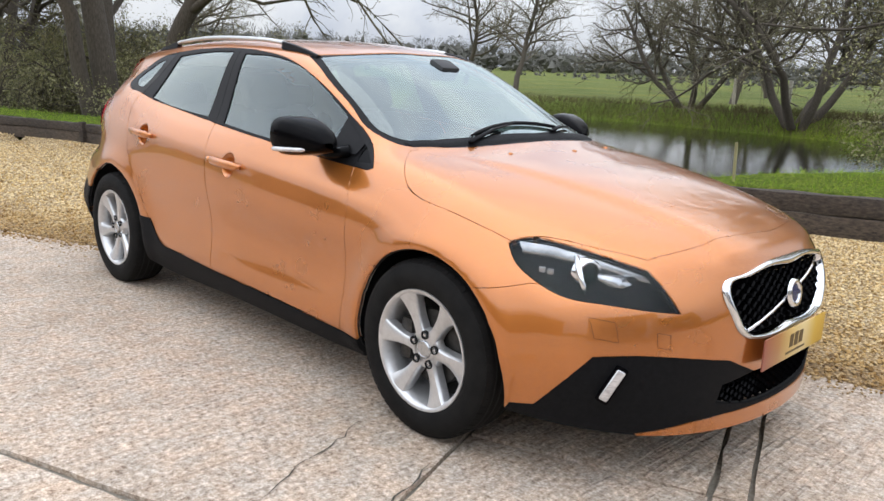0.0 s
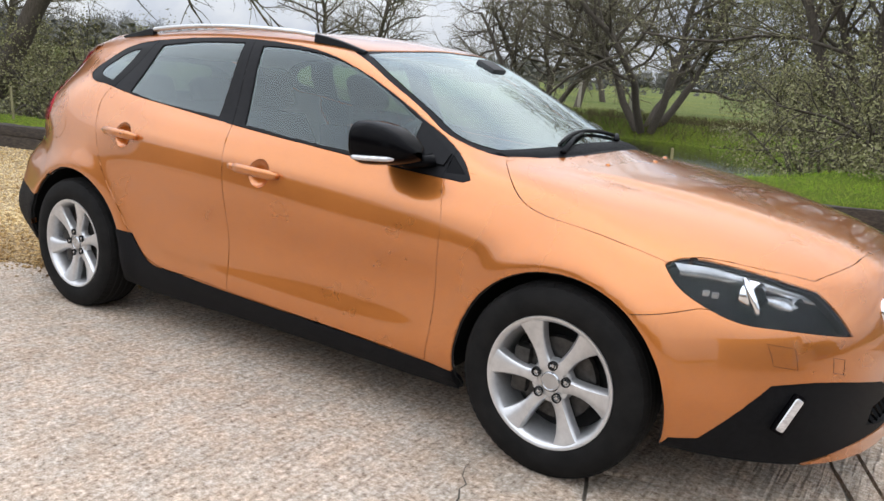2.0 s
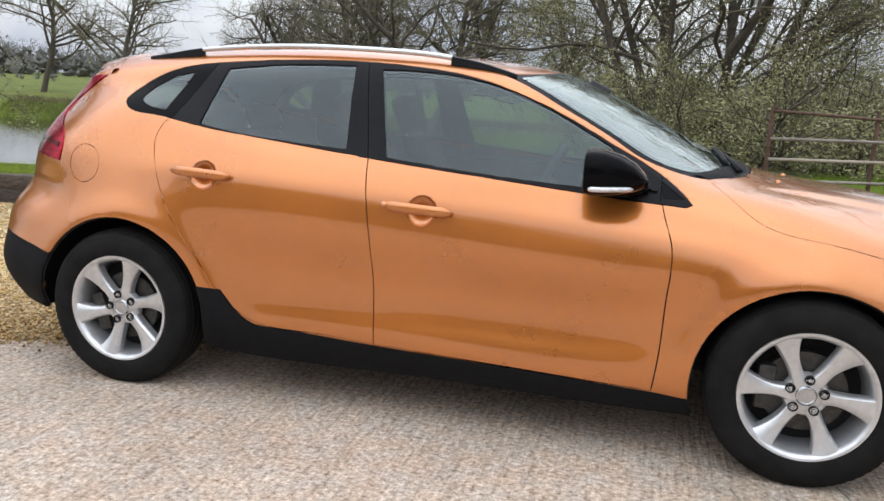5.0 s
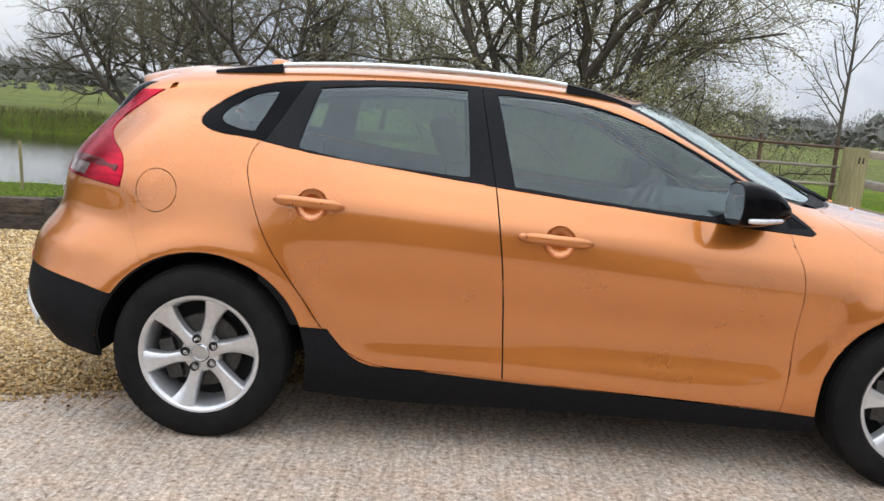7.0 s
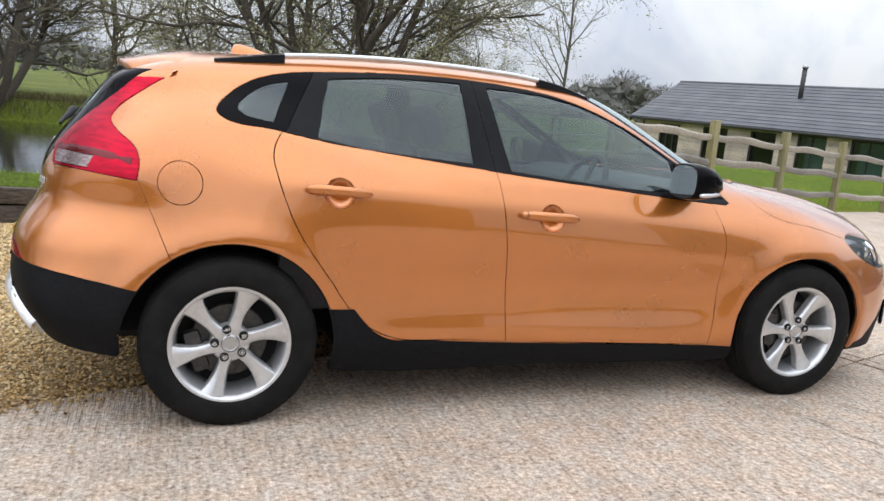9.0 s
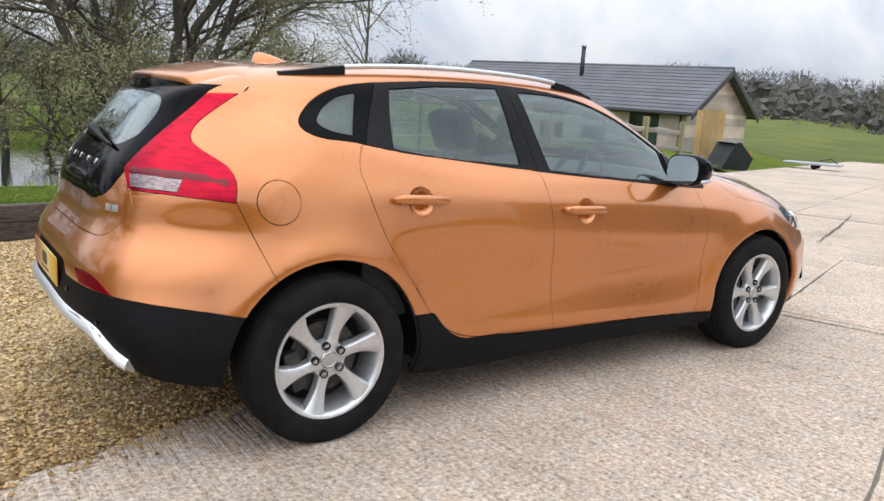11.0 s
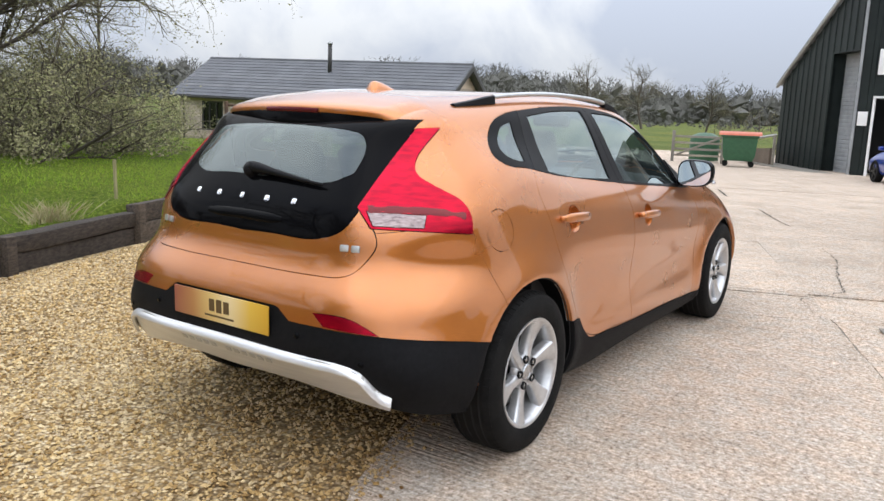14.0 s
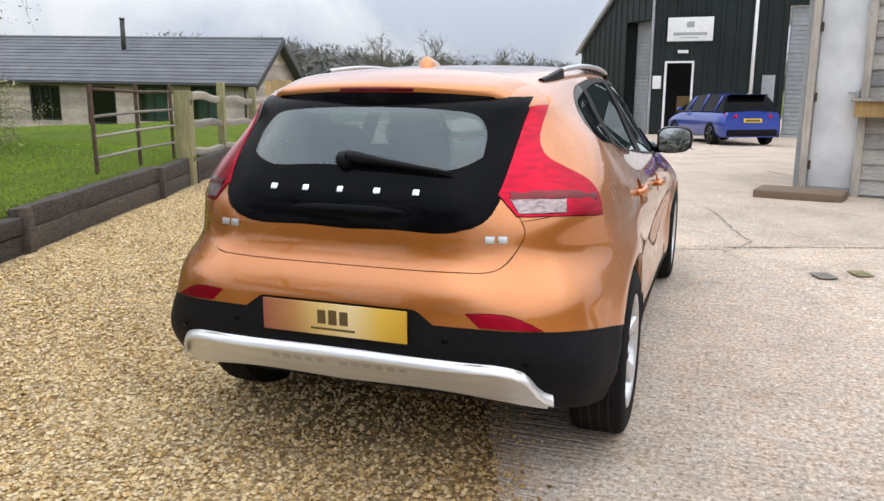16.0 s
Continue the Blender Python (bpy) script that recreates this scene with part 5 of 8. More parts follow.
# antenna fin
p, n = on_top(0.08, 0.0)
bm = bmesh.new()
rows = []
for t0, w, h in ((0.0, 0.002, 0.0), (0.025, 0.024, 0.012), (0.07, 0.034, 0.032), (0.11, 0.036, 0.046), (0.145, 0.034, 0.052), (0.165, 0.03, 0.046), (0.18, 0.024, 0.0)):
    row = []
    for i in range(9):
        a = math.pi * i / 8
        row.append((0.20 - t0, w * math.cos(a), p[2] - 0.003 + 0.78 * h * math.sin(a) ** 1.4))
    rows.append(row)
add_grid(bm, rows)
part("antenna_fin", bm, PAINT, car, "body-coloured shark fin antenna", True)

# number plates with a plain bar, badges as plain shapes
def plate(name, x, z, tilt, parent, width=0.52, height=0.108):
    m = Matrix.Translation((x, 0, z)) @ pose(0, 0, 0, 90 + tilt, 0, 90 if x > 1 else -90)
    bm = bmesh.new()
    add_box(bm, (width, height, 0.006), m, 0.004, 2)
    pl = part(name, bm, PLATE_GOLD[x > 1], parent, "gold show plate with a dark bar")
    for k in (-1, 0, 1):
        bm = box_bm((0.030, 0.046 if k else 0.05, 0.002), m @ Matrix.Translation((0.040 * k, 0.008, 0.0036)), 0.0008, 1)
        part("plate_bar", bm, PLATE_MARK, pl)
    bm = bmesh.new()
    add_box(bm, (0.16, 0.007, 0.002), m @ Matrix.Translation((0.0, -0.032, 0.0036)))
    part("plate_bar", bm, PLATE_MARK, pl)


plate("number_plate", on_rear(0, 0.595)[0][0] - 0.012, 0.597, 0, car)
plate("number_plate", on_front(0, 0.44)[0][0] + 0.022, 0.442, 0, car)
for y, w in ((0.290, 0.034), (0.167, 0.032), (0.038, 0.028), (-0.096, 0.034), (-0.234, 0.032)):
    p, n = on_rear(y, 1.003)
    bm = box_bm((w * 0.72, 0.022, 0.006), look(tuple(p + n * 0.003), tuple(p + n)) , 0.004, 2)
    part("badge_block", bm, CHROME, tailgate, "chrome badge shape")
for y, z, w in ((-0.505, 0.868, 0.075), (0.463, 0.872, 0.085)):
    p, n = on_rear(y, z)
    for k in range(2):
        bm = box_bm((w * 0.42, 0.024, 0.005), look(tuple(p + n * 0.002), tuple(p + n)) @ Matrix.Translation(((k - 0.5) * w * 0.55, 0, 0)), 0.004, 2)
        part("badge_block", bm, SILVER, tailgate, "silver badge shape")
# handle recess of the tailgate, parking sensors
bm = bmesh.new()
rows = []
for i in range(15):
    y = -0.20 + 0.40 * i / 14
    e = min(1, 6 * min(i, 14 - i) / 14)
    row = []
    for dz, out in ((0.012, -0.001), (0.006, 0.004 * e), (-0.016, 0.007 * e), (-0.024, -0.001)):
        p, n = on_rear(y, 0.945 + dz * (0.5 + 0.5 * e) - 0.10 * y * y)
        p = p + n * (out + 0.0025)
        row.append(tuple(p))
    rows.append(row)
add_grid(bm, rows)
part("tailgate_grip", bm, GLOSS_BLACK, tailgate, "black grip bar", True)
for y, z in ((-0.38, 0.565), (0.38, 0.565), (-0.63, 0.50), (0.63, 0.50)):
    p, n = on_rear(y, z)
    bm = bmesh.new()
    add_lathe(bm, [(0.0, 0.004), (0.009, 0.004), (0.011, 0.0)], look(tuple(p), tuple(p + n)) @ pose(0, 0, 0, 180), 16)
    part("parking_sensor", bm, GLOSS_BLACK, rear_bumper, "", True)
# raised marks on the skid plate, left as plain bars
for i in range(12):
    y = 0.235 - 0.47 * i / 11
    if i == 5:
        continue
    p, n = on_rear(y, 0.448)
    bm = box_bm((0.026, 0.020, 0.003), look(tuple(p + n * 0.0095), tuple(p + n)), 0.001, 1)
    part("raised_mark", bm, SILVER, rear_bumper)

# wipers
bm = bmesh.new()
for x0, y0, x1, y1 in ((2.36, -0.36, 2.355, 0.24), (2.40, 0.16, 2.27, 0.57)):
    pts = []
    for k in range(13):
        t0 = k / 12
        p, n = on_top(x0 + (x1 - x0) * t0 - 0.03 * math.sin(math.pi * t0), y0 + (y1 - y0) * t0)
        pts.append(tuple(p + n * 0.010))
    bm2 = bmesh.new()
    add_tube(bm2, pts, [0.004] + [0.009] * 11 + [0.004], 6, flat=1.0)
    w = part("wiper", bm2, TRIM_BLACK, car, "black flat-blade wiper", True)
    bm2 = bmesh.new()
    base, nb = on_top(2.40, -0.40 if y0 < 0 else 0.12)
    add_tube(bm2, [tuple(base + nb * 0.012), tuple((base + np.array(pts[6])) / 2 + np.array((0, 0, 0.018))), pts[6]], [0.013, 0.009, 0.007], 8, flat=0.6)
    part("wiper_arm", bm2, TRIM_BLACK, w, "", True)
bm.free()
bm = bmesh.new()
pts = []
for k in range(11):
    t0 = k / 10
    p, n = on_rear(0.03 - 0.37 * t0, 1.095 - 0.035 * t0)
    pts.append(tuple(p + n * (0.016 + 0.012 * (1 - t0))))
add_tube(bm, pts, [0.020, 0.021, 0.018, 0.015, 0.013, 0.012, 0.010, 0.009, 0.008, 0.007, 0.004], 8, flat=1.0)
w = part("rear_wiper", bm, TRIM_BLACK, tailgate, "black rear wiper", True)
bm = bmesh.new()
p, n = on_rear(0.045, 1.09)
add_lathe(bm, [(0.03, -0.004), (0.030, 0.02), (0.022, 0.034), (0.0, 0.038)], look(tuple(p), tuple(p + n)) @ pose(0, 0, 0, 180), 20)
part("wiper_pivot", bm, TRIM_BLACK, tailgate, "", True)
# scuttle panel under the windscreen
bm = bmesh.new()
rows = []
for i in range(31):
    y = -0.60 + 1.2 * i / 30
    xa = np.interp(abs(y), (0, 0.30, 0.491, 0.60), (2.475, 2.45, 2.377, 2.30))
    row = []
    for dx, dz in ((-0.075, 0.001), (-0.05, 0.004), (-0.02, 0.002), (0.004, -0.010)):
        p, n = on_top(xa + dx, y)
        row.append(tuple(p + n * dz))
    rows.append(row)
add_grid(bm, rows)
part("scuttle", bm, CLADDING, car, "black plastic scuttle panel", True)


# wheels
def make_wheel():
    # local z is the axle, pointing outwards; the face of the rim lies near z = 0.09
    ax = Matrix()
    bm = bmesh.new()
    prof = [(0.205, -0.095), (0.225, -0.102), (0.262, -0.105), (0.298, -0.100), (0.315, -0.090), (0.3235, -0.070), (0.3255, -0.03), (0.326, 0.0), (0.3255, 0.03), (0.3235, 0.070), (0.315, 0.090), (0.300, 0.099), (0.285, 0.103), (0.281, 0.1045), (0.262, 0.106), (0.243, 0.104), (0.229, 0.100), (0.222, 0.094), (0.216, 0.085)]
    add_lathe(bm, prof, ax, 96)
    w = tyre = rim = part("wheel", bm, RUBBER, car, "black tyre on a six-spoke silver alloy wheel", 50)
    # dark bands that carry the tread grooves' shade, and shoulder blocks
    bm = bmesh.new()
    for z in (-0.052, -0.018, 0.018, 0.052):
        add_lathe(bm, [(0.3258, z - 0.004), (0.3266, z - 0.0035), (0.3266, z + 0.0035), (0.3258, z + 0.004)], ax, 72)
    part("tread_groove", bm, CAVITY_DARK, tyre, "dark bands holding the shade of the tread grooves", True)
    bm = bmesh.new()
    for k in range(64):
        for sgn in (-1, 1):
            m = pose(0, 0, 0, 0, 0, 360 * (k + 0.25 * sgn) / 64) @ Matrix.Translation((0.3185, 0, sgn * 0.0795)) @ pose(0, 0, 0, 0, -sgn * 23, 0) @ pose(0, 0, 0, 0, 0, 0)
            add_box(bm, (0.005, 0.021, 0.024), m)
    tagged(part("shoulder_block", bm, RUBBER, tyre), kind="stuff")
    bm = bmesh.new()
    add_lathe(bm, [(0.2155, 0.080), (0.2235, 0.094), (0.2215, 0.099), (0.214, 0.0985), (0.206, 0.092), (0.200, 0.080), (0.193, 0.05), (0.188, -0.02), (0.195, -0.09)], ax, 72)
    part("rim", bm, ALLOY, w, "silver alloy wheel rim", 40)
    for k in range(6):
        bm = bmesh.new()
        rows = []
        for r in (0.046, 0.058, 0.070, 0.082, 0.096, 0.112, 0.130, 0.148, 0.166, 0.182, 0.195, 0.203, 0.209):
            t0 = (r - 0.046) / 0.163
            half = float(np.interp(r, (0.046, 0.058, 0.070, 0.085, 0.105, 0.13, 0.16, 0.185, 0.20, 0.209), (0.030, 0.027, 0.0245, 0.0225, 0.0225, 0.0255, 0.032, 0.040, 0.047, 0.054)))
            turn = -radians(5) * t0**1.4
            z = 0.074 + 0.019 * t0 - 0.007 * math.sin(math.pi * t0)
            c, s_ = math.cos(turn), math.sin(turn)
            sect = []
            for off, dz in ((-half, -0.040), (-half, -0.010), (-half + 0.002, -0.004), (-half + 0.006, -0.0005), (0.0, 0.0015), (half - 0.009, 0.0005), (half - 0.003, -0.006), (half, -0.014), (half, -0.040)):
                sect.append((r * c - off * s_, r * s_ + off * c, z + dz))
            rows.append(sect)
        add_grid(bm, rows)
        bm.transform(pose(0, 0, 0, 0, 0, 60 * k))
        part("spoke", bm, ALLOY, rim, "", 40)
    bm = bmesh.new()
    add_lathe(bm, [(0.0, 0.073), (0.03, 0.0725), (0.040, 0.0715), (0.058, 0.0715), (0.068, 0.069), (0.074, 0.060), (0.076, 0.040)], ax, 40)
    part("hub", bm, ALLOY, rim, "", 40)
    bm = bmesh.new()
    add_lathe(bm, [(0.0, 0.0785), (0.024, 0.0785), (0.026, 0.0805), (0.030, 0.0800), (0.034, 0.0755), (0.034, 0.066)], ax, 32)
    part("centre_cap", bm, LAMP_GREY, rim, "grey centre cap", 40)
    # the bolt holes' shade is put into their near-black rings
    for k in range(5):
        bm = bmesh.new()
        m = pose(0, 0, 0, 0, 0, 72 * k + 15) @ Matrix.Translation((0.056, 0, 0.0045))
        add_lathe(bm, [(0.0165, 0.066), (0.0162, 0.0765), (0.0130, 0.0765), (0.0125, 0.069), (0.0, 0.068)], m, 20)
        part("bolt_hole", bm, CAVITY_DARK, rim, "", 40)
        bm = bmesh.new()
        add_lathe(bm, [(0.0, 0.0750), (0.0065, 0.0745), (0.0085, 0.072), (0.0085, 0.062)], m, 6)
        part("wheel_bolt", bm, LAMP_GREY, rim)
    bm = bmesh.new()
    add_lathe(bm, [(0.06, 0.025), (0.138, 0.025), (0.140, 0.02), (0.140, 0.0), (0.06, 0.0)], ax, 48)
    part("brake_disc", bm, BRAKE, w, "dull steel brake disc", 40)
    bm = bmesh.new()
    add_box(bm, (0.06, 0.16, 0.06), Matrix.Translation((-0.125, 0, 0.02)), 0.015, 2)
    part("brake_caliper", bm, BRAKE, w)
    # an added black disc closes the wheel with painted shade
    bm = bmesh.new()
    add_lathe(bm, [(0.0, -0.03), (0.19, -0.03), (0.19, -0.035)], ax, 40)
    part("inner_dark", bm, CAVITY_DARK, w)
    return w


wheel0 = make_wheel()
WHEELS = []
for x, s, spin in ((0.0, 1, 17.5), (2.646, 1, -2), (0.0, -1, 33), (2.646, -1, 5)):
    m = Matrix.Translation((x, -0.778 * s, 0.3255)) @ pose(0, 0, 0, 90 * s, 0, 0) @ pose(0, 0, 0, 0, 0, spin)
    if not WHEELS:
        wheel0.matrix_basis = m
        WHEELS.append(wheel0)
    else:
        WHEELS.append(copy_thing(wheel0, m))
# arch liners and the floor of the car
for x, r in ((0.0, 0.405), (2.646, 0.392)):
    for s in BOTH:
        bm = bmesh.new()
        rows = []
        for y in (0.835, 0.80, 0.52):
            rows.append([(x + r * math.cos(a), -y * s, 0.315 + r * math.sin(a)) for a in np.linspace(-0.08, math.pi + 0.08, 40)])
        add_grid(bm, rows)
        bm.faces.new([bm.verts.new((x + r * math.cos(a), -0.52 * s, 0.315 + r * math.sin(a))) for a in np.linspace(-0.08, math.pi + 0.08, 40)])
        part("wheel_arch_liner", bm, CLADDING, car, "black wheel arch liner", True)
bm = box_bm((3.7, 1.02, 0.10), Matrix.Translation((1.35, 0, 0.30)), 0.02)
add_box(bm, (1.75, 1.60, 0.06), Matrix.Translation((1.33, 0, 0.25)), 0.01)
part("floor_pan", bm, CAVITY_DARK, car, "dark underbody")
bm = bmesh.new()
add_tube(bm, [(-0.20, 0.30, 0.34), (-0.48, 0.30, 0.34), (-0.56, 0.30, 0.335)], [0.09, 0.09, 0.03], 16, flat=0.7)
part("exhaust_silencer", bm, BRAKE, car, "dull steel silencer", True)


# the interior
def seat(x, y, rake, parent, wide=0.50, head=True, bench=False):
    bm = box_bm((0.50, wide, 0.16), Matrix.Translation((x + 0.20, y, 0.46)), 0.05, 3)
    st = part("seat", bm, SEAT_CLOTH, parent, "charcoal cloth car seat")
    bm = bmesh.new()
    rows = []
    for k in range(7):
        t0 = k / 6
        z = 0.50 + 0.55 * t0
        xx = x - 0.06 - math.tan(radians(rake)) * 0.55 * t0
        w2 = wide / 2 * (0.98 - 0.28 * t0**3)
        rows.append([(xx + d * (1 - 0.25 * t0), y + w2 * math.copysign(abs(c) ** 0.6, c), z) for c, d in ((-1, 0), (-0.7, 0.06), (0, 0.045), (0.7, 0.06), (1, 0), (0.7, -0.06), (0, -0.065), (-0.7, -0.06))])
    vs = add_grid(bm, rows, closed_u=True)
    bm.faces.new(vs[-1])
    part("backrest", bm, SEAT_CLOTH, st, "", True)
    if head:
        for yy in ([y] if not bench else [y - 0.40, y, y + 0.40]):
            xx = x - 0.06 - math.tan(radians(rake)) * 0.68
            bm = box_bm((0.10, 0.26, 0.19 if not bench else 0.15), Matrix.Translation((xx, yy, 1.16 if not bench else 1.10)) @ pose(0, 0, 0, 0, -rake, 0), 0.045, 3)
            part("headrest", bm, SEAT_CLOTH, st, "", True)
            bm = bmesh.new()
            for dy in (-0.06, 0.06):
                add_tube(bm, [(xx + 0.01, yy + dy, 1.0), (xx, yy + dy, 1.10)], 0.007, 8)
            part("headrest_post", bm, CHROME, st)
    return st


seat(1.18, -0.37, 22, car)
seat(1.18, 0.37, 22, car)
seat(0.36, 0.0, 24, car, 1.25, True, True)
bm = bmesh.new()
rows = []
for i in range(17):
    y = -0.66 + 1.32 * i / 16
    cowl = 0.03 * math.exp(-(((y + 0.37) / 0.16) ** 2))
    rows.append([(2.36 - 0.25 * (abs(y) / 0.7) ** 2, y, 0.965), (2.15 - 0.2 * (abs(y) / 0.7) ** 2, y, 0.975 + cowl * 0.4), (1.92, y, 0.965 + cowl), (1.82, y, 0.93 + cowl), (1.80, y, 0.86), (1.86, y, 0.70), (1.95, y, 0.40)])
add_grid(bm, rows)
part("dashboard", bm, DASH, car, "dark moulded dashboard", 50)
wheel_m = look((1.66, -0.37, 0.905), (1.66 - 1.0, -0.37, 0.905 + 0.42))
bm = bmesh.new()
ringp = [wheel_m @ Vector((0.185 * math.cos(a), 0.185 * math.sin(a), 0)) for a in np.linspace(0, 2 * math.pi, 41)]
add_tube(bm, ringp, 0.015, 8, caps=False)
sw = part("steering_wheel", bm, DASH, car, "dark three-spoke steering wheel", True)
bm = box_bm((0.13, 0.11, 0.05), wheel_m, 0.03, 3)
for a in (90, 210, 330):
    add_box(bm, (0.12, 0.035, 0.012), wheel_m @ pose(0, 0, 0, 0, 0, a) @ Matrix.Translation((0.12, 0, 0)), 0.004)
part("wheel_boss", bm, DASH, sw)
bm = box_bm((0.05, 0.24, 0.07), Matrix.Translation((1.78, 0, 1.29)) @ pose(0, 0, 0, 0, 12, 0), 0.02, 3)
add_box(bm, (0.10, 0.12, 0.05), Matrix.Translation((1.83, 0, 1.315)) @ pose(0, 0, 0, 0, 25, 0), 0.015)
part("interior_mirror", bm, DASH, car, "dark rear-view mirror and sensor pod")
mesh_part("headlining", ["body"], PALE_LINING, sides=BOTH, gap=0.0, sink=0.03, flange=False, label="pale headlining")
hl_me = car.children[-1].data
bm = bmesh.new()
bm.from_mesh(hl_me)
bmesh.ops.delete(bm, geom=[f for f in bm.faces if f.calc_center_median().z < 1.14 or not -0.3 < f.calc_center_median().x < 1.62], context="FACES")
bm.to_mesh(hl_me)
bm.free()
for s in BOTH:
    bm = box_bm((1.95, 0.05, 0.50), Matrix.Translation((1.15, -0.74 * s, 0.68)), 0.02)
    part("door_lining", bm, DASH, car, "dark door lining")
bm = box_bm((0.55, 1.2, 0.04), Matrix.Translation((-0.25, 0, 0.92)), 0.01)
part("parcel_shelf", bm, SEAT_CLOTH, car, "dark parcel shelf")

# ---- the ground: meadow, pond, yard and gravel ----
WALL_KNOTS = [(-14.0, -0.2), (-7.2, 1.60), (-2.4, 2.66), (0.0, 3.18), (1.35, 3.66), (4.1, 4.68), (5.6, 5.35), (7.7, 6.23)]


def wall_y(x):
    if x <= WALL_KNOTS[0][0]:
        return WALL_KNOTS[0][1] + 0.27 * (x - WALL_KNOTS[0][0])
    for (x0, y0), (x1, y1) in zip(WALL_KNOTS, WALL_KNOTS[1:]):
        if x <= x1:
            return y0 + (y1 - y0) * (x - x0) / (x1 - x0)
    return y1 + 0.42 * (x - x1)


def ease(a, b, v):
    t0 = min(max((v - a) / (b - a), 0.0), 1.0)
    return t0 * t0 * (3 - 2 * t0)


def yard_z(x, y):
    """The yard falls gently ahead of the car; the gravel rises a little to the sleepers."""
    z = -0.020 * max(x - 3.2, 0.0) if x < 40 else -0.736
    rise = ease(1.2, wall_y(x), y) if y < wall_y(x) + 0.5 else 1.0
    return z + 0.10 * rise * ease(9.0, 5.5, x)


POND = [(-30, -1), (-14, 2), (-7.2, 3.7), (-2.4, 4.8), (-0.3, 5.3), (0.8, 6), (1.3, 8), (1.7, 11), (1.9, 15), (1.2, 20), (-4, 23.5), (-12, 25), (-20, 25), (-30, 24)]
POND_X, POND_Y = np.arange(-40, 12.01, 0.25), np.arange(-6, 36.01, 0.25)


def pond_distance():
    """Signed distances to the pond's edge on a fine net, negative in the water."""
    px, py = np.meshgrid(POND_X, POND_Y, indexing="ij")
    near, odd = np.full(px.shape, 1e9), np.zeros(px.shape, bool)
    for (x0, y0), (x1, y1) in zip(POND, POND[1:] + POND[:1]):
        dx, dy = x1 - x0, y1 - y0
        t0 = np.clip(((px - x0) * dx + (py - y0) * dy) / (dx * dx + dy * dy), 0, 1)
        near = np.minimum(near, np.hypot(px - x0 - t0 * dx, py - y0 - t0 * dy))
        odd ^= ((y0 > py) != (y1 > py)) & (px < x0 + (py - y0) / (dy or 1e-9) * dx)
    return np.where(odd, -near, near)


POND_NET = pond_distance().tolist()


def pond_gap(x, y):
    u, v = (x + 40) * 4, (y + 6) * 4
    i, j = int(u), int(v)
    if u < 0 or v < 0 or i >= len(POND_X) - 1 or j >= len(POND_Y) - 1:
        return 9.0
    u, v = u - i, v - j
    a, b = POND_NET[i], POND_NET[i + 1]
    return (a[j] * (1 - v) + a[j + 1] * v) * (1 - u) + (b[j] * (1 - v) + b[j + 1] * v) * u


WATER_Z = -0.30


def bank_z(x, y):
    """The height of the meadow, before it is cut down along the wall."""
    w = y - wall_y(x)
    near = (0.44 if x > 1.6 else 0.36 + 0.08 * ease(0.9, 1.6, x)) - 0.020 * max(x - 3.2, 0.0)
    far = 0.35
    if x > 3:
        far = 0.42 - 0.97 * min(max((y + 0.4 * x - 5) / 35, 0), 1)
    base = near + (far - near) * ease(1.5, 12, w)
    if x > 6.5:
        base -= 0.35 * ease(6.5, 10, x) * ease(6, 1, w)
    dist = math.hypot(x, y)
    if dist > 55:
        base += 0.017 * (dist - 55) * (1 if y > 0 or x > 40 else 0.3)
    bumps = noise.noise(Vector((x * 0.25, y * 0.25, 0))) + 0.5 * noise.noise(Vector((x * 0.8, y * 0.8, 3)))
    base += 0.05 * bumps * ease(0.2, 2.0, abs(w))
    g = pond_gap(x, y)
    if g < 2:
        base = -0.75 + (base + 0.75) * ease(-0.9, 0.9 if y < 16 else 1.6, g)
    return base


def land_z(x, y):
    w = y - wall_y(x)
    low = yard_z(x, y) - 0.12
    return low if w < 0.55 else low + (bank_z(x, y) - low) * ease(0.55, 1.0, w)


def steps(lo, hi, fine_lo, fine_hi, fine, coarse):
    out = list(np.arange(fine_lo, fine_hi + 1e-6, fine))
    v, s = fine_hi, fine
    while v < hi:
        s = min(s * 1.25, coarse)
        v += s
        out.append(v)
    v, s = fine_lo, fine
    while v > lo:
        s = min(s * 1.25, coarse)
        v -= s
        out.insert(0, v)
    return out


gx, gy = steps(-260, 330, -14, 14, 0.45, 25), steps(-220, 330, -6, 26, 0.45, 25)
verts = [(x, y, land_z(x, y)) for y in gy for x in gx]
nx = len(gx)
faces = [(j * nx + i, j * nx + i + 1, (j + 1) * nx + i + 1, (j + 1) * nx + i) for j in range(len(gy) - 1) for i in range(nx - 1)]
me = bpy.data.meshes.new("ground")
me.from_pydata(verts, [], faces)
me.materials.append(MEADOW)
me.materials.append(FIELD)
# the hazed field colour takes over with distance
for p in me.polygons:
    if math.hypot(p.center.x, p.center.y) > 38:
        p.material_index = 1
tagged(link_mesh("ground", me, MEADOW, smooth=True), "green spring meadow with a bank down to the pond", "ground", kind="structure")
bm = bmesh.new()
bm.faces.new([bm.verts.new((x, y, WATER_Z)) for x, y in [(-36, -4), (-14, 1.2), (-2.4, 3.9), (1.6, 4.7), (2.2, 26), (-36, 27)]])
tagged(part("water", bm, WATER, None, smooth=False), "still grey pond water behind the sleepers", "pond", kind="structure")

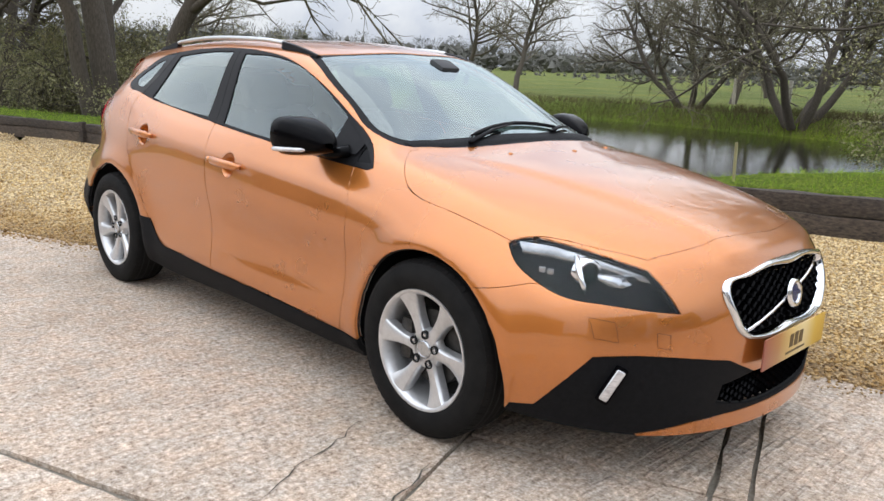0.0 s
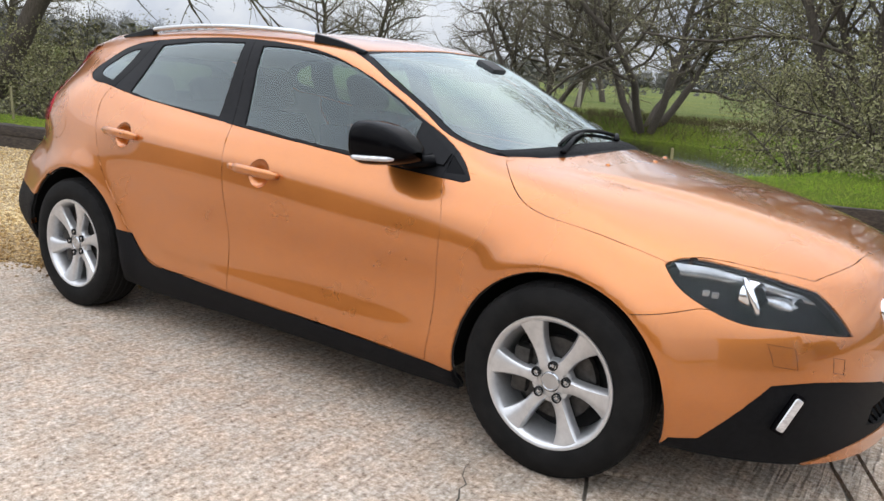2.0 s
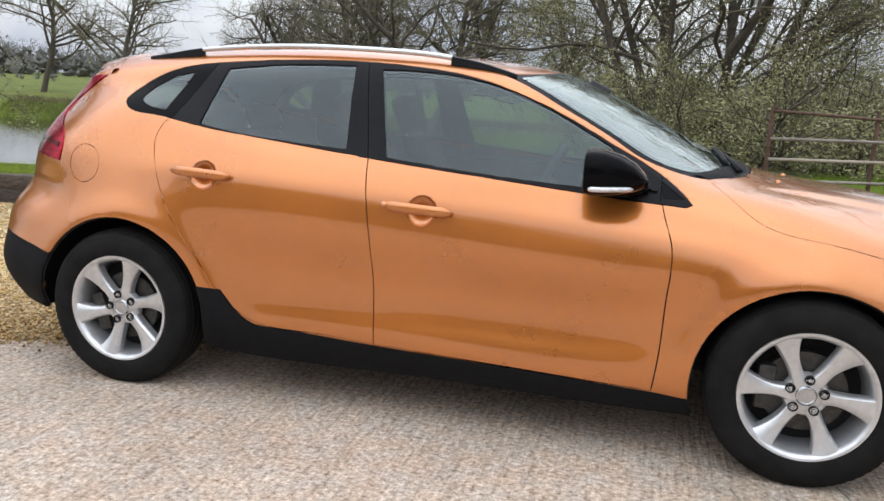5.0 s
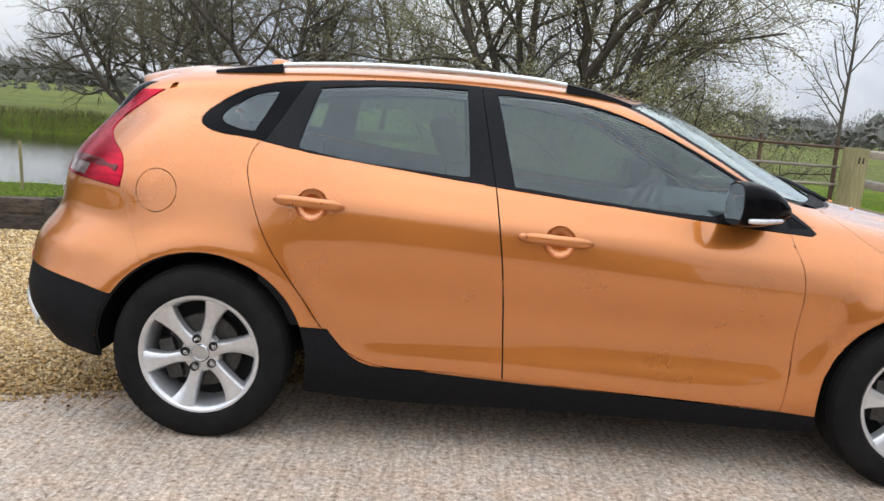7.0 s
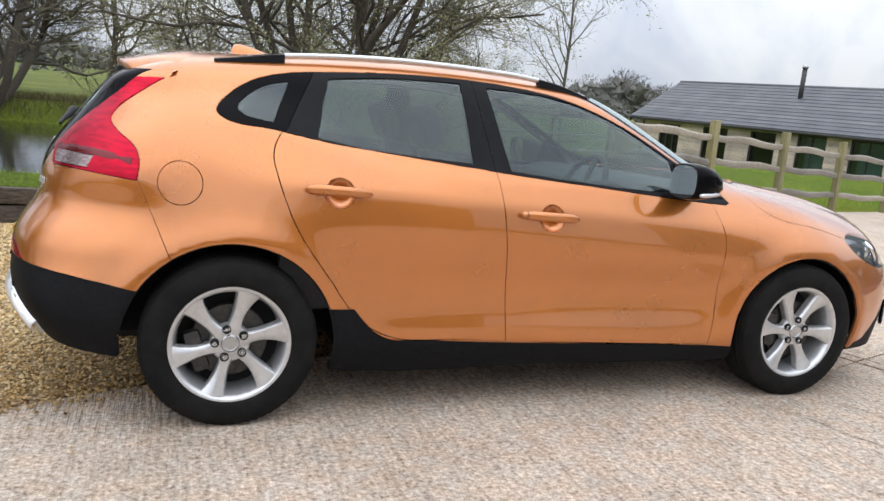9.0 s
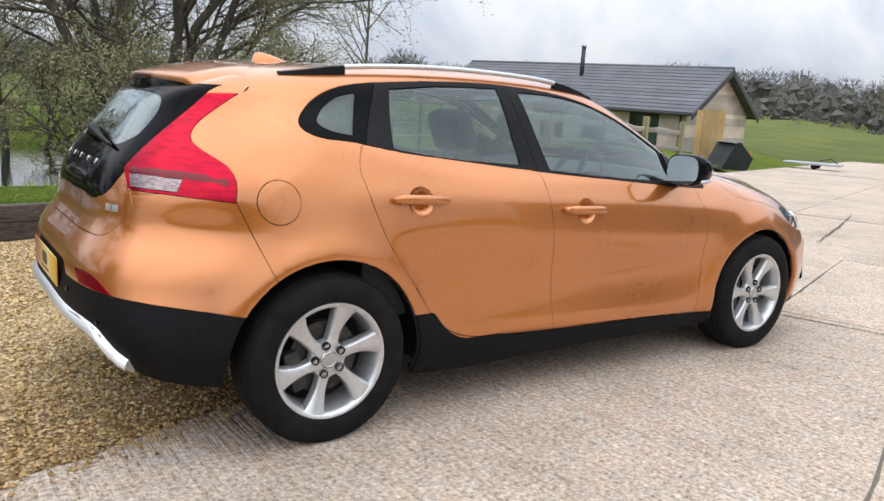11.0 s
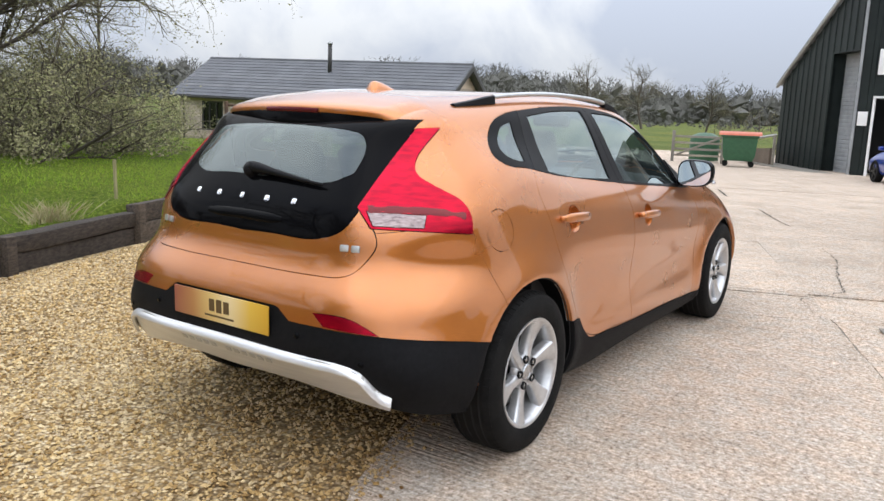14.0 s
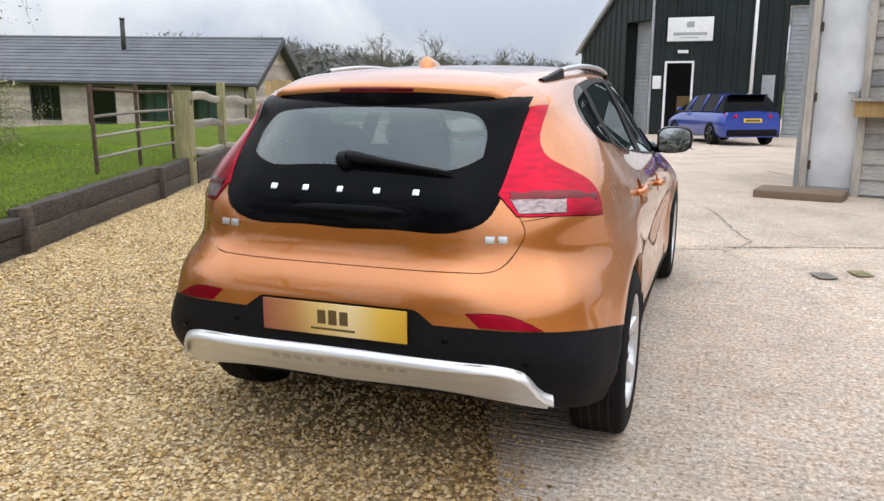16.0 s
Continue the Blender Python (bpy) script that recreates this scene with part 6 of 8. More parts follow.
# the grassed top of the bank, from the sleepers back to the slope
rows = []
for i in range(221):
    x = -14 + 23.5 * i / 220
    row = []
    for w in (0.15, 0.16, 0.22, 0.34, 0.48, 0.62, 0.78, 0.95, 1.15, 1.35):
        y = wall_y(x) + w
        z = min(bank_z(x, y), 0.50) - (0.16 if w < 0.155 else 0.05 if w < 0.2 else 0.0) - (0.09 if w > 1.3 else 0) + 0.012
        row.append((x, y, z + 0.02 * noise.noise(Vector((x * 2.7, y * 2.7, 4)))))
    rows.append(row)
bm = bmesh.new()
add_grid(bm, rows)
tagged(part("grass_bank", bm, MEADOW, None, smooth=True), "narrow lush green bank behind the sleepers", "bank", kind="structure")

# the yard: a bed of joint dirt with concrete slabs laid on it, turned 20 degrees to the car
E2, E1, O2 = np.array((0.94, 0.342)), np.array((0.342, -0.94)), np.array((2.78, -0.77))


def to_world(a, b):
    p = O2 + a * E2 + b * E1
    return float(p[0]), float(p[1])


bed_a, bed_b = np.linspace(-30, 42, 49), np.linspace(-1.55, 30, 33)
rows = []
for b in bed_b:
    row = []
    for a in bed_a:
        x, y = to_world(a, b)
        row.append((x, y, yard_z(x, min(y, 1.0)) - 0.018))
    rows.append(row)
bm = bmesh.new()
add_grid(bm, rows)
yard = tagged(part("yard", bm, JOINT, None, smooth=True), "pale weathered concrete yard of brushed slabs with cracked joints", "yard", kind="structure")
A_CUTS = [-30, -23, -16.5, -10.2, -4.6, 0.0, 0.85, 0.97, 3.95, 8.3, 13, 18, 23.5, 30, 42]
B_CUTS = [-1.42, -0.06, 0.845, 4.3, 8.6, 13.0, 18.0, 24.0, 30.0]
bm = bmesh.new()
add_grid(bm, [[(*to_world(a, b), yard_z(*to_world(a, min(b, -1.0))) - 0.018) for a in np.linspace(5.2, 42, 30)] for b in (-5.3, -4.2, -3.1, -1.5)])
part("yard_bed", bm, JOINT, yard, smooth=True)
rng = random.Random(5)
PANELS_AB = []
for j, (b0, b1) in enumerate(zip(B_CUTS, B_CUTS[1:])):
    cuts = [a for a in A_CUTS if a >= 0] if j < 2 else [a for a in A_CUTS if a not in (0.0, 0.85)]
    PANELS_AB += [(a0, a1, b0, b1, i, j) for i, (a0, a1) in enumerate(zip(cuts, cuts[1:]))]
left_cuts = [a for a in A_CUTS if a <= 0]
PANELS_AB += [(a0, a1, -1.42, 0.845, 40 + i, 0) for i, (a0, a1) in enumerate(zip(left_cuts, left_cuts[1:]))]
PANELS_AB += [(a0, a1, -5.2, -1.42, 20 + k, 9) for k, (a0, a1) in enumerate(((5.3, 8.3), (8.3, 13), (13, 18), (18, 23.5), (23.5, 30), (30, 42)))]
for a0, a1, b0, b1, i, j in PANELS_AB:
    near = math.hypot(*(np.array(to_world((a0 + a1) / 2, (b0 + b1) / 2)) - (1, -1))) < 9
    gap = 0.0035 if near else 0.008
    n_a, n_b = max(2, int((a1 - a0) / (0.09 if near else 0.6))), max(2, int((b1 - b0) / (0.09 if near else 0.6)))
    lift, tilt = rng.uniform(-0.004, 0.004), rng.uniform(-0.002, 0.002)
    grid = []
    for q in range(n_b + 1):
        row = []
        for p in range(n_a + 1):
            a, b = a0 + (a1 - a0) * p / n_a, b0 + (b1 - b0) * q / n_b
            edge, drop = 0, 0.0
            for at_edge, axis, sign in ((p == 0, 0, 1), (p == n_a, 0, -1), (q == 0, 1, 1), (q == n_b, 1, -1)):
                if at_edge:
                    # most joints have closed up; those ahead of the front wheel gape
                    open_up = 1.0 if (axis == 0 and -0.1 < a < 1.1 and b < 0.8) or (axis == 1 and abs(b + 0.06) < 0.1 and -0.2 < a < 3) or (axis == 1 and abs(b - 0.845) < 0.1 and -3 < a < 0.1) else 0.16
                    rough = (abs(noise.noise(Vector((a * 4.1 + axis * 9, b * 4.1, i + j)))) * 0.016 + abs(noise.noise(Vector((a * 17, b * 17, i * 3.1)))) * 0.009) * open_up
                    if j == 0 and q == 0:
                        rough = 0.05 * abs(noise.noise(Vector((a * 4.1, b * 4.1, 2)))) + 0.03 * abs(noise.noise(Vector((a * 17, 1, 3))))
                    if axis == 0:
                        a += sign * (gap * open_up + rough)
                    else:
                        b += sign * (gap * open_up + rough)
                    drop = max(drop, 0.004 * open_up)
                    edge = 1
            x, y = to_world(a, b)
            z = yard_z(x, min(y, 1.0)) + lift + tilt * (a - a0) + 0.003 * noise.noise(Vector((x * 1.7, y * 1.7, 7)))
            row.append((x, y, z - drop))
        grid.append(row)
    bm = bmesh.new()
    vs = add_grid(bm, grid)
    rim = [v for v in vs[0]] + [r[-1] for r in vs[1:]] + [v for v in vs[-1][-2::-1]] + [r[0] for r in vs[-2:0:-1]]
    low = [bm.verts.new(v.co - Vector((0, 0, 0.045))) for v in rim]
    for k in range(len(rim)):
        k2 = (k + 1) % len(rim)
        bm.faces.new((rim[k2], rim[k], low[k], low[k2]))
    part("slab", bm, CONCRETE, yard, smooth=40)


# long cracks across the slabs and a patched drain cover
def crack(points, wide, seed):
    r = random.Random(seed)
    pts = []
    for (x0, y0), (x1, y1) in zip(points, points[1:]):
        n = max(3, int(math.hypot(x1 - x0, y1 - y0) / 0.045))
        for k in range(n):
            t0 = k / n
            pts.append((x0 + (x1 - x0) * t0 + r.gauss(0, 0.010), y0 + (y1 - y0) * t0 + r.gauss(0, 0.010)))
    rows = []
    for k, (x, y) in enumerate(pts):
        x2, y2 = pts[min(k + 1, len(pts) - 1)]
        x1, y1 = pts[max(k - 1, 0)]
        d = math.hypot(x2 - x1, y2 - y1) or 1
        nx_, ny_ = -(y2 - y1) / d, (x2 - x1) / d
        w = 0.6 * wide * (0.35 + r.random()) * min(1, 0.15 + 4 * min(k, len(pts) - 1 - k) / len(pts))
        z = yard_z(x, min(y, 1.0)) + 0.0075
        rows.append([(x + nx_ * w, y + ny_ * w, z), (x - nx_ * w, y - ny_ * w, z)])
    bm = bmesh.new()
    add_grid(bm, rows)
    return part("crack", bm, CRACK, yard, "dark open crack", True)


crack([(3.03, -1.50), (3.68, -1.24), (4.26, -1.46), (5.00, -1.30), (6.02, -1.16), (7.18, -0.78)], 0.008, 1)
crack([(2.43, -0.96), (2.69, -1.60)], 0.004, 3)
crack([(2.84, -1.0), (3.03, -1.48)], 0.006, 4)
crack([(3.57, -0.63), (3.82, -1.15), (4.09, -1.58), (4.61, -2.55)], 0.006, 5)
crack([(7.36, 0.67), (7.38, 1.42), (9.3, 2.2), (11.38, 3.11)], 0.020, 6)
crack([(8.66, -0.23), (9.8, 0.28), (11.09, 0.77)], 0.022, 7)
crack([(12.84, 1.71), (14.91, 2.48)], 0.035, 8)
crack([(7.84, -0.63), (8.23, -1.56), (8.3, -2.0)], 0.012, 9)
for cx, cy, size, mat, label in ((3.04, -1.91, 0.13, STONE_GREY, "small grey drain cover set flush in the concrete"), (3.20, -2.17, 0.12, OAK_POST, "small mossy green drain cover set flush in the concrete")):
    m = Matrix.Translation((cx, cy, yard_z(cx, cy) + 0.003)) @ pose(0, 0, 0, 0, 0, 20)
    bm = box_bm((size * 1.3, size, 0.010), m, 0.003)
    cover = tagged(part("drain_cover", bm, mat, None), label, "drain cover")
    for k in range(-2, 3):
        bm = box_bm((0.006, size * 0.8, 0.003), m @ Matrix.Translation((k * 0.026, 0, 0.0055)))
        part("grating_bar", bm, mat, cover)

# the gravel: a bed, and loose pebbles on it
rows = []
for i in range(161):
    x = -16 + 23.2 * i / 160
    row = []
    for k in range(41):
        t0 = k / 40
        # its near edge follows the slabs, its far edge the sleepers
        a = (x - O2[0] + 1.42 * E1[0]) / E2[0]
        y0 = to_world(a, -1.36)[1]
        y1 = max(wall_y(x) + 0.05, y0 + 0.02)
        y = y0 + (y1 - y0) * t0
        z = yard_z(x, y) + 0.006 + 0.008 * noise.noise(Vector((x * 2.3, y * 2.3, 1))) + 0.004 * noise.noise(Vector((x * 7, y * 7, 2)))
        z -= 0.02 * (1 - ease(0.0, 0.10, (y - y0)))
        row.append((x, y, z))
    rows.append(row)
bm = bmesh.new()
add_grid(bm, rows)
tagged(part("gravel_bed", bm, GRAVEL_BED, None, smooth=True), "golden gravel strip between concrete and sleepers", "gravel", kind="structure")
r = np.random.RandomState(3)


def scatter_pebbles(count, pick, size):
    unit = np.array([(1, 0, 0), (-1, 0, 0), (0, 1, 0), (0, -1, 0), (0, 0, 1), (0, 0, -1)], float)
    tri = np.array([(0, 2, 4), (2, 1, 4), (1, 3, 4), (3, 0, 4), (2, 0, 5), (1, 2, 5), (3, 1, 5), (0, 3, 5)])
    pts = pick(count)
    n = len(pts)
    sc = size[0] + (size[1] - size[0]) * r.rand(n, 1, 1) ** 1.6
    stretch = 0.65 + 0.7 * r.rand(n, 1, 3)
    stretch[..., 2] *= 0.72
    v = unit[None] * sc * stretch + r.normal(0, 0.12, (n, 6, 3)) * sc
    a = r.rand(n) * 6.283
    c, s = np.cos(a)[:, None], np.sin(a)[:, None]
    x, y = v[..., 0] * c - v[..., 1] * s, v[..., 0] * s + v[..., 1] * c
    v = np.stack([x, y, v[..., 2]], -1) + pts[:, None]
    f = (tri[None] + 6 * np.arange(n)[:, None, None]).reshape(-1, 3)
    me = bpy.data.meshes.new("pebbles")
    me.vertices.add(n * 6)
    me.vertices.foreach_set("co", v.ravel())
    me.loops.add(len(f) * 3)
    me.loops.foreach_set("vertex_index", f.ravel())
    me.polygons.add(len(f))
    me.polygons.foreach_set("loop_start", np.arange(len(f)) * 3)
    me.polygons.foreach_set("loop_total", np.full(len(f), 3))
    me.update()
    me.validate()
    return me


def pick_gravel(x0, x1, reach):
    def pick(count):
        out = []
        xs, ts = r.uniform(x0, x1, count), r.rand(count)
        for x, t0 in zip(xs, ts):
            a = (x - O2[0] + 1.42 * E1[0]) / E2[0]
            y0, y1 = to_world(a, -1.32)[1], wall_y(x) - 0.02
            y = y0 + (min(y1, y0 + reach) - y0) * t0 + (r.normal(0, 0.05) if t0 < 0.02 else 0)
            out.append((x, y, yard_z(x, y) + 0.008 + 0.007 * r.rand()))
        return np.array(out)
    return pick


tagged(link_mesh("pebbles", scatter_pebbles(62000, pick_gravel(-2.6, 4.6, 9), (0.0055, 0.0135)), PEBBLES, smooth=False), "loose golden and brown pebbles of the gravel strip", "gravel", kind="stuff")
tagged(link_mesh("pebbles", scatter_pebbles(26000, pick_gravel(-11.0, -2.0, 9), (0.008, 0.018)), PEBBLES, smooth=False), "loose golden and brown pebbles of the gravel strip", "gravel", kind="stuff")
tagged(link_mesh("pebbles", scatter_pebbles(5000, pick_gravel(4.4, 7.0, 9), (0.008, 0.016)), PEBBLES, smooth=False), "loose golden and brown pebbles of the gravel strip", "gravel", kind="stuff")


def pick_stray(count):
    a, b = r.uniform(-4.5, 2.2, count), -1.40 + np.abs(r.normal(0, 0.16, count))
    p = O2 + a[:, None] * E2 + b[:, None] * E1
    return np.array([(x, y, yard_z(x, y) + 0.008) for x, y in p])


tagged(link_mesh("pebbles", scatter_pebbles(700, pick_stray, (0.003, 0.008)), PEBBLES, smooth=False), "stray pebbles on the edge of the concrete", "gravel", kind="stuff")

# the sleeper wall: two courses between short posts
sleepers = thing("sleeper_wall", "low retaining wall of dark tarred railway sleepers between posts", "wall", kind="structure")
rng = random.Random(11)
run = []
for (x0, y0), (x1, y1) in zip(WALL_KNOTS, WALL_KNOTS[1:]):
    n = max(1, round(math.hypot(x1 - x0, y1 - y0) / 2.35))
    run += [(x0 + (x1 - x0) * k / n, y0 + (y1 - y0) * k / n) for k in range(n)]
run.append(WALL_KNOTS[-1])
for k, ((x0, y0), (x1, y1)) in enumerate(zip(run, run[1:])):
    length, ang = math.hypot(x1 - x0, y1 - y0), math.degrees(math.atan2(y1 - y0, x1 - x0))
    foot = yard_z((x0 + x1) / 2, wall_y((x0 + x1) / 2))
    tall = (0.205, 0.165) if (x0 + x1) / 2 > 1.2 else (0.175, 0.125)
    for course, high in enumerate(tall):
        low = -0.03 + (tall[0] + 0.004) * course
        m = Matrix.Translation(((x0 + x1) / 2, (y0 + y1) / 2, foot + low + high / 2)) @ pose(0, 0, 0, rng.uniform(-2, 2), rng.uniform(-0.5, 0.5), ang) @ Matrix.Translation((0, 0.10 + rng.uniform(-0.012, 0.012), 0))
        bm = bmesh.new()
        add_box(bm, (length - 0.02, 0.125, high), Matrix(), 0.014, 2)
        bmesh.ops.subdivide_edges(bm, edges=[e for e in bm.edges if e.calc_length() > 0.5], cuts=22)
        for v in bm.verts:
            v.co += Vector((0, 0.013 * noise.noise(Vector((v.co.x * 3, v.co.z * 9, k * 3.3 + course))), 0.012 * noise.noise(Vector((v.co.x * 2.6, v.co.y * 9, k * 1.7 + course + 5)))))
        bm.transform(m)
        part("sleeper", bm, SLEEPER, sleepers)
    bm = box_bm((0.085, 0.075, sum(tall) + 0.10 + rng.uniform(-0.02, 0.03)), Matrix.Translation((x0, y0, foot + sum(tall) / 2 - 0.06)) @ pose(0, 0, 0, rng.uniform(-2, 2), rng.uniform(-2, 2), ang + rng.uniform(-5, 5)) @ Matrix.Translation((0, 0.02, 0)), 0.01)
    part("post", bm, SLEEPER, sleepers)

# tufts of grass on the bank behind the sleepers, thinning with distance
def blades(count, pick, height, lean, mat, label, name="grass"):
    pts = pick(count)
    n = len(pts)
    h = height[0] + (height[1] - height[0]) * r.rand(n)
    a = r.rand(n) * 6.283
    side = np.stack([np.cos(a), np.sin(a), 0 * a], 1)
    tip = np.stack([r.normal(0, lean, n), r.normal(0, lean, n), np.ones(n)], 1) * h[:, None]
    w = (0.0035 + 0.035 * h)[:, None] * side * 0.5
    v = np.stack([pts - w, pts + w, pts + tip * 0.55 + w * 0.7, pts + tip * (1, 1, 0.92) + side * 0.1 * h[:, None]], 1)
    f = (np.array([(0, 1, 2), (0, 2, 3)])[None] + 4 * np.arange(n)[:, None, None]).reshape(-1, 3)
    me = bpy.data.meshes.new(name)
    me.from_pydata(v.reshape(-1, 3).tolist(), [], f.tolist())
    return tagged(link_mesh(name, me, mat, smooth=False), label, "grass", kind="stuff")


def pick_bank(x0, x1, d0, d1, power=1.6):
    def pick(count):
        out = []
        for x, t0 in zip(r.uniform(x0, x1, count), r.rand(count)):
            y = wall_y(x) + d0 + (d1 - d0) * t0**power
            if pond_gap(x, y) > 0.12:
                out.append((x, y, bank_z(x, y) - 0.01))
        return np.array(out)
    return pick


blades(38000, pick_bank(-13, 9, 0.22, 5.0), (0.03, 0.09), 0.35, BLADES, "short lush grass on the bank")
blades(40000, pick_bank(1.5, 24, 0.25, 16.0, 1.2), (0.03, 0.085), 0.35, BLADES, "short lush grass of the paddock")
blades(220, lambda c: np.array([(0.55 + r.normal(0, 0.10), wall_y(0.55) + 0.26 + abs(r.normal(0, 0.08)), 0.36) for _ in range(c)]), (0.10, 0.22), 0.5, DRY_GRASS, "bleached tuft of long grass by a post", "grass_tuft")
blades(26000, lambda c: np.array([(x, y, land_z(x, y)) for x, y in zip(r.uniform(-26, 2, c), r.normal(25.3, 1.1, c)) if pond_gap(x, y) > 0.1]), (0.12, 0.38), 0.3, REEDS, "dry brown reeds along the far bank", "reed_bed")

# ---- trees ----
class Wood:
    """Gathers tapered branches as tubes, and small buds or leaves."""

    def __init__(self, seed):
        self.r = random.Random(seed)
        self.v, self.f, self.bv, self.bf = [], [], [], []
        self.tv, self.tf = [], []

    def tube(self, pts, r0, r1, sides, thin=False):
        v, f = (self.tv, self.tf) if thin else (self.v, self.f)
        start = len(v)
        n = len(pts)
        for i, p in enumerate(pts):
            d = (pts[min(i + 1, n - 1)] - pts[max(i - 1, 0)]).normalized()
            a = d.orthogonal().normalized()
            b = d.cross(a)
            rad = r0 + (r1 - r0) * i / (n - 1)
            for k in range(sides):
                ang = 6.28318 * k / sides
                v.append(tuple(p + (a * math.cos(ang) + b * math.sin(ang)) * rad))
        for i in range(n - 1):
            for k in range(sides):
                k2 = (k + 1) % sides
                f.append((start + i * sides + k, start + i * sides + k2, start + (i + 1) * sides + k2, start + (i + 1) * sides + k))

    def bud(self, p, size):
        start = len(self.bv)
        a = Vector((self.r.gauss(0, 1), self.r.gauss(0, 1), self.r.gauss(0, 1))).normalized()
        b = a.orthogonal().normalized()
        for x, y in ((0, -0.5), (0.35, 0), (0, 0.5), (-0.35, 0)):
            self.bv.append(tuple(p + (a * y + b * x) * size))
        self.bf.append((start, start + 1, start + 2, start + 3))

    def branch(self, p, d, length, rad, level, spec):
        r = self.r
        n = 6 if level < 2 else 4
        pts = [p.copy()]
        d = d.normalized()
        for _ in range(n):
            d = (d + Vector((r.gauss(0, 1), r.gauss(0, 1), r.gauss(0, 1))) * spec["wander"][level] + Vector((0, 0, spec["rise"][level]))).normalized()
            pts.append(pts[-1] + d * length / n)
        last = level == len(spec["count"])
        sides = (9, 6, 5, 3, 3)[level]
        self.tube(pts, rad, rad * (0.25 if last else 0.45), sides, level >= 2)
        if last:
            for _ in range(spec["buds"]):
                k = r.random() * (n - 0.01)
                q = pts[int(k)].lerp(pts[int(k) + 1], k % 1)
                self.bud(q + Vector((r.gauss(0, 1), r.gauss(0, 1), r.gauss(0, 1))) * spec["scatter"], spec["bud"] * r.uniform(0.6, 1.4))
            return
        for j in range(spec["count"][level]):
            t0 = spec["from"][level] + (1 - spec["from"][level]) * (j + r.random()) / spec["count"][level]
            k = min(t0, 0.999) * n
            q = pts[int(k)].lerp(pts[int(k) + 1], k % 1)
            out = Vector((r.gauss(0, 1), r.gauss(0, 1), r.gauss(0, 0.6)))
            along = (pts[int(k) + 1] - pts[int(k)]).normalized()
            out = (out - along * out.dot(along)).normalized()
            ang = radians(spec["angle"][level] * r.uniform(0.7, 1.25))
            nd = along * math.cos(ang) + out * math.sin(ang)
            self.branch(q, nd, length * spec["ratio"][level] * r.uniform(0.7, 1.2) * (1.1 - 0.45 * t0), rad * spec["thin"][level] * (1.15 - 0.6 * t0), level + 1, spec)

    def build(self, name, label, at, bark=None, twig=None, bud=None, category="tree", group=""):
        ob = thing(name, label, category, at, group)
        for pname, v, f, mat in (("trunk", self.v, self.f, bark or BARK), ("crown", self.tv, self.tf, twig or TWIGS), ("bud", self.bv, self.bf, bud or BUDS)):
            if f:
                me = bpy.data.meshes.new(pname)
                me.from_pydata(v, [], f)
                o = link_mesh(pname, me, mat, ob, smooth=pname != "bud")
                if pname == "bud":
                    tagged(o, "pale unopened buds and small leaves", kind="stuff")
                else:
                    tagged(o, kind="stuff")
        return ob


WILLOW = dict(count=[11, 11, 10], wander=[0.20, 0.22, 0.24, 0.25], rise=[0.06, 0.03, 0.02, 0.0], ratio=[0.62, 0.56, 0.50], thin=[0.42, 0.42, 0.55], angle=[42, 50, 50], buds=6, bud=0.046, scatter=0.09)
WILLOW["from"] = [0.22, 0.2, 0.15]
BARE = dict(count=[8, 8, 7], wander=[0.15, 0.19, 0.22, 0.25], rise=[0.05, 0.03, 0.03, 0.02], ratio=[0.66, 0.55, 0.45], thin=[0.46, 0.42, 0.45], angle=[46, 48, 44], buds=1, bud=0.035, scatter=0.03)
BARE["from"] = [0.30, 0.2, 0.15]
# the big many-stemmed willow behind the gate
w = Wood(21)
for k in range(8):
    a = 6.283 * k / 8 + 0.3
    w.branch(Vector((0.35 * math.cos(a), 0.35 * math.sin(a), -0.2)), Vector((0.52 * math.cos(a), 0.52 * math.sin(a), 1)), w.r.uniform(6.2, 8.2), 0.10, 0, WILLOW)
w.build("willow", "many-stemmed grey willow with pale spring buds behind the gate", Matrix.Translation((2.85, 12.8, 0.35)))
# a thicket of smaller willows along the pond's end
for k, (x, y, s, seed) in enumerate(((0.9, 16.8, 0.62, 22), (4.4, 16.2, 0.60, 23))):
    w = Wood(seed)
    for j in range(5):
        a = 6.283 * j / 5 + seed
        w.branch(Vector((0.2 * math.cos(a), 0.2 * math.sin(a), -0.2)), Vector((0.6 * math.cos(a), 0.6 * math.sin(a), 1)), w.r.uniform(6, 8) * s, 0.10 * s, 0, dict(WILLOW, count=[8, 9, 9], buds=6))
    w.build("willow", "smaller twiggy willow by the pond", Matrix.Translation((x, y, land_z(x, y))), group="willows by the pond")
# tall bare trees across the water and beside the gravel
w = Wood(31)
for j in range(5):
    a = 6.283 * j / 5 + 0.7
    w.branch(Vector((0.3 * math.cos(a), 0.3 * math.sin(a), -0.2)), Vector((0.62 * math.cos(a), 0.62 * math.sin(a), 1)), w.r.uniform(6.0, 8.0), 0.15, 0, dict(BARE, count=[13, 12, 10], angle=[62, 54, 48]))
far_bank = w.build("bare_tree", "bare many-stemmed tree on the far bank of the pond", Matrix.Translation((-5.9, 24.6, 0.2)), group="bare trees across the pond")
w = Wood(37)
w.branch(Vector((0, 0, -0.2)), Vector((0.05, -0.05, 1)), 7.5, 0.25, 0, dict(BARE, count=[12, 10, 10]))
w.branch(Vector((0.35, 0.2, -0.2)), Vector((0.4, 0.25, 1)), 7.0, 0.20, 0, dict(BARE, count=[11, 10, 9]))
w.branch(Vector((-0.4, 0.1, -0.2)), Vector((-0.45, 0.1, 1)), 6.5, 0.19, 0, dict(BARE, count=[11, 10, 9]))
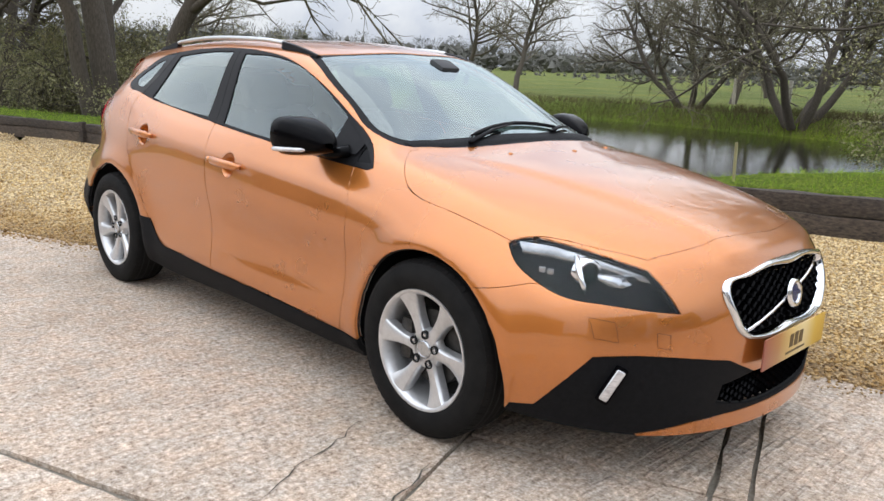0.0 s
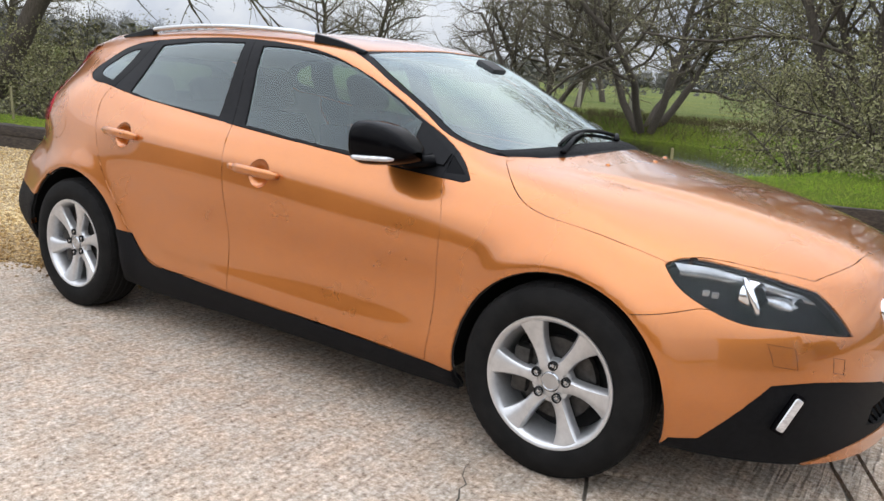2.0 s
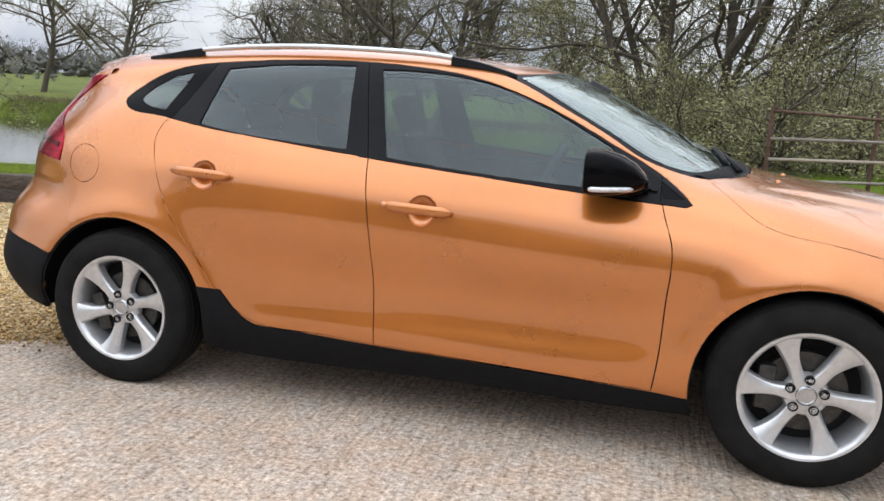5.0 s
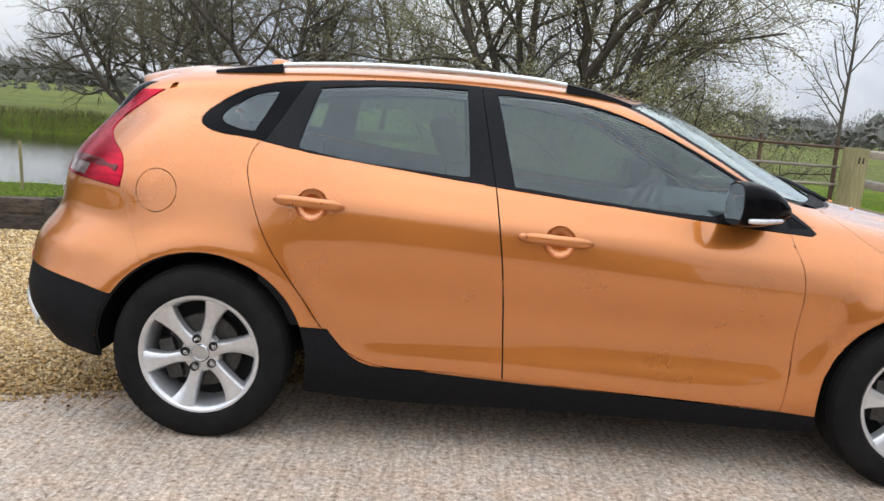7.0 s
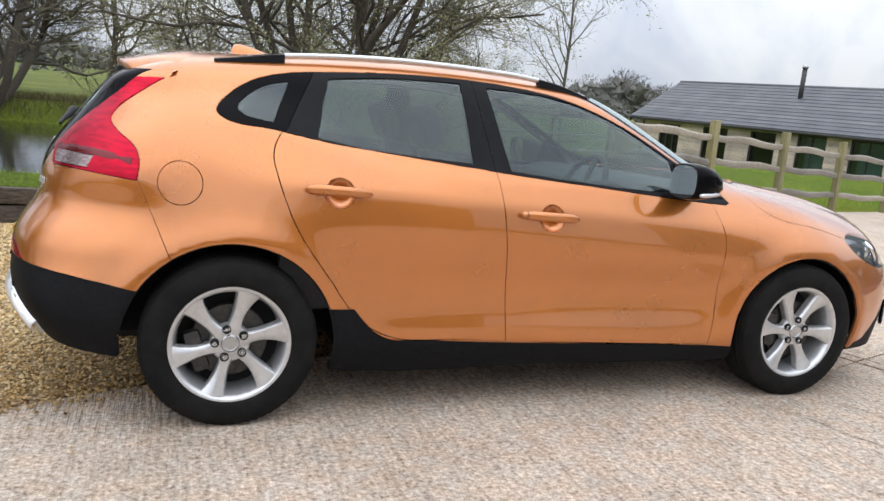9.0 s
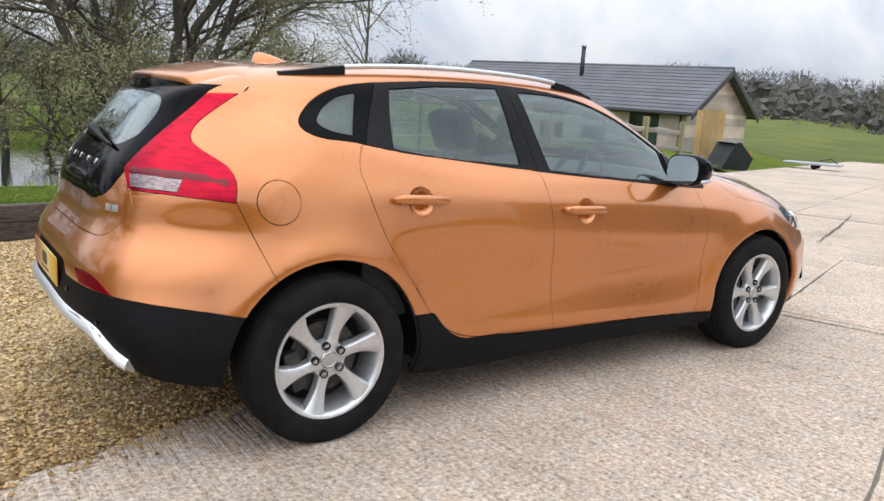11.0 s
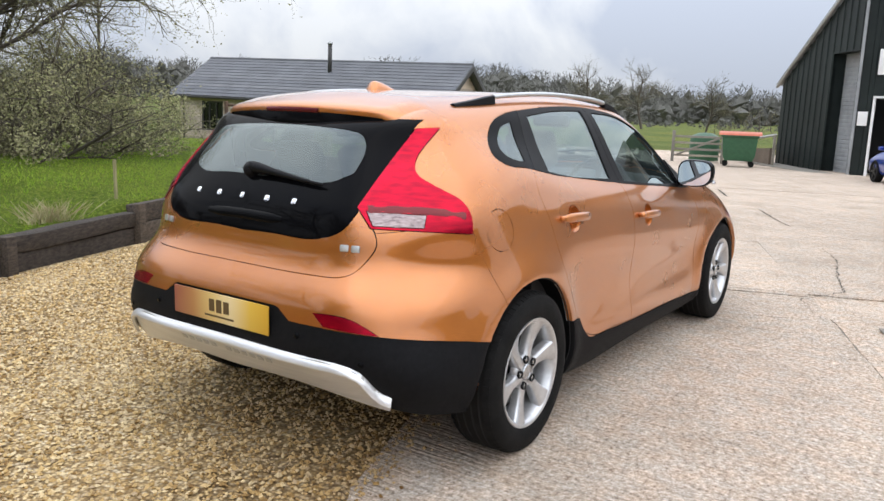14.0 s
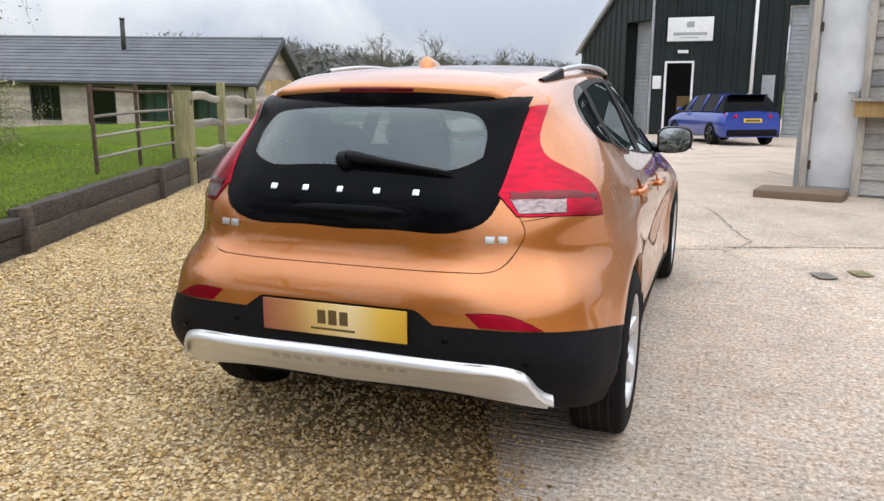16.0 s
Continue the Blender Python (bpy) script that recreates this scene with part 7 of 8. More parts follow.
w.branch(Vector((0.1, -0.4, -0.2)), Vector((0.15, -0.5, 1)), 6.5, 0.16, 0, dict(BARE, count=[11, 10, 9]))
w.build("bare_tree", "large dark bare tree with several trunks behind the sleepers", Matrix.Translation((-11.0, 3.6, 0.2)), group="bare trees across the pond")
w = Wood(43)
w.branch(Vector((0, 0, -0.2)), Vector((0.03, 0.02, 1)), 9.0, 0.24, 0, dict(BARE, count=[18, 11, 9], angle=[60, 50, 46]))
single = w.build("bare_tree", "single bare parkland tree in the meadow", Matrix.Translation((-44, 48, land_z(-44, 48))), group="bare trees across the pond")
for x, y, s, rot in ((-15.5, 40, 0.95, 40), (-22, 60, 1.1, 200), (-4.0, 46, 0.9, 300), (-28, 36, 0.8, 100), (10, 52, 1.0, 20), (105, 38, 0.8, 70), (120, 52, 0.9, 150), (98, 27, 0.6, 250), (-60, 30, 1.1, 10)):
    copy_thing(single, Matrix.Translation((x, y, land_z(x, y))) @ pose(0, 0, 0, 0, 0, rot) @ Matrix.Scale(s, 4))
copy_thing(far_bank, Matrix.Translation((-11.5, 27.5, 0.3)) @ pose(0, 0, 0, 0, 0, 130) @ Matrix.Scale(0.85, 4))
copy_thing(far_bank, Matrix.Translation((-17.5, 3.0, 0.3)) @ pose(0, 0, 0, 0, 0, 70) @ Matrix.Scale(0.9, 4))
# shrubby undergrowth along the pond's end and behind the sleepers
SHRUB = dict(count=[8, 7, 6], wander=[0.20, 0.24, 0.26, 0.28], rise=[0.02, 0.0, 0.0, 0.0], ratio=[0.60, 0.55, 0.5], thin=[0.5, 0.5, 0.55], angle=[52, 55, 50], buds=5, bud=0.040, scatter=0.07)
SHRUB["from"] = [0.08, 0.1, 0.1]
shrubs = []
for seed in (81, 82):
    w = Wood(seed)
    for j in range(9):
        a = 6.283 * j / 9 + seed
        w.branch(Vector((0.3 * math.cos(a), 0.3 * math.sin(a), -0.15)), Vector((math.cos(a), math.sin(a), w.r.uniform(0.35, 1.3))), w.r.uniform(1.7, 2.9), 0.035, 0, SHRUB)
    x, y = ((3.4, 10.2), (1.9, 12.2))[seed - 81]
    shrubs.append(w.build("shrub", "tangled low shrub with pale buds by the pond", Matrix.Translation((x, y, land_z(x, y))), category="shrub", group="shrubs by the pond"))
for k, (x, y, sc) in enumerate(((4.7, 10.6, 0.75), (5.7, 11.8, 0.8), (4.1, 12.9, 0.7), (-9.6, 4.9, 0.9), (-12.6, 5.2, 1.1), (-14.6, 4.0, 1.1), (-11.2, 6.4, 1.0), (-13.4, 2.9, 0.8), (-17.0, 3.4, 1.2), (-18.5, 6.0, 1.3), (-15.6, 6.6, 1.2))):
    copy_thing(shrubs[k % 2], Matrix.Translation((x, y, max(land_z(x, y), WATER_Z))) @ pose(0, 0, 0, 0, 0, 67 * k) @ Matrix.Scale(sc, 4))
# a slim birch and a spreading bush in the paddock
w = Wood(47)
w.branch(Vector((0, 0, -0.2)), Vector((0, 0, 1)), 8.0, 0.085, 0, dict(BARE, count=[13, 6, 5], ratio=[0.30, 0.5, 0.45], angle=[38, 40, 40], wander=[0.05, 0.12, 0.2, 0.25]))
w.build("birch", "slim bare birch standing alone in the paddock", Matrix.Translation((15.9, 27.5, land_z(15.9, 27.5))))
w = Wood(51)
for j in range(6):
    a = 6.283 * j / 6
    w.branch(Vector((0, 0, -0.1)), Vector((math.cos(a), math.sin(a), 0.7)), 2.4, 0.06, 0, dict(BARE, count=[6, 6, 5]))
w.build("bush", "low bare spreading bush beyond the bins", Matrix.Translation((36, 6.8, land_z(36, 6.8))))


# distant woods: belts of small bare trees, as one mass
def woods(belts, name, label, seed, mat, twigs=230):
    r2 = np.random.RandomState(seed)
    quads = []
    for bearing0, bearing1, dist, height, count in belts:
        for _ in range(count):
            b = radians(r2.uniform(bearing0, bearing1))
            d = dist * r2.uniform(0.88, 1.15)
            x, y = d * math.cos(b), d * math.sin(b)
            swell = 0.78 + 0.34 * noise.noise(Vector((b * 9, dist * 0.01, seed))) + 0.22 * noise.noise(Vector((b * 31, 1, seed)))
            h = height * r2.uniform(0.6, 1.2) * swell
            z = land_z(x, y) - 0.3
            # a spray of twigs: thin slivers leaning out of a rounded crown
            a, q = r2.uniform(0, 6.283, twigs), r2.rand(twigs)
            rr = h * 0.36 * np.sqrt(r2.rand(twigs)) * (0.45 + 0.75 * np.sin(np.pi * np.minimum(0.98, 0.12 + q * 0.85)))
            c = np.stack([x + rr * np.cos(a), y + rr * np.sin(a), z + h * (0.04 + 0.90 * q)], 1)
            up = np.stack([np.cos(a) + r2.normal(0, 0.5, twigs), np.sin(a) + r2.normal(0, 0.5, twigs), 0.2 + 0.9 * q + r2.normal(0, 0.3, twigs)], 1)
            up = up / np.linalg.norm(up, axis=1, keepdims=True) * (h * r2.uniform(0.05, 0.12, twigs))[:, None]
            side = np.array((-math.sin(b), math.cos(b), 0)) * (h * r2.uniform(0.003, 0.009, twigs))[:, None]
            quads.append(np.stack([c - side, c + side, c + up + side * 0.3, c + up - side * 0.4], 1))
            # the dense heart of the crown: a few ragged clumps
            for _ in range(7):
                size = h * r2.uniform(0.10, 0.20)
                at = np.array((x, y, z)) + np.array((r2.normal(0, 0.17), r2.normal(0, 0.17), r2.uniform(0.12, 0.72))) * h
                ends = np.array([(1, 0, 0), (0, 1, 0), (-1, 0, 0), (0, -1, 0), (0, 0, 1), (0, 0, -1)]) * size * r2.uniform(0.6, 1.3, (6, 1)) + r2.normal(0, 0.25, (6, 3)) * size + at
                quads.append(ends[[[0, 1, 4, 4], [1, 2, 4, 4], [2, 3, 4, 4], [3, 0, 4, 4], [1, 0, 5, 5], [2, 1, 5, 5], [3, 2, 5, 5], [0, 3, 5, 5]]])
            s = np.array((-math.sin(b), math.cos(b), 0)) * h * 0.012
            base, rise = np.array((x, y, z)), np.array((0, 0, h * 0.35))
            quads.append(np.stack([base - s, base + s, base + s * 0.5 + rise, base - s * 0.5 + rise])[None])
    v = np.concatenate(quads).reshape(-1, 3)
    me = bpy.data.meshes.new(name)
    me.vertices.add(len(v))
    me.vertices.foreach_set("co", v.ravel())
    me.loops.add(len(v))
    me.loops.foreach_set("vertex_index", np.arange(len(v)))
    me.polygons.add(len(v) // 4)
    me.polygons.foreach_set("loop_start", np.arange(len(v) // 4) * 4)
    me.polygons.foreach_set("loop_total", np.full(len(v) // 4, 4))
    me.update()
    me.validate()
    return tagged(link_mesh(name, me, mat, smooth=False), label, "woodland", kind="stuff")


woods([(-5, 62, 235, 11.5, 640), (62, 125, 250, 10, 480), (125, 185, 230, 10, 440), (-5, 62, 185, 3.0, 160), (18, 36, 170, 7, 60), (48, 74, 150, 6, 80), (96, 150, 130, 2.0, 120), (10, 40, 150, 1.8, 120)], "woods", "grey belt of distant bare woodland", 61, FAR_TWIGS)
# unseen belts added behind the walker, only to show in glass and paint
woods([(185, 300, 110, 4.5, 260), (300, 355, 110, 4.5, 150)], "woods", "unseen bare tree belt added behind the walker for reflections", 67, FAR_TWIGS, 60)
# ---- fences and gate by the sleepers ----
def frame_on(p0, p1, z=0.0):
    """A pose whose x axis runs from p0 towards p1 on the ground."""
    return Matrix.Translation((p0[0], p0[1], z)) @ pose(0, 0, 0, 0, 0, math.degrees(math.atan2(p1[1] - p0[1], p1[0] - p0[0])))


gate_a, gate_b = (3.2, 4.72), (5.25, 5.40)
m = frame_on(gate_a, gate_b)
long = math.dist(gate_a, gate_b)
metal_fence = thing("metal_fence", "rusty estate fence of four thin rails behind the sleepers", "fence")
for x in (0.0, long * 0.5, long - 0.03):
    bm = box_bm((0.035, 0.035, 1.05), m @ Matrix.Translation((x, 0.02, 0.82)), 0.006)
    part("upright", bm, RUSTY, metal_fence)
for z in (0.62, 0.83, 1.03, 1.25):
    bm = bmesh.new()
    add_tube(bm, [m @ Vector((0, 0, z + (0.05 if z > 1.2 else 0))), m @ Vector((long * 0.5, 0, z + 0.01)), m @ Vector((long, 0, z))], 0.016, 8)
    part("rail", bm, RUSTY if z > 1.2 else GREY_RAIL, metal_fence, "", True)
bm = box_bm((0.20, 0.20, 1.60), Matrix.Translation((5.40, 5.36, 0.46)) @ pose(0, 0, 0, 0, 1.5, 22), 0.012)
gate_post = tagged(part("gate_post", bm, OAK_POST, None), "stout greenish timber gate post with a weathered top", "post")
# dark blocks hold the shade of the slots cut through the post
for z in (1.12, 0.40):
    for k in (-1, 1):
        bm = box_bm((0.022, 0.21, 0.07), Matrix.Translation((5.40, 5.36, z)) @ pose(0, 0, 0, 0, 1.5, 22) @ Matrix.Translation((k * 0.03, 0, 0)), 0.004)
        part("mortise", bm, SHADE_BLACK, gate_post)
rail_fence = thing("rail_fence", "weathered grey post-and-rail fence along the paddock", "fence")
posts = [(5.65, 5.54), (7.6, 6.35), (9.7, 7.15), (11.8, 7.95), (14.0, 8.75)]
for (x0, y0), (x1, y1) in zip(posts, posts[1:]):
    z0 = 0.10 - 0.045 * (x0 - 5.5)
    bm = box_bm((0.14, 0.11, 1.45), Matrix.Translation((x1, y1, z0 - 0.06 + 0.62)) @ pose(0, 0, 0, 1, -1, 22), 0.012)
    part("post", bm, OAK_POST, rail_fence)
    mm = frame_on((x0, y0), (x1, y1))
    n = math.dist((x0, y0), (x1, y1))
    for k, z in enumerate((0.35, 0.75, 1.12)):
        bm = bmesh.new()
        pts = []
        for i in range(7):
            t0 = i / 6
            pts.append(mm @ Vector((n * t0, 0.012 * math.sin(5 * t0 + k), z0 + z - 0.10 * t0 + 0.02 * math.sin(9 * t0 + 2 * k))))
        add_tube(bm, pts, [0.05, 0.055, 0.06, 0.06, 0.057, 0.055, 0.05], 7, flat=0.55, up=(0, 1, 0))
        part("rail", bm, GREY_RAIL, rail_fence)
# a low wire fence by the water and two old posts
for x, y, h in ((-2.9, 3.15, 0.30), (1.43, 4.15, 0.30), (-6.6, 2.35, 0.3)):
    bm = box_bm((0.026, 0.026, h + 0.5), Matrix.Translation((x, y, 0.45 + h / 2 - 0.2)) @ pose(0, 0, 0, 1.5, -2, 15), 0.008)
    tagged(part("fence_stake", bm, OAK_POST, None), "weathered greenish stake behind the sleeper wall", "fence stake", "stakes behind the wall")
for x, y, h in ((-14.5, 38.0, 1.3), (-16.5, 42.5, 1.3), (-10.0, 34.0, 1.2)):
    bm = box_bm((0.14, 0.14, h + 0.6), Matrix.Translation((x, y, land_z(x, y) + h / 2 - 0.2)), 0.012)
    tagged(part("fence_stake", bm, GREY_RAIL, None), "lone post standing in the far meadow", "fence stake", "stakes in the meadow")


# ---- buildings ----
def wall_boards(parent, m, length, low, high, holes, mat, name="board", pitch=0.165, thick=0.022, top=None):
    """Feather-edged boards along local x, standing proud of a wall whose outer face is local y = 0, left open at the holes (x0, x1, z0, z1)."""
    z = low
    while z < high - 0.02:
        spans = [(0.0, length)] if top is None else [top(z + pitch * 0.5)]
        for x0, x1, z0, z1 in holes:
            if z + pitch > z0 and z < z1:
                spans = [s for a, b in spans for s in ((a, min(b, x0)), (max(a, x1), b)) if s[1] - s[0] > 0.05]
        for a, b in spans:
            bm = bmesh.new()
            h = min(pitch + 0.02, high - z)
            sect = [(-0.004, 0), (-thick, 0), (-0.008, h), (-0.004, h)]
            add_grid(bm, [[m @ Vector((x, y, z + dz)) for y, dz in sect] for x in (a, b)], closed_u=True)
            for x, flip in ((a, 1), (b, -1)):
                bm.faces.new([bm.verts.new(m @ Vector((x, y, z + dz))) for y, dz in sect][::flip])
            part(name, bm, mat, parent, smooth=False)
        z += pitch
    return parent


def wall_with_holes(parent, name, m, length, low, high, holes, mat, thick=0.2):
    """A thick wall on local x with openings through it."""
    xs = sorted({0.0, length, *(v for h in holes for v in h[:2])})
    zs = sorted({low, high, *(min(max(v, low), high) for h in holes for v in h[2:])})
    bm = bmesh.new()
    for x0, x1 in zip(xs, xs[1:]):
        for z0, z1 in zip(zs, zs[1:]):
            cx, cz = (x0 + x1) / 2, (z0 + z1) / 2
            if not any(h[0] < cx < h[1] and h[2] < cz < h[3] for h in holes):
                add_box(bm, (x1 - x0, thick, z1 - z0), m @ Matrix.Translation((cx, thick / 2, cz)))
    bmesh.ops.remove_doubles(bm, verts=bm.verts, dist=1e-4)
    return part(name, bm, mat, parent, smooth=False)


def window_unit(parent, m, x0, x1, z0, z1, mullions, pane_mat, depth=0.06, frame=0.07, back=None):
    w = None
    bm = bmesh.new()
    add_box(bm, (frame, 0.07, z1 - z0), m @ Matrix.Translation((x0 + frame / 2, depth, (z0 + z1) / 2)))
    add_box(bm, (frame, 0.07, z1 - z0), m @ Matrix.Translation((x1 - frame / 2, depth, (z0 + z1) / 2)))
    for z in (z0 + frame / 2, z1 - frame / 2):
        add_box(bm, (x1 - x0 - 2 * frame, 0.07, frame), m @ Matrix.Translation(((x0 + x1) / 2, depth, z)))
    w = part("window", bm, DARK_FRAME, parent, "dark framed window", smooth=False)
    for k in range(mullions):
        x = x0 + (x1 - x0) * (k + 1) / (mullions + 1)
        bm = box_bm((frame * 0.7, 0.06, z1 - z0 - 2 * frame), m @ Matrix.Translation((x, depth, (z0 + z1) / 2)))
        part("mullion", bm, DARK_FRAME, w)
    bm = box_bm((x1 - x0 - 2 * frame, 0.012, z1 - z0 - 2 * frame), m @ Matrix.Translation(((x0 + x1) / 2, depth + 0.02, (z0 + z1) / 2)))
    part("pane", bm, pane_mat, w)
    # a near-black sheet holds the room's shade, unless a blind is passed
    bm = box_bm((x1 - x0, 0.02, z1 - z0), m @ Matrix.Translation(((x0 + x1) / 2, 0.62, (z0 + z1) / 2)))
    part("room_behind", bm, back or SHADE_BLACK, w)
    return w


# the long timber barn: its front runs from its far left corner to its near right corner
BARN_Z = -0.53
bl, br = np.array((21.8, 30.4)), np.array((24.46, 16.9))
barn_len = float(np.linalg.norm(br - bl))
barn_m = frame_on(bl, br, BARN_Z) @ pose(0, 0, 0, 0, 0.9, 0)
barn_deep, eave, ridge = 5.6, 2.15, 3.85
barn = thing("barn", "long single-storey barn of silvered weatherboard under a slate roof", "barn")
holes = [(1.3, 2.6, 0.45, 1.85), (4.0, 5.4, 0.45, 1.9), (6.6, 7.9, 0.35, 1.9), (8.9, 10.2, 0.5, 1.95), (11.2, 12.6, 0.3, 1.95)]
wall_with_holes(barn, "wall", barn_m, barn_len, 0.0, eave, holes, WEATHERBOARD)
wall_boards(barn, barn_m, barn_len, 0.12, eave, holes, WEATHERBOARD)
for k, (x0, x1, z0, z1) in enumerate(holes):
    window_unit(barn, barn_m, x0, x1, z0, z1, (2, 2, 0, 1, 1)[k], WINDOW_DARK if k < 3 else SIDE_GLASS, back=BLIND if k >= 3 else None)
bm = box_bm((barn_len, 0.2, eave), barn_m @ Matrix.Translation((barn_len / 2, barn_deep, eave / 2)))
part("wall", bm, WEATHERBOARD, barn)
for gx_, flip in ((0.0, -1), (barn_len, 1)):
    gm = barn_m @ Matrix.Translation((gx_, 0 if flip > 0 else barn_deep, 0)) @ pose(0, 0, 0, 0, 0, 90 * flip)
    bm = bmesh.new()
    add_prism(bm, [(0.0, 0), (barn_deep, 0), (barn_deep, eave), (barn_deep / 2, ridge - 0.12), (0.0, eave)], gm @ Matrix.Translation((0, 0, 0)) @ pose(0, 0, 0, 90, 0, 0), 0.2)
    part("gable", bm, WEATHERBOARD, barn, smooth=False)

    def gable_span(z):
        if z < eave:
            return (0.0, barn_deep)
        t0 = (z - eave) / (ridge - eave)
        return (barn_deep / 2 * t0, barn_deep - barn_deep / 2 * t0)

    wall_boards(barn, gm, barn_deep, 0.12, ridge - 0.2, [], WEATHERBOARD, top=gable_span)
slope = math.hypot(barn_deep / 2 + 0.35, ridge - eave + 0.2)
ang = math.degrees(math.atan2(ridge - eave + 0.2, barn_deep / 2 + 0.35))
for side in (1, -1):
    y_low = -0.35 if side > 0 else barn_deep + 0.35
    rm = barn_m @ Matrix.Translation((-0.45, y_low, eave - 0.10)) @ pose(0, 0, 0, ang * side, 0, 0)
    bm = box_bm((barn_len + 0.9, slope, 0.08), rm @ Matrix.Translation(((barn_len + 0.9) / 2, slope / 2 * side, 0.0)))
    roof = part("roof", bm, SLATE, barn, "grey slate roof slope")
    if side > 0:
        # courses of slates stepping up the slope
        n_rows = 13
        for k in range(n_rows):
            y0, y1 = slope * k / n_rows, slope * (k + 1) / n_rows + 0.03
            bm = bmesh.new()
            sect = [(y0, 0.046), (y0, 0.066), (y1, 0.050), (y1, 0.044)]
            cols = 46
            for c in range(cols):
                x0 = (barn_len + 0.9) * (c + 0.5 * (k % 2)) / cols
                x1 = min(x0 + (barn_len + 0.9) / cols - 0.012, barn_len + 0.9)
                if x1 - x0 < 0.05:
                    continue
                add_grid(bm, [[rm @ Vector((x, y, z)) for y, z in sect] for x in (x0, x1)], closed_u=True)
            o = part("slate_course", bm, SLATE, roof, smooth=False)
            tagged(o, kind="stuff")
    bm = bmesh.new()
    add_tube(bm, [rm @ Vector((0, -0.03 * side, -0.02)), rm @ Vector((barn_len + 0.9, -0.03 * side, -0.02))], 0.06, 8)
    part("gutter", bm, DARK_FRAME, barn, "dark gutter", True)
bm = bmesh.new()
add_tube(bm, [barn_m @ Vector((-0.45, barn_deep / 2, ridge + 0.14)), barn_m @ Vector((barn_len + 0.45, barn_deep / 2, ridge + 0.14))], 0.075, 8)
part("ridge_cap", bm, SLATE, barn, "", True)
for gx_ in (-0.45, barn_len + 0.42):
    for side in (1, -1):
        y_low = -0.38 if side > 0 else barn_deep + 0.38
        bm = bmesh.new()
        a, b = Vector((gx_, y_low, eave - 0.14)), Vector((gx_, barn_deep / 2, ridge + 0.07))
        add_grid(bm, [[barn_m @ (p + Vector((dx, 0, dz))) for dx, dz in ((0, 0), (0.035, 0), (0.035, -0.2), (0, -0.2))] for p in (a, b)], closed_u=True)
        part("bargeboard", bm, DARK_FRAME, barn, "dark bargeboard", smooth=False)
for x in (0.25, barn_len - 0.2):
    bm = bmesh.new()
    add_tube(bm, [barn_m @ Vector((x, -0.06, 0.0)), barn_m @ Vector((x, -0.06, eave - 0.1))], 0.04, 8)
    part("downpipe", bm, DARK_FRAME, barn, "", True)
fx = 7.3
bm = bmesh.new()
add_tube(bm, [barn_m @ Vector((fx, 1.9, 3.0)), barn_m @ Vector((fx, 1.9, 4.75))], 0.10, 12)
flue = part("flue", bm, DARK_FRAME, barn, "black steel flue", True)
bm = bmesh.new()
add_tube(bm, [barn_m @ Vector((fx, 1.9, 4.72)), barn_m @ Vector((fx, 1.9, 4.84))], [0.13, 0.10], 12)
add_tube(bm, [barn_m @ Vector((fx, 1.9, 3.05)), barn_m @ Vector((fx, 1.9, 3.25))], [0.20, 0.11], 12)
part("flue_cowl", bm, GALV, flue, "", True)
# fresh boards leaning at the gable, a tipping bucket and a low trailer
lean_m = Matrix.Translation((23.1, 15.2, BARN_Z)) @ pose(0, 0, 0, 0, 0, -62)
screen = thing("board_screen", "fresh yellow oak boards standing against the barn's gable", "boards")
for k in range(5):
    bm = box_bm((0.19, 0.03, 1.95 + 0.06 * (k % 3)), lean_m @ Matrix.Translation((k * 0.2, 0.02 * (k % 2), 1.02)) @ pose(0, 0, 0, -4, 0.5 * (k % 3), 0), 0.004)
    part("board", bm, NEW_BOARD, screen)
bucket_m = Matrix.Translation((20.2, 11.75, -0.36)) @ pose(0, 0, 0, 0, 0, -20) @ Matrix.Scale(0.7, 4)
bm = bmesh.new()
add_prism(bm, [(-0.75, 0.05), (0.55, 0.0), (0.80, 0.55), (0.10, 1.25), (-0.15, 1.20)], bucket_m @ pose(0, 0, 0, 90, 0, 0) @ Matrix.Translation((0, 0, 0.7)), 1.4)
bucket = tagged(part("tipping_bucket", bm, GREEN_STEEL, None, smooth=False), "dark steel tipping bucket resting in front of the barn", "bucket")
bm = box_bm((0.5, 1.3, 0.04), bucket_m @ Matrix.Translation((-0.1, 0, 1.22)) @ pose(0, 0, 0, 0, 8, 0), 0.01)
part("bucket_lip", bm, GALV, bucket, "pale worn lip")
bm = box_bm((0.10, 1.2, 0.5), bucket_m @ Matrix.Translation((0.62, 0, 0.62)) @ pose(0, 0, 0, 0, 25, 0), 0.01)
part("bucket_panel", bm, BIN_LID, bucket, "faded red panel")
trailer_m = Matrix.Translation((26.6, 12.6, -0.46)) @ pose(0, 0, 0, 0, 0, -68) @ Matrix.Scale(0.55, 4)
trailer = thing("flat_trailer", "low grey flat trailer parked at the yard's edge", "trailer", trailer_m)
bm = box_bm((3.6, 1.6, 0.14), Matrix.Translation((0, 0, 0.36)), 0.03)
part("deck", bm, GALV, trailer)
for y in (-0.7, 0.7):
    bm = bmesh.new()
    add_lathe(bm, [(0.0, 0.08), (0.17, 0.08), (0.22, 0.05), (0.22, -0.05), (0.17, -0.08), (0.0, -0.08)], Matrix.Translation((0.2, y, 0.22)) @ pose(0, 0, 0, 90), 20)
    part("wheel", bm, RUBBER, trailer)
bm = bmesh.new()
add_tube(bm, [(1.5, 0.2, 0.45), (1.1, 0.0, 0.75), (0.4, 0, 0.55)], 0.04, 8)
part("drawbar", bm, DARK_FRAME, trailer, "", True)

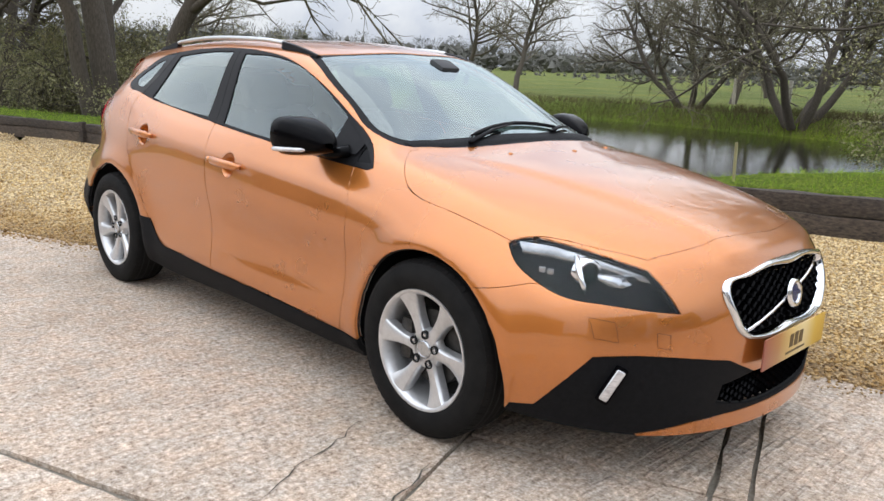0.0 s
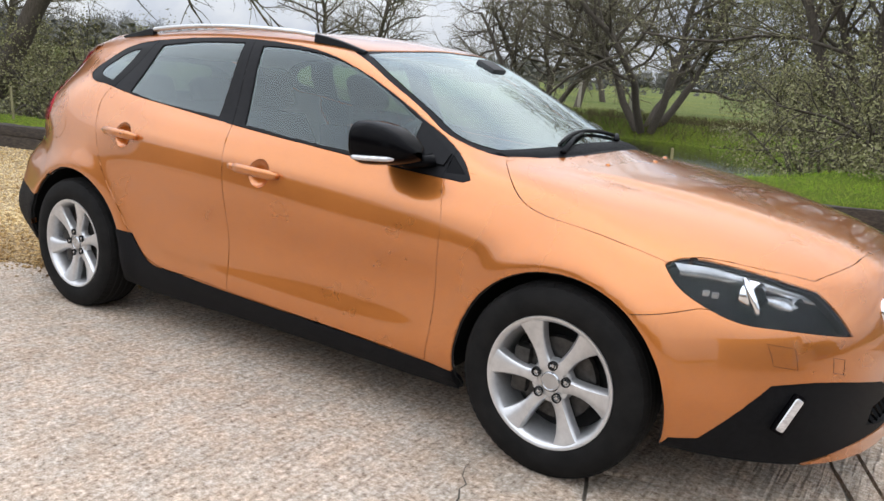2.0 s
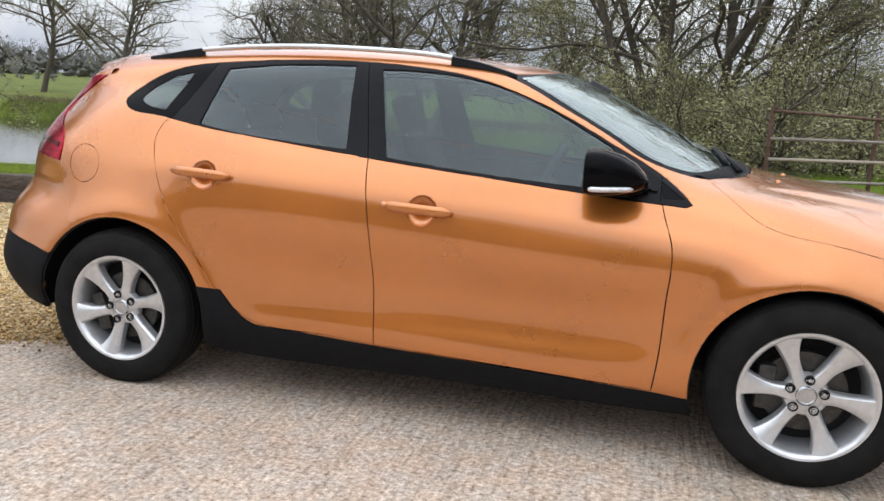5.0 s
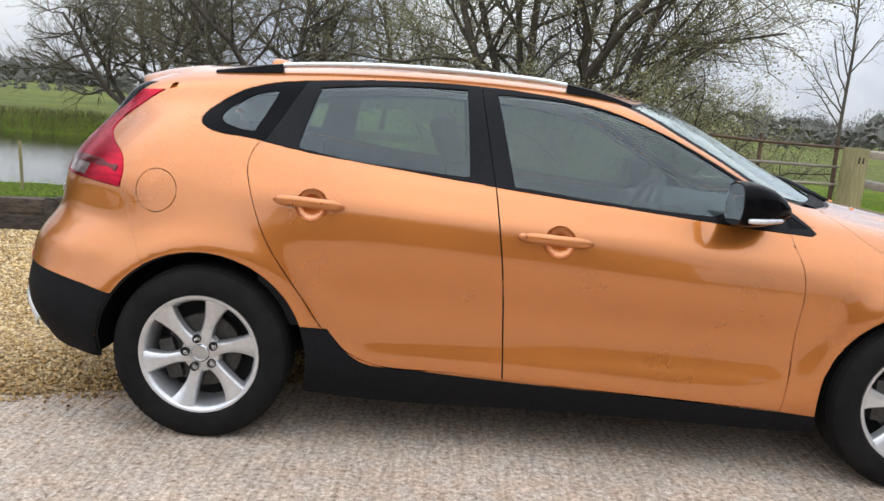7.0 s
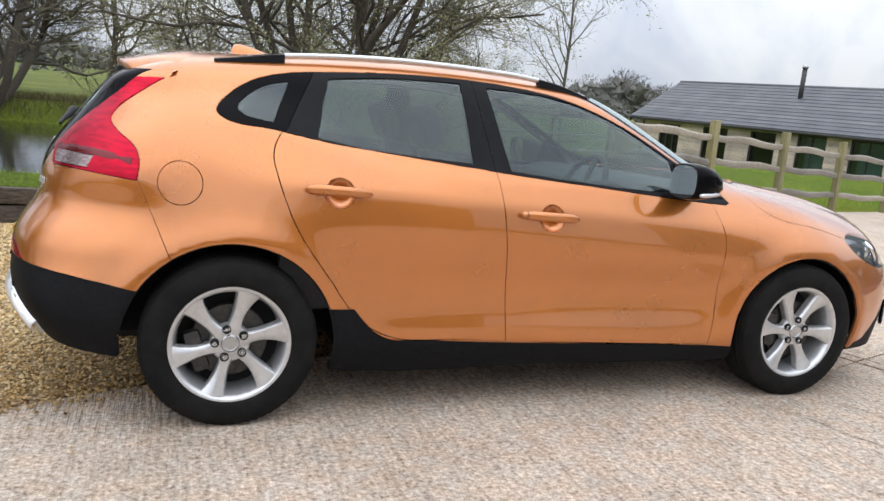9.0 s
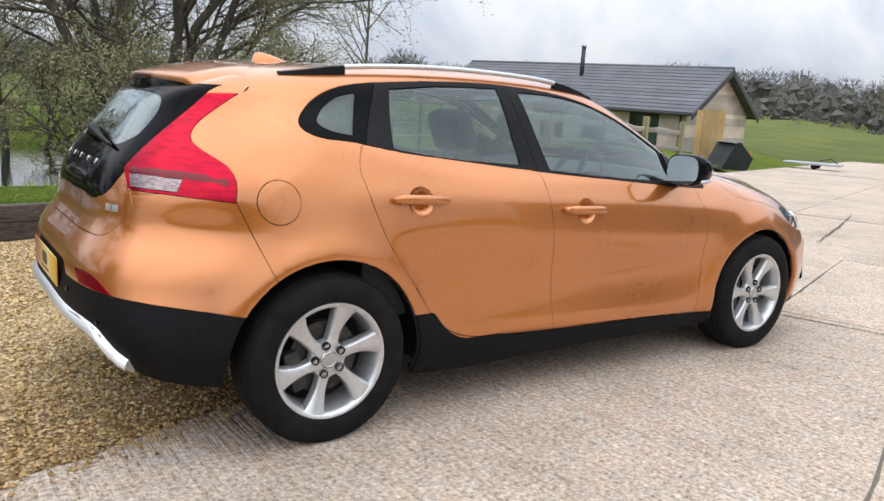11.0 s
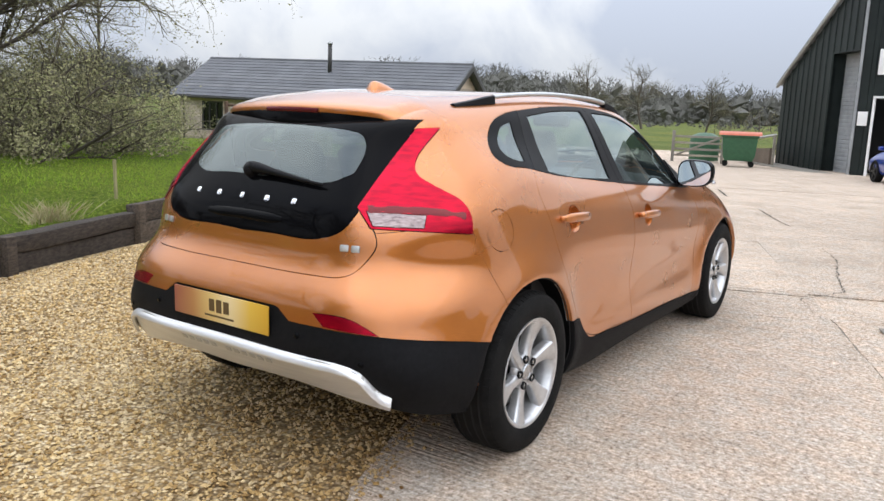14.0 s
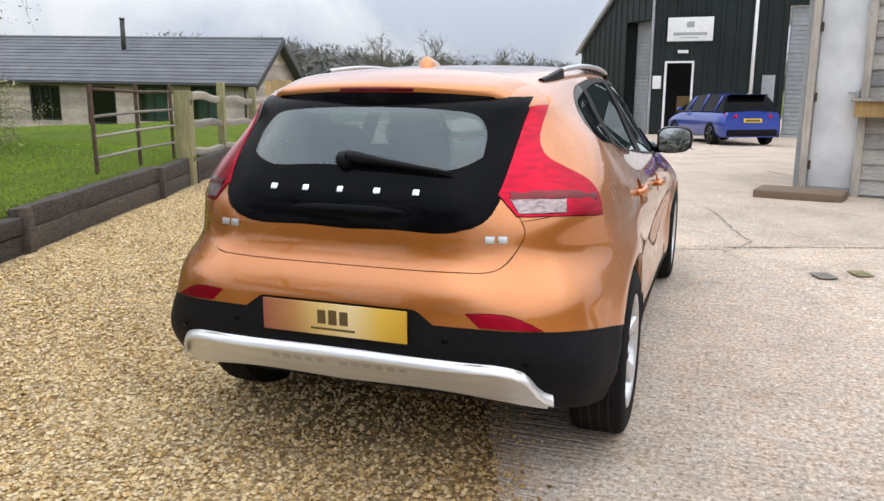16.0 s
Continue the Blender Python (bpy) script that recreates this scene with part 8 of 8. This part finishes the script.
# the dark steel workshop: an oblique gable and a front with door and sign
SH_Z = -0.55
pa, pb, pc = np.array((32.5, 4.95)), np.array((26.9, 1.45)), np.array((26.4, -12.0))
shop = thing("workshop", "dark green steel-clad workshop with roller shutters", "workshop")


def ribbed(parent, m, length, low, high_at, holes, name="cladding"):
    """Upright steel sheets with ribs; high_at gives the top at each x."""
    step, x = 0.5, 0.0
    while x < length - 1e-3:
        x1 = min(x + step, length)
        tops = (high_at(x), high_at(x1))
        spans = [(low, None)]
        for h in holes:
            if h[0] < (x + x1) / 2 < h[1]:
                spans = [(low, h[2]), (h[3], None)] if h[2] > low + 0.05 else [(h[3], None)]
        for z0, z1 in spans:
            bm = bmesh.new()
            t0, t1 = (z1, z1) if z1 else tops
            prof = [(0.0, 0.0), (0.30, 0.0), (0.33, -0.035), (0.44, -0.035), (0.47, 0.0), (0.5, 0.0)]
            cols = []
            for f, y in prof:
                xx = x + (x1 - x) * f / 0.5
                top = t0 + (t1 - t0) * f / 0.5
                cols.append([m @ Vector((xx, y, z0)), m @ Vector((xx, y, top))])
            cols += [[m @ Vector((x1, 0.12, z0)), m @ Vector((x1, 0.12, t1))], [m @ Vector((x, 0.12, z0)), m @ Vector((x, 0.12, t0))]]
            add_grid(bm, cols, closed_v=True)
            part(name, bm, GREEN_STEEL, parent, smooth=False)
        x = x1


ma = frame_on(pa, pb, SH_Z)
la = float(np.linalg.norm(pb - pa))
ribbed(shop, ma, la, 0.0, lambda x: 3.3 + 0.57 * x, [(4.5, 6.5, 0.0, 4.2)])
mb = frame_on(pb, pc, SH_Z)
lb = float(np.linalg.norm(pc - pb))
ribbed(shop, mb, lb, 0.0, lambda x: 3.3 + 0.57 * la + 0.12 * x, [(0.5, 1.5, 0.0, 2.64), (4.5, 8.0, 0.0, 4.5)])
bm = bmesh.new()
add_grid(bm, [[ma @ Vector((x, y, 3.4 + 0.57 * x)) for x in (-0.3, la + 0.2)] for y in (-0.15, 9.0)])
o = part("roof", bm, GREY_STEEL, shop, "grey steel roof")
o.modifiers.new("thick", "SOLIDIFY").thickness = 0.08
bm = bmesh.new()
add_tube(bm, [ma @ Vector((-0.3, -0.12, 3.35 - 0.17)), ma @ Vector((la + 0.2, -0.12, 3.35 + 0.57 * la + 0.1))], 0.07, 6)
part("verge_trim", bm, GALV, shop, "pale verge trim", True)
bm = box_bm((1.96, 0.06, 4.2), ma @ Matrix.Translation((5.5, 0.46, 2.1)))
shutter = part("roller_shutter", bm, GREY_STEEL, shop, "grey roller shutter")
for k in range(28):
    bm = box_bm((1.9, 0.03, 0.11), ma @ Matrix.Translation((5.5, 0.425, 0.09 + 0.148 * k)), 0.01, 1)
    part("slat", bm, GREY_STEEL, shutter)
bm = bmesh.new()
for x in (4.47, 6.53):
    add_box(bm, (0.06, 0.5, 4.2), ma @ Matrix.Translation((x, 0.23, 2.1)))
add_box(bm, (2.12, 0.5, 0.06), ma @ Matrix.Translation((5.5, 0.23, 4.23)))
part("shutter_reveal", bm, GREEN_STEEL, shop, "dark reveal round the shutter", smooth=False)
bm = box_bm((3.4, 0.06, 4.45), mb @ Matrix.Translation((6.25, 0.16, 2.23)))
shutter = part("roller_shutter", bm, GREY_STEEL, shop, "grey roller shutter")
for k in range(29):
    bm = box_bm((3.35, 0.03, 0.11), mb @ Matrix.Translation((6.25, 0.125, 0.09 + 0.152 * k)), 0.01, 1)
    part("slat", bm, GREY_STEEL, shutter)
bm = bmesh.new()
add_box(bm, (0.07, 0.14, 2.64), mb @ Matrix.Translation((0.53, -0.03, 1.32)))
add_box(bm, (0.07, 0.14, 2.64), mb @ Matrix.Translation((1.47, -0.03, 1.32)))
add_box(bm, (1.0, 0.14, 0.07), mb @ Matrix.Translation((1.0, -0.03, 2.67)))
doorway = part("door_frame", bm, WHITE_BOARD, shop, "pale door frame round an open doorway", smooth=False)
# this near-black sheet stands in for the unlit workshop inside
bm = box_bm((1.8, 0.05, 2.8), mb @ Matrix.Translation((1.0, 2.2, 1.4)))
part("room_behind", bm, SHADE_BLACK, doorway)
bm = box_bm((0.5, 0.4, 0.6), mb @ Matrix.Translation((1.1, 1.5, 1.15)), 0.02)
part("shelf_unit", bm, NEW_BOARD, doorway)
bm = bmesh.new()
add_tube(bm, [mb @ Vector((3.45, -0.10, 0.0)), mb @ Vector((3.45, -0.10, 6.4))], 0.06, 10)
part("downpipe", bm, WHITE_BOARD, shop, "white downpipe", True)
bm = box_bm((0.09, 0.09, 7.0), mb @ Matrix.Translation((0.0, -0.02, 3.5)))
part("corner_trim", bm, GREY_STEEL, shop, "grey corner trim")
bm = box_bm((0.42, 0.05, 2.2), mb @ Matrix.Translation((4.0, -0.06, 1.1)), 0.01)
part("side_door", bm, GREY_STEEL, shop, "grey steel side door")
sign_m = mb @ Matrix.Translation((1.3, -0.06, 3.8))
bm = box_bm((1.55, 0.03, 0.82), sign_m, 0.006)
sign = tagged(part("sign_board", bm, WHITE_BOARD, None), "white sign board with grey writing above the door", "sign")
for x, z, w2, h2 in ((0.0, 0.16, 0.26, 0.2), (0.0, -0.16, 1.15, 0.10), (0.0, -0.29, 0.6, 0.035)):
    bm = box_bm((w2, 0.006, h2), sign_m @ Matrix.Translation((x, -0.018, z)))
    part("sign_bar", bm, GREY_MARK, sign)
bm = box_bm((0.36, 0.06, 0.11), mb @ Matrix.Translation((1.1, -0.07, 3.03)), 0.01)
tagged(part("wall_lamp", bm, WHITE_BOARD, None), "small white bulkhead lamp above the door", "lamp")
for x, z, w2, h2 in ((0.24, 1.96, 0.30, 0.46),):
    bm = box_bm((w2, 0.02, h2), mb @ Matrix.Translation((x, -0.055, z)), 0.004)
    tagged(part("notice", bm, WHITE_BOARD, None), "small white notice beside the doorway", "notice")
# kerb in front of the workshop, with oddments
bm = box_bm((5.6, 0.9, 0.12), ma @ Matrix.Translation((3.6, -0.75, 0.02)), 0.03)
tagged(part("kerb", bm, STONE_GREY, None), "low concrete plinth before the shutters", "kerb", kind="structure")
ramp_m = ma @ Matrix.Translation((0.6, -1.1, 0))
ramp = thing("loading_ramp", "low brown timber ramp with a grey handrail", "ramp")
bm = bmesh.new()
add_prism(bm, [(-1.5, 0.0), (1.7, 0.0), (1.7, 0.72), (-1.5, 0.55)], ramp_m @ pose(0, 0, 0, 90, 0, 0), 0.12)
part("side_board", bm, planks("brown_board", (0.10, 0.075, 0.055), (0.20, 0.16, 0.125), (2, 9, 9)), ramp, smooth=False)
bm = bmesh.new()
add_tube(bm, [ramp_m @ Vector((-2.2, 0, 0.85)), ramp_m @ Vector((2.2, 0, 1.25))], 0.045, 8)
part("handrail", bm, GALV, ramp, "", True)
for x in (-2.0, 2.1):
    bm = box_bm((0.09, 0.09, 1.3), ramp_m @ Matrix.Translation((x, 0, 0.62)), 0.01)
    part("handrail_post", bm, GREY_RAIL, ramp)

# wheeled bins and a low wooden gate
bin_m = Matrix.Translation((27.4, 5.2, -0.47)) @ pose(0, 0, 0, 0, 0, -75)
big_bin = thing("wheeled_bin", "large green four-wheeled bin with an orange-red lid", "bin", bin_m)
bm = bmesh.new()
rows = []
for z, w2, d2 in ((0.22, 0.52, 0.40), (0.40, 0.60, 0.46), (1.05, 0.66, 0.52), (1.10, 0.70, 0.56), (1.16, 0.70, 0.56)):
    rows.append([(w2 * sx - 0.05 * sx * (abs(sy) < 1), d2 * sy, z) for sx, sy in ((-1, -0.9), (-0.92, -1), (0.92, -1), (1, -0.9), (1, 0.9), (0.92, 1), (-0.92, 1), (-1, 0.9))])
vs = add_grid(bm, rows, closed_u=True)
bm.faces.new(vs[0][::-1])
part("body", bm, BIN_GREEN, big_bin, smooth=30)
bm = bmesh.new()
add_grid(bm, [[(0.73 * x, 0.59 * math.cos(a), 1.15 + 0.13 * math.sin(a)) for a in np.linspace(0, math.pi, 11)] for x in np.linspace(-1, 1, 9)])
part("lid", bm, BIN_LID, big_bin, "orange-red domed lid", True)
for x in (-0.45, 0.45):
    for y in (-0.35, 0.35):
        bm = bmesh.new()
        add_lathe(bm, [(0.0, 0.03), (0.10, 0.03), (0.10, -0.03), (0.0, -0.03)], Matrix.Translation((x, y, 0.11)) @ pose(0, 0, 0, 90), 16)
        part("castor", bm, RUBBER, big_bin)
small_gate = thing("field_gate", "short grey wooden field gate beside the bins", "gate", Matrix.Translation((29.0, 7.2, -0.50)) @ pose(0, 0, 0, 0, 0, -72))
for x in (-0.95, 0.95):
    bm = box_bm((0.12, 0.12, 1.25), Matrix.Translation((x, 0, 0.6)), 0.01)
    part("post", bm, GREY_RAIL, small_gate)
for z in (0.25, 0.5, 0.75, 1.0):
    bm = box_bm((1.8, 0.035, 0.085), Matrix.Translation((0, 0.02, z)), 0.006)
    part("bar", bm, GREY_RAIL, small_gate)
bm = box_bm((1.75, 0.03, 0.08), Matrix.Translation((0, -0.016, 0.62)) @ pose(0, 0, 0, 0, -24, 0), 0.006)
part("brace", bm, GREY_RAIL, small_gate)
tank_m = Matrix.Translation((30.6, 7.4, -0.5))
bm = bmesh.new()
add_lathe(bm, [(0.0, 1.15), (0.3, 1.12), (0.55, 1.0), (0.6, 0.8), (0.6, 0.0)], tank_m, 24)
tagged(part("water_butt", bm, BIN_GREEN, None, smooth=30), "round dark green tank behind the field gate", "tank")

# the grey shed at the yard's edge
sd = frame_on((8.6, -2.18), (7.2, -7.96), -0.12)
shed = thing("shed", "grey weathered timber shed with a pale steel door", "shed")
wall_with_holes(shed, "wall", sd, 6.0, 0.0, 3.0, [(0.10, 0.66, 0.12, 2.75)], GREY_STEEL, 0.14)
wall_boards(shed, sd @ Matrix.Translation((0.74, 0, 0)), 5.26, 0.05, 3.0, [], planks("grey_lap_board", (0.24, 0.235, 0.225), (0.42, 0.41, 0.39), (9, 1.0, 9), 0.9), pitch=0.20, thick=0.04)
bm = box_bm((0.55, 0.05, 2.62), sd @ Matrix.Translation((0.38, 0.03, 1.43)), 0.008)
door = part("door", bm, PALE_STEEL, shed, "pale grey steel door with a lever")
bm = box_bm((0.05, 0.06, 0.14), sd @ Matrix.Translation((0.60, -0.02, 1.32)), 0.01)
add_box(bm, (0.13, 0.025, 0.025), sd @ Matrix.Translation((0.56, -0.05, 1.36)), 0.005)
part("door_handle", bm, GALV, door)
for z in (0.4, 1.3, 2.2):
    bm = box_bm((0.03, 0.05, 0.12), sd @ Matrix.Translation((0.115, -0.005, z)), 0.005)
    part("hinge", bm, RUSTY, door)
for x in (0.045, 0.695):
    bm = box_bm((0.09, 0.10, 2.95), sd @ Matrix.Translation((x, -0.03, 1.475)), 0.008)
    part("door_jamb", bm, planks("jamb_board", (0.30, 0.27, 0.24), (0.50, 0.47, 0.43), (9, 9, 1), 0.9), shed)
bm = box_bm((6.3, 3.6, 0.10), sd @ Matrix.Translation((3.0, 1.6, 3.05)), 0.01)
part("roof", bm, GREY_STEEL, shed)
bm = box_bm((3.4, 0.14, 3.0), sd @ Matrix.Translation((0.0, 1.7, 1.5)) @ pose(0, 0, 0, 0, 0, 90))
part("wall", bm, GREY_STEEL, shed)
bm = box_bm((0.62, 0.26, 0.20), sd @ Matrix.Translation((0.92, -0.16, 1.16)), 0.006)
crate = tagged(part("post_box", bm, NEW_BOARD, None), "small fresh timber box fixed to the shed", "box")
bm = box_bm((0.70, 0.34, 0.025), sd @ Matrix.Translation((0.92, -0.17, 1.275)) @ pose(0, 0, 0, 4, 0, 0), 0.006)
part("box_lid", bm, GREY_RAIL, crate)
bm = box_bm((1.05, 0.62, 0.12), sd @ Matrix.Translation((0.12, -0.55, 0.065)), 0.02)
tagged(part("door_step", bm, BROWN_STEP, None), "low worn brown step before the shed door", "step")

# unseen plain barn added behind the walker, to darken reflections in the flank
back_m = frame_on((7.0, -15.5), (-20.0, -15.5), 0.0)
back = thing("plain_barn", "unseen plain timber barn added behind the walker for the car's reflections", "barn")
wall_with_holes(back, "wall", back_m, 27.0, -0.3, 3.0, [], BROWN_STEP, 0.25)
bm = box_bm((27.6, 8.0, 0.15), back_m @ Matrix.Translation((13.5, 3.6, 4.0)) @ pose(0, 0, 0, 16, 0, 0))
part("roof", bm, SLATE, back)


# ---- the blue car by the workshop ----
def small_car(at):
    c = thing("parked_car", "bright blue parked hatchback with a dark rear window", "car", at)
    L, W2, Hh = 4.2, 0.88, 1.46
    ts = np.linspace(0, 1, 25)
    belt = spline([0, 0.25, 0.6, 0.85, 1], [0.92, 0.94, 0.92, 0.82, 0.62], ts)
    bm = bmesh.new()
    rows = []
    for t0, zb in zip(ts, belt):
        x = -L / 2 + L * t0
        e = min(1.0, (t0 + 0.02) / 0.07) ** 0.5 * min(1.0, (1.02 - t0) / 0.10) ** 0.5
        w2 = W2 * (0.78 + 0.22 * e)
        rows.append([(x, sy * w2 * f, z) for sy, f, z in ((-1, 0.90, 0.24), (-1, 0.98, 0.35), (-1, 1.0, 0.58), (-1, 0.97, zb * 0.9), (-1, 0.88, zb), (0, 1, zb + 0.04), (1, 0.88, zb), (1, 0.97, zb * 0.9), (1, 1.0, 0.58), (1, 0.98, 0.35), (1, 0.90, 0.24))])
    vs = add_grid(bm, rows)
    bm.faces.new(vs[0])
    bm.faces.new(vs[-1][::-1])
    part("body", bm, BLUE_PAINT, c, smooth=40)
    roof = [(-1.98, 0.95, 0.80), (-1.80, 1.20, 0.72), (-1.62, 1.38, 0.64), (-1.2, 1.45, 0.62), (-0.5, Hh, 0.61), (0.2, 1.43, 0.60), (0.75, 1.22, 0.66), (1.15, 0.97, 0.75)]
    bm = bmesh.new()
    add_grid(bm, [[(x, y * w2, z - 0.03 * y * y) for y in np.linspace(-1, 1, 9)] for x, z, w2 in roof[2:6]])
    part("roof", bm, BLUE_PAINT, c, smooth=40)
    bm = bmesh.new()
    add_grid(bm, [[(x, y * w2, z - 0.02 * y * y) for y in np.linspace(-1, 1, 9)] for x, z, w2 in roof[:3]])
    part("rear_window", bm, GLOSS_BLACK, c, "dark rear window", 40)
    bm = bmesh.new()
    add_grid(bm, [[(x, y * w2, z - 0.02 * y * y) for y in np.linspace(-1, 1, 9)] for x, z, w2 in roof[5:]])
    part("windscreen", bm, GLOSS_BLACK, c, "dark windscreen", 40)
    for s in (-1, 1):
        bm = bmesh.new()
        add_grid(bm, [[(x, s * w2, z - 0.03) for x, z, w2 in roof], [(x, s * (0.78 + 0.04), min(z - 0.03, 0.94)) for x, z, w2 in roof]])
        part("side_window", bm, GLOSS_BLACK, c, "dark side windows", 40)
        for x in (-1.55, -0.62, 0.28):
            bm = bmesh.new()
            zt = float(np.interp(x, [p[0] for p in roof], [p[1] for p in roof]))
            wt = float(np.interp(x, [p[0] for p in roof], [p[2] for p in roof]))
            add_tube(bm, [(x, s * (wt + 0.006), zt - 0.03), (x + 0.06, s * 0.826, 0.94)], 0.035, 6)
            part("pillar", bm, BLUE_PAINT, c, "", True)
        bm = box_bm((0.10, 0.36, 0.13), Matrix.Translation((-2.03, s * 0.62, 0.82)) @ pose(0, 0, 0, 0, 12, -14 * s), 0.03)
        part("tail_light", bm, RED_LENS, c, "red tail light")
        bm = box_bm((0.14, 0.16, 0.11), Matrix.Translation((0.72, s * 0.95, 0.99)), 0.04)
        part("wing_mirror", bm, BLUE_PAINT, c)
        for x in (-1.32, 1.30):
            bm = bmesh.new()
            ax2 = Matrix.Translation((x, s * 0.80, 0.325)) @ pose(0, 0, 0, -90 * s)
            add_lathe(bm, [(0.0, 0.06), (0.20, 0.07), (0.23, 0.095), (0.30, 0.10), (0.325, 0.07), (0.325, -0.09), (0.0, -0.09)], ax2, 32)
            wh = part("wheel", bm, RUBBER, c, "black tyre on a dark alloy", 40)
            bm = bmesh.new()
            for k in range(5):
                add_box(bm, (0.20, 0.05, 0.02), ax2 @ pose(0, 0, 0, 0, 0, 72 * k) @ Matrix.Translation((0.11, 0, 0.085)))
            part("spokes", bm, BRAKE, wh)
    bm = box_bm((0.02, 0.52, 0.11), Matrix.Translation((-2.115, 0, 0.70)), 0.004)
    pl = part("number_plate", bm, material("yellow_plate", (0.72, 0.52, 0.03), 0.5), c, "yellow rear plate with a dark bar")
    bm = box_bm((0.006, 0.42, 0.055), Matrix.Translation((-2.127, 0, 0.70)))
    part("plate_bar", bm, PLATE_MARK, pl)
    bm = box_bm((0.10, 1.5, 0.22), Matrix.Translation((-2.06, 0, 0.36)), 0.05)
    part("bumper_insert", bm, CLADDING, c, "black lower bumper")
    bm = box_bm((0.20, 1.1, 0.03), Matrix.Translation((-1.72, 0, 1.39)) @ pose(0, 0, 0, 0, 8, 0), 0.012)
    part("spoiler", bm, GLOSS_BLACK, c)
    return c


small_car(Matrix.Translation((22.3, -1.05, yard_z(22.3, -1.0))) @ pose(0, 0, 0, 0, 1.1, 25))
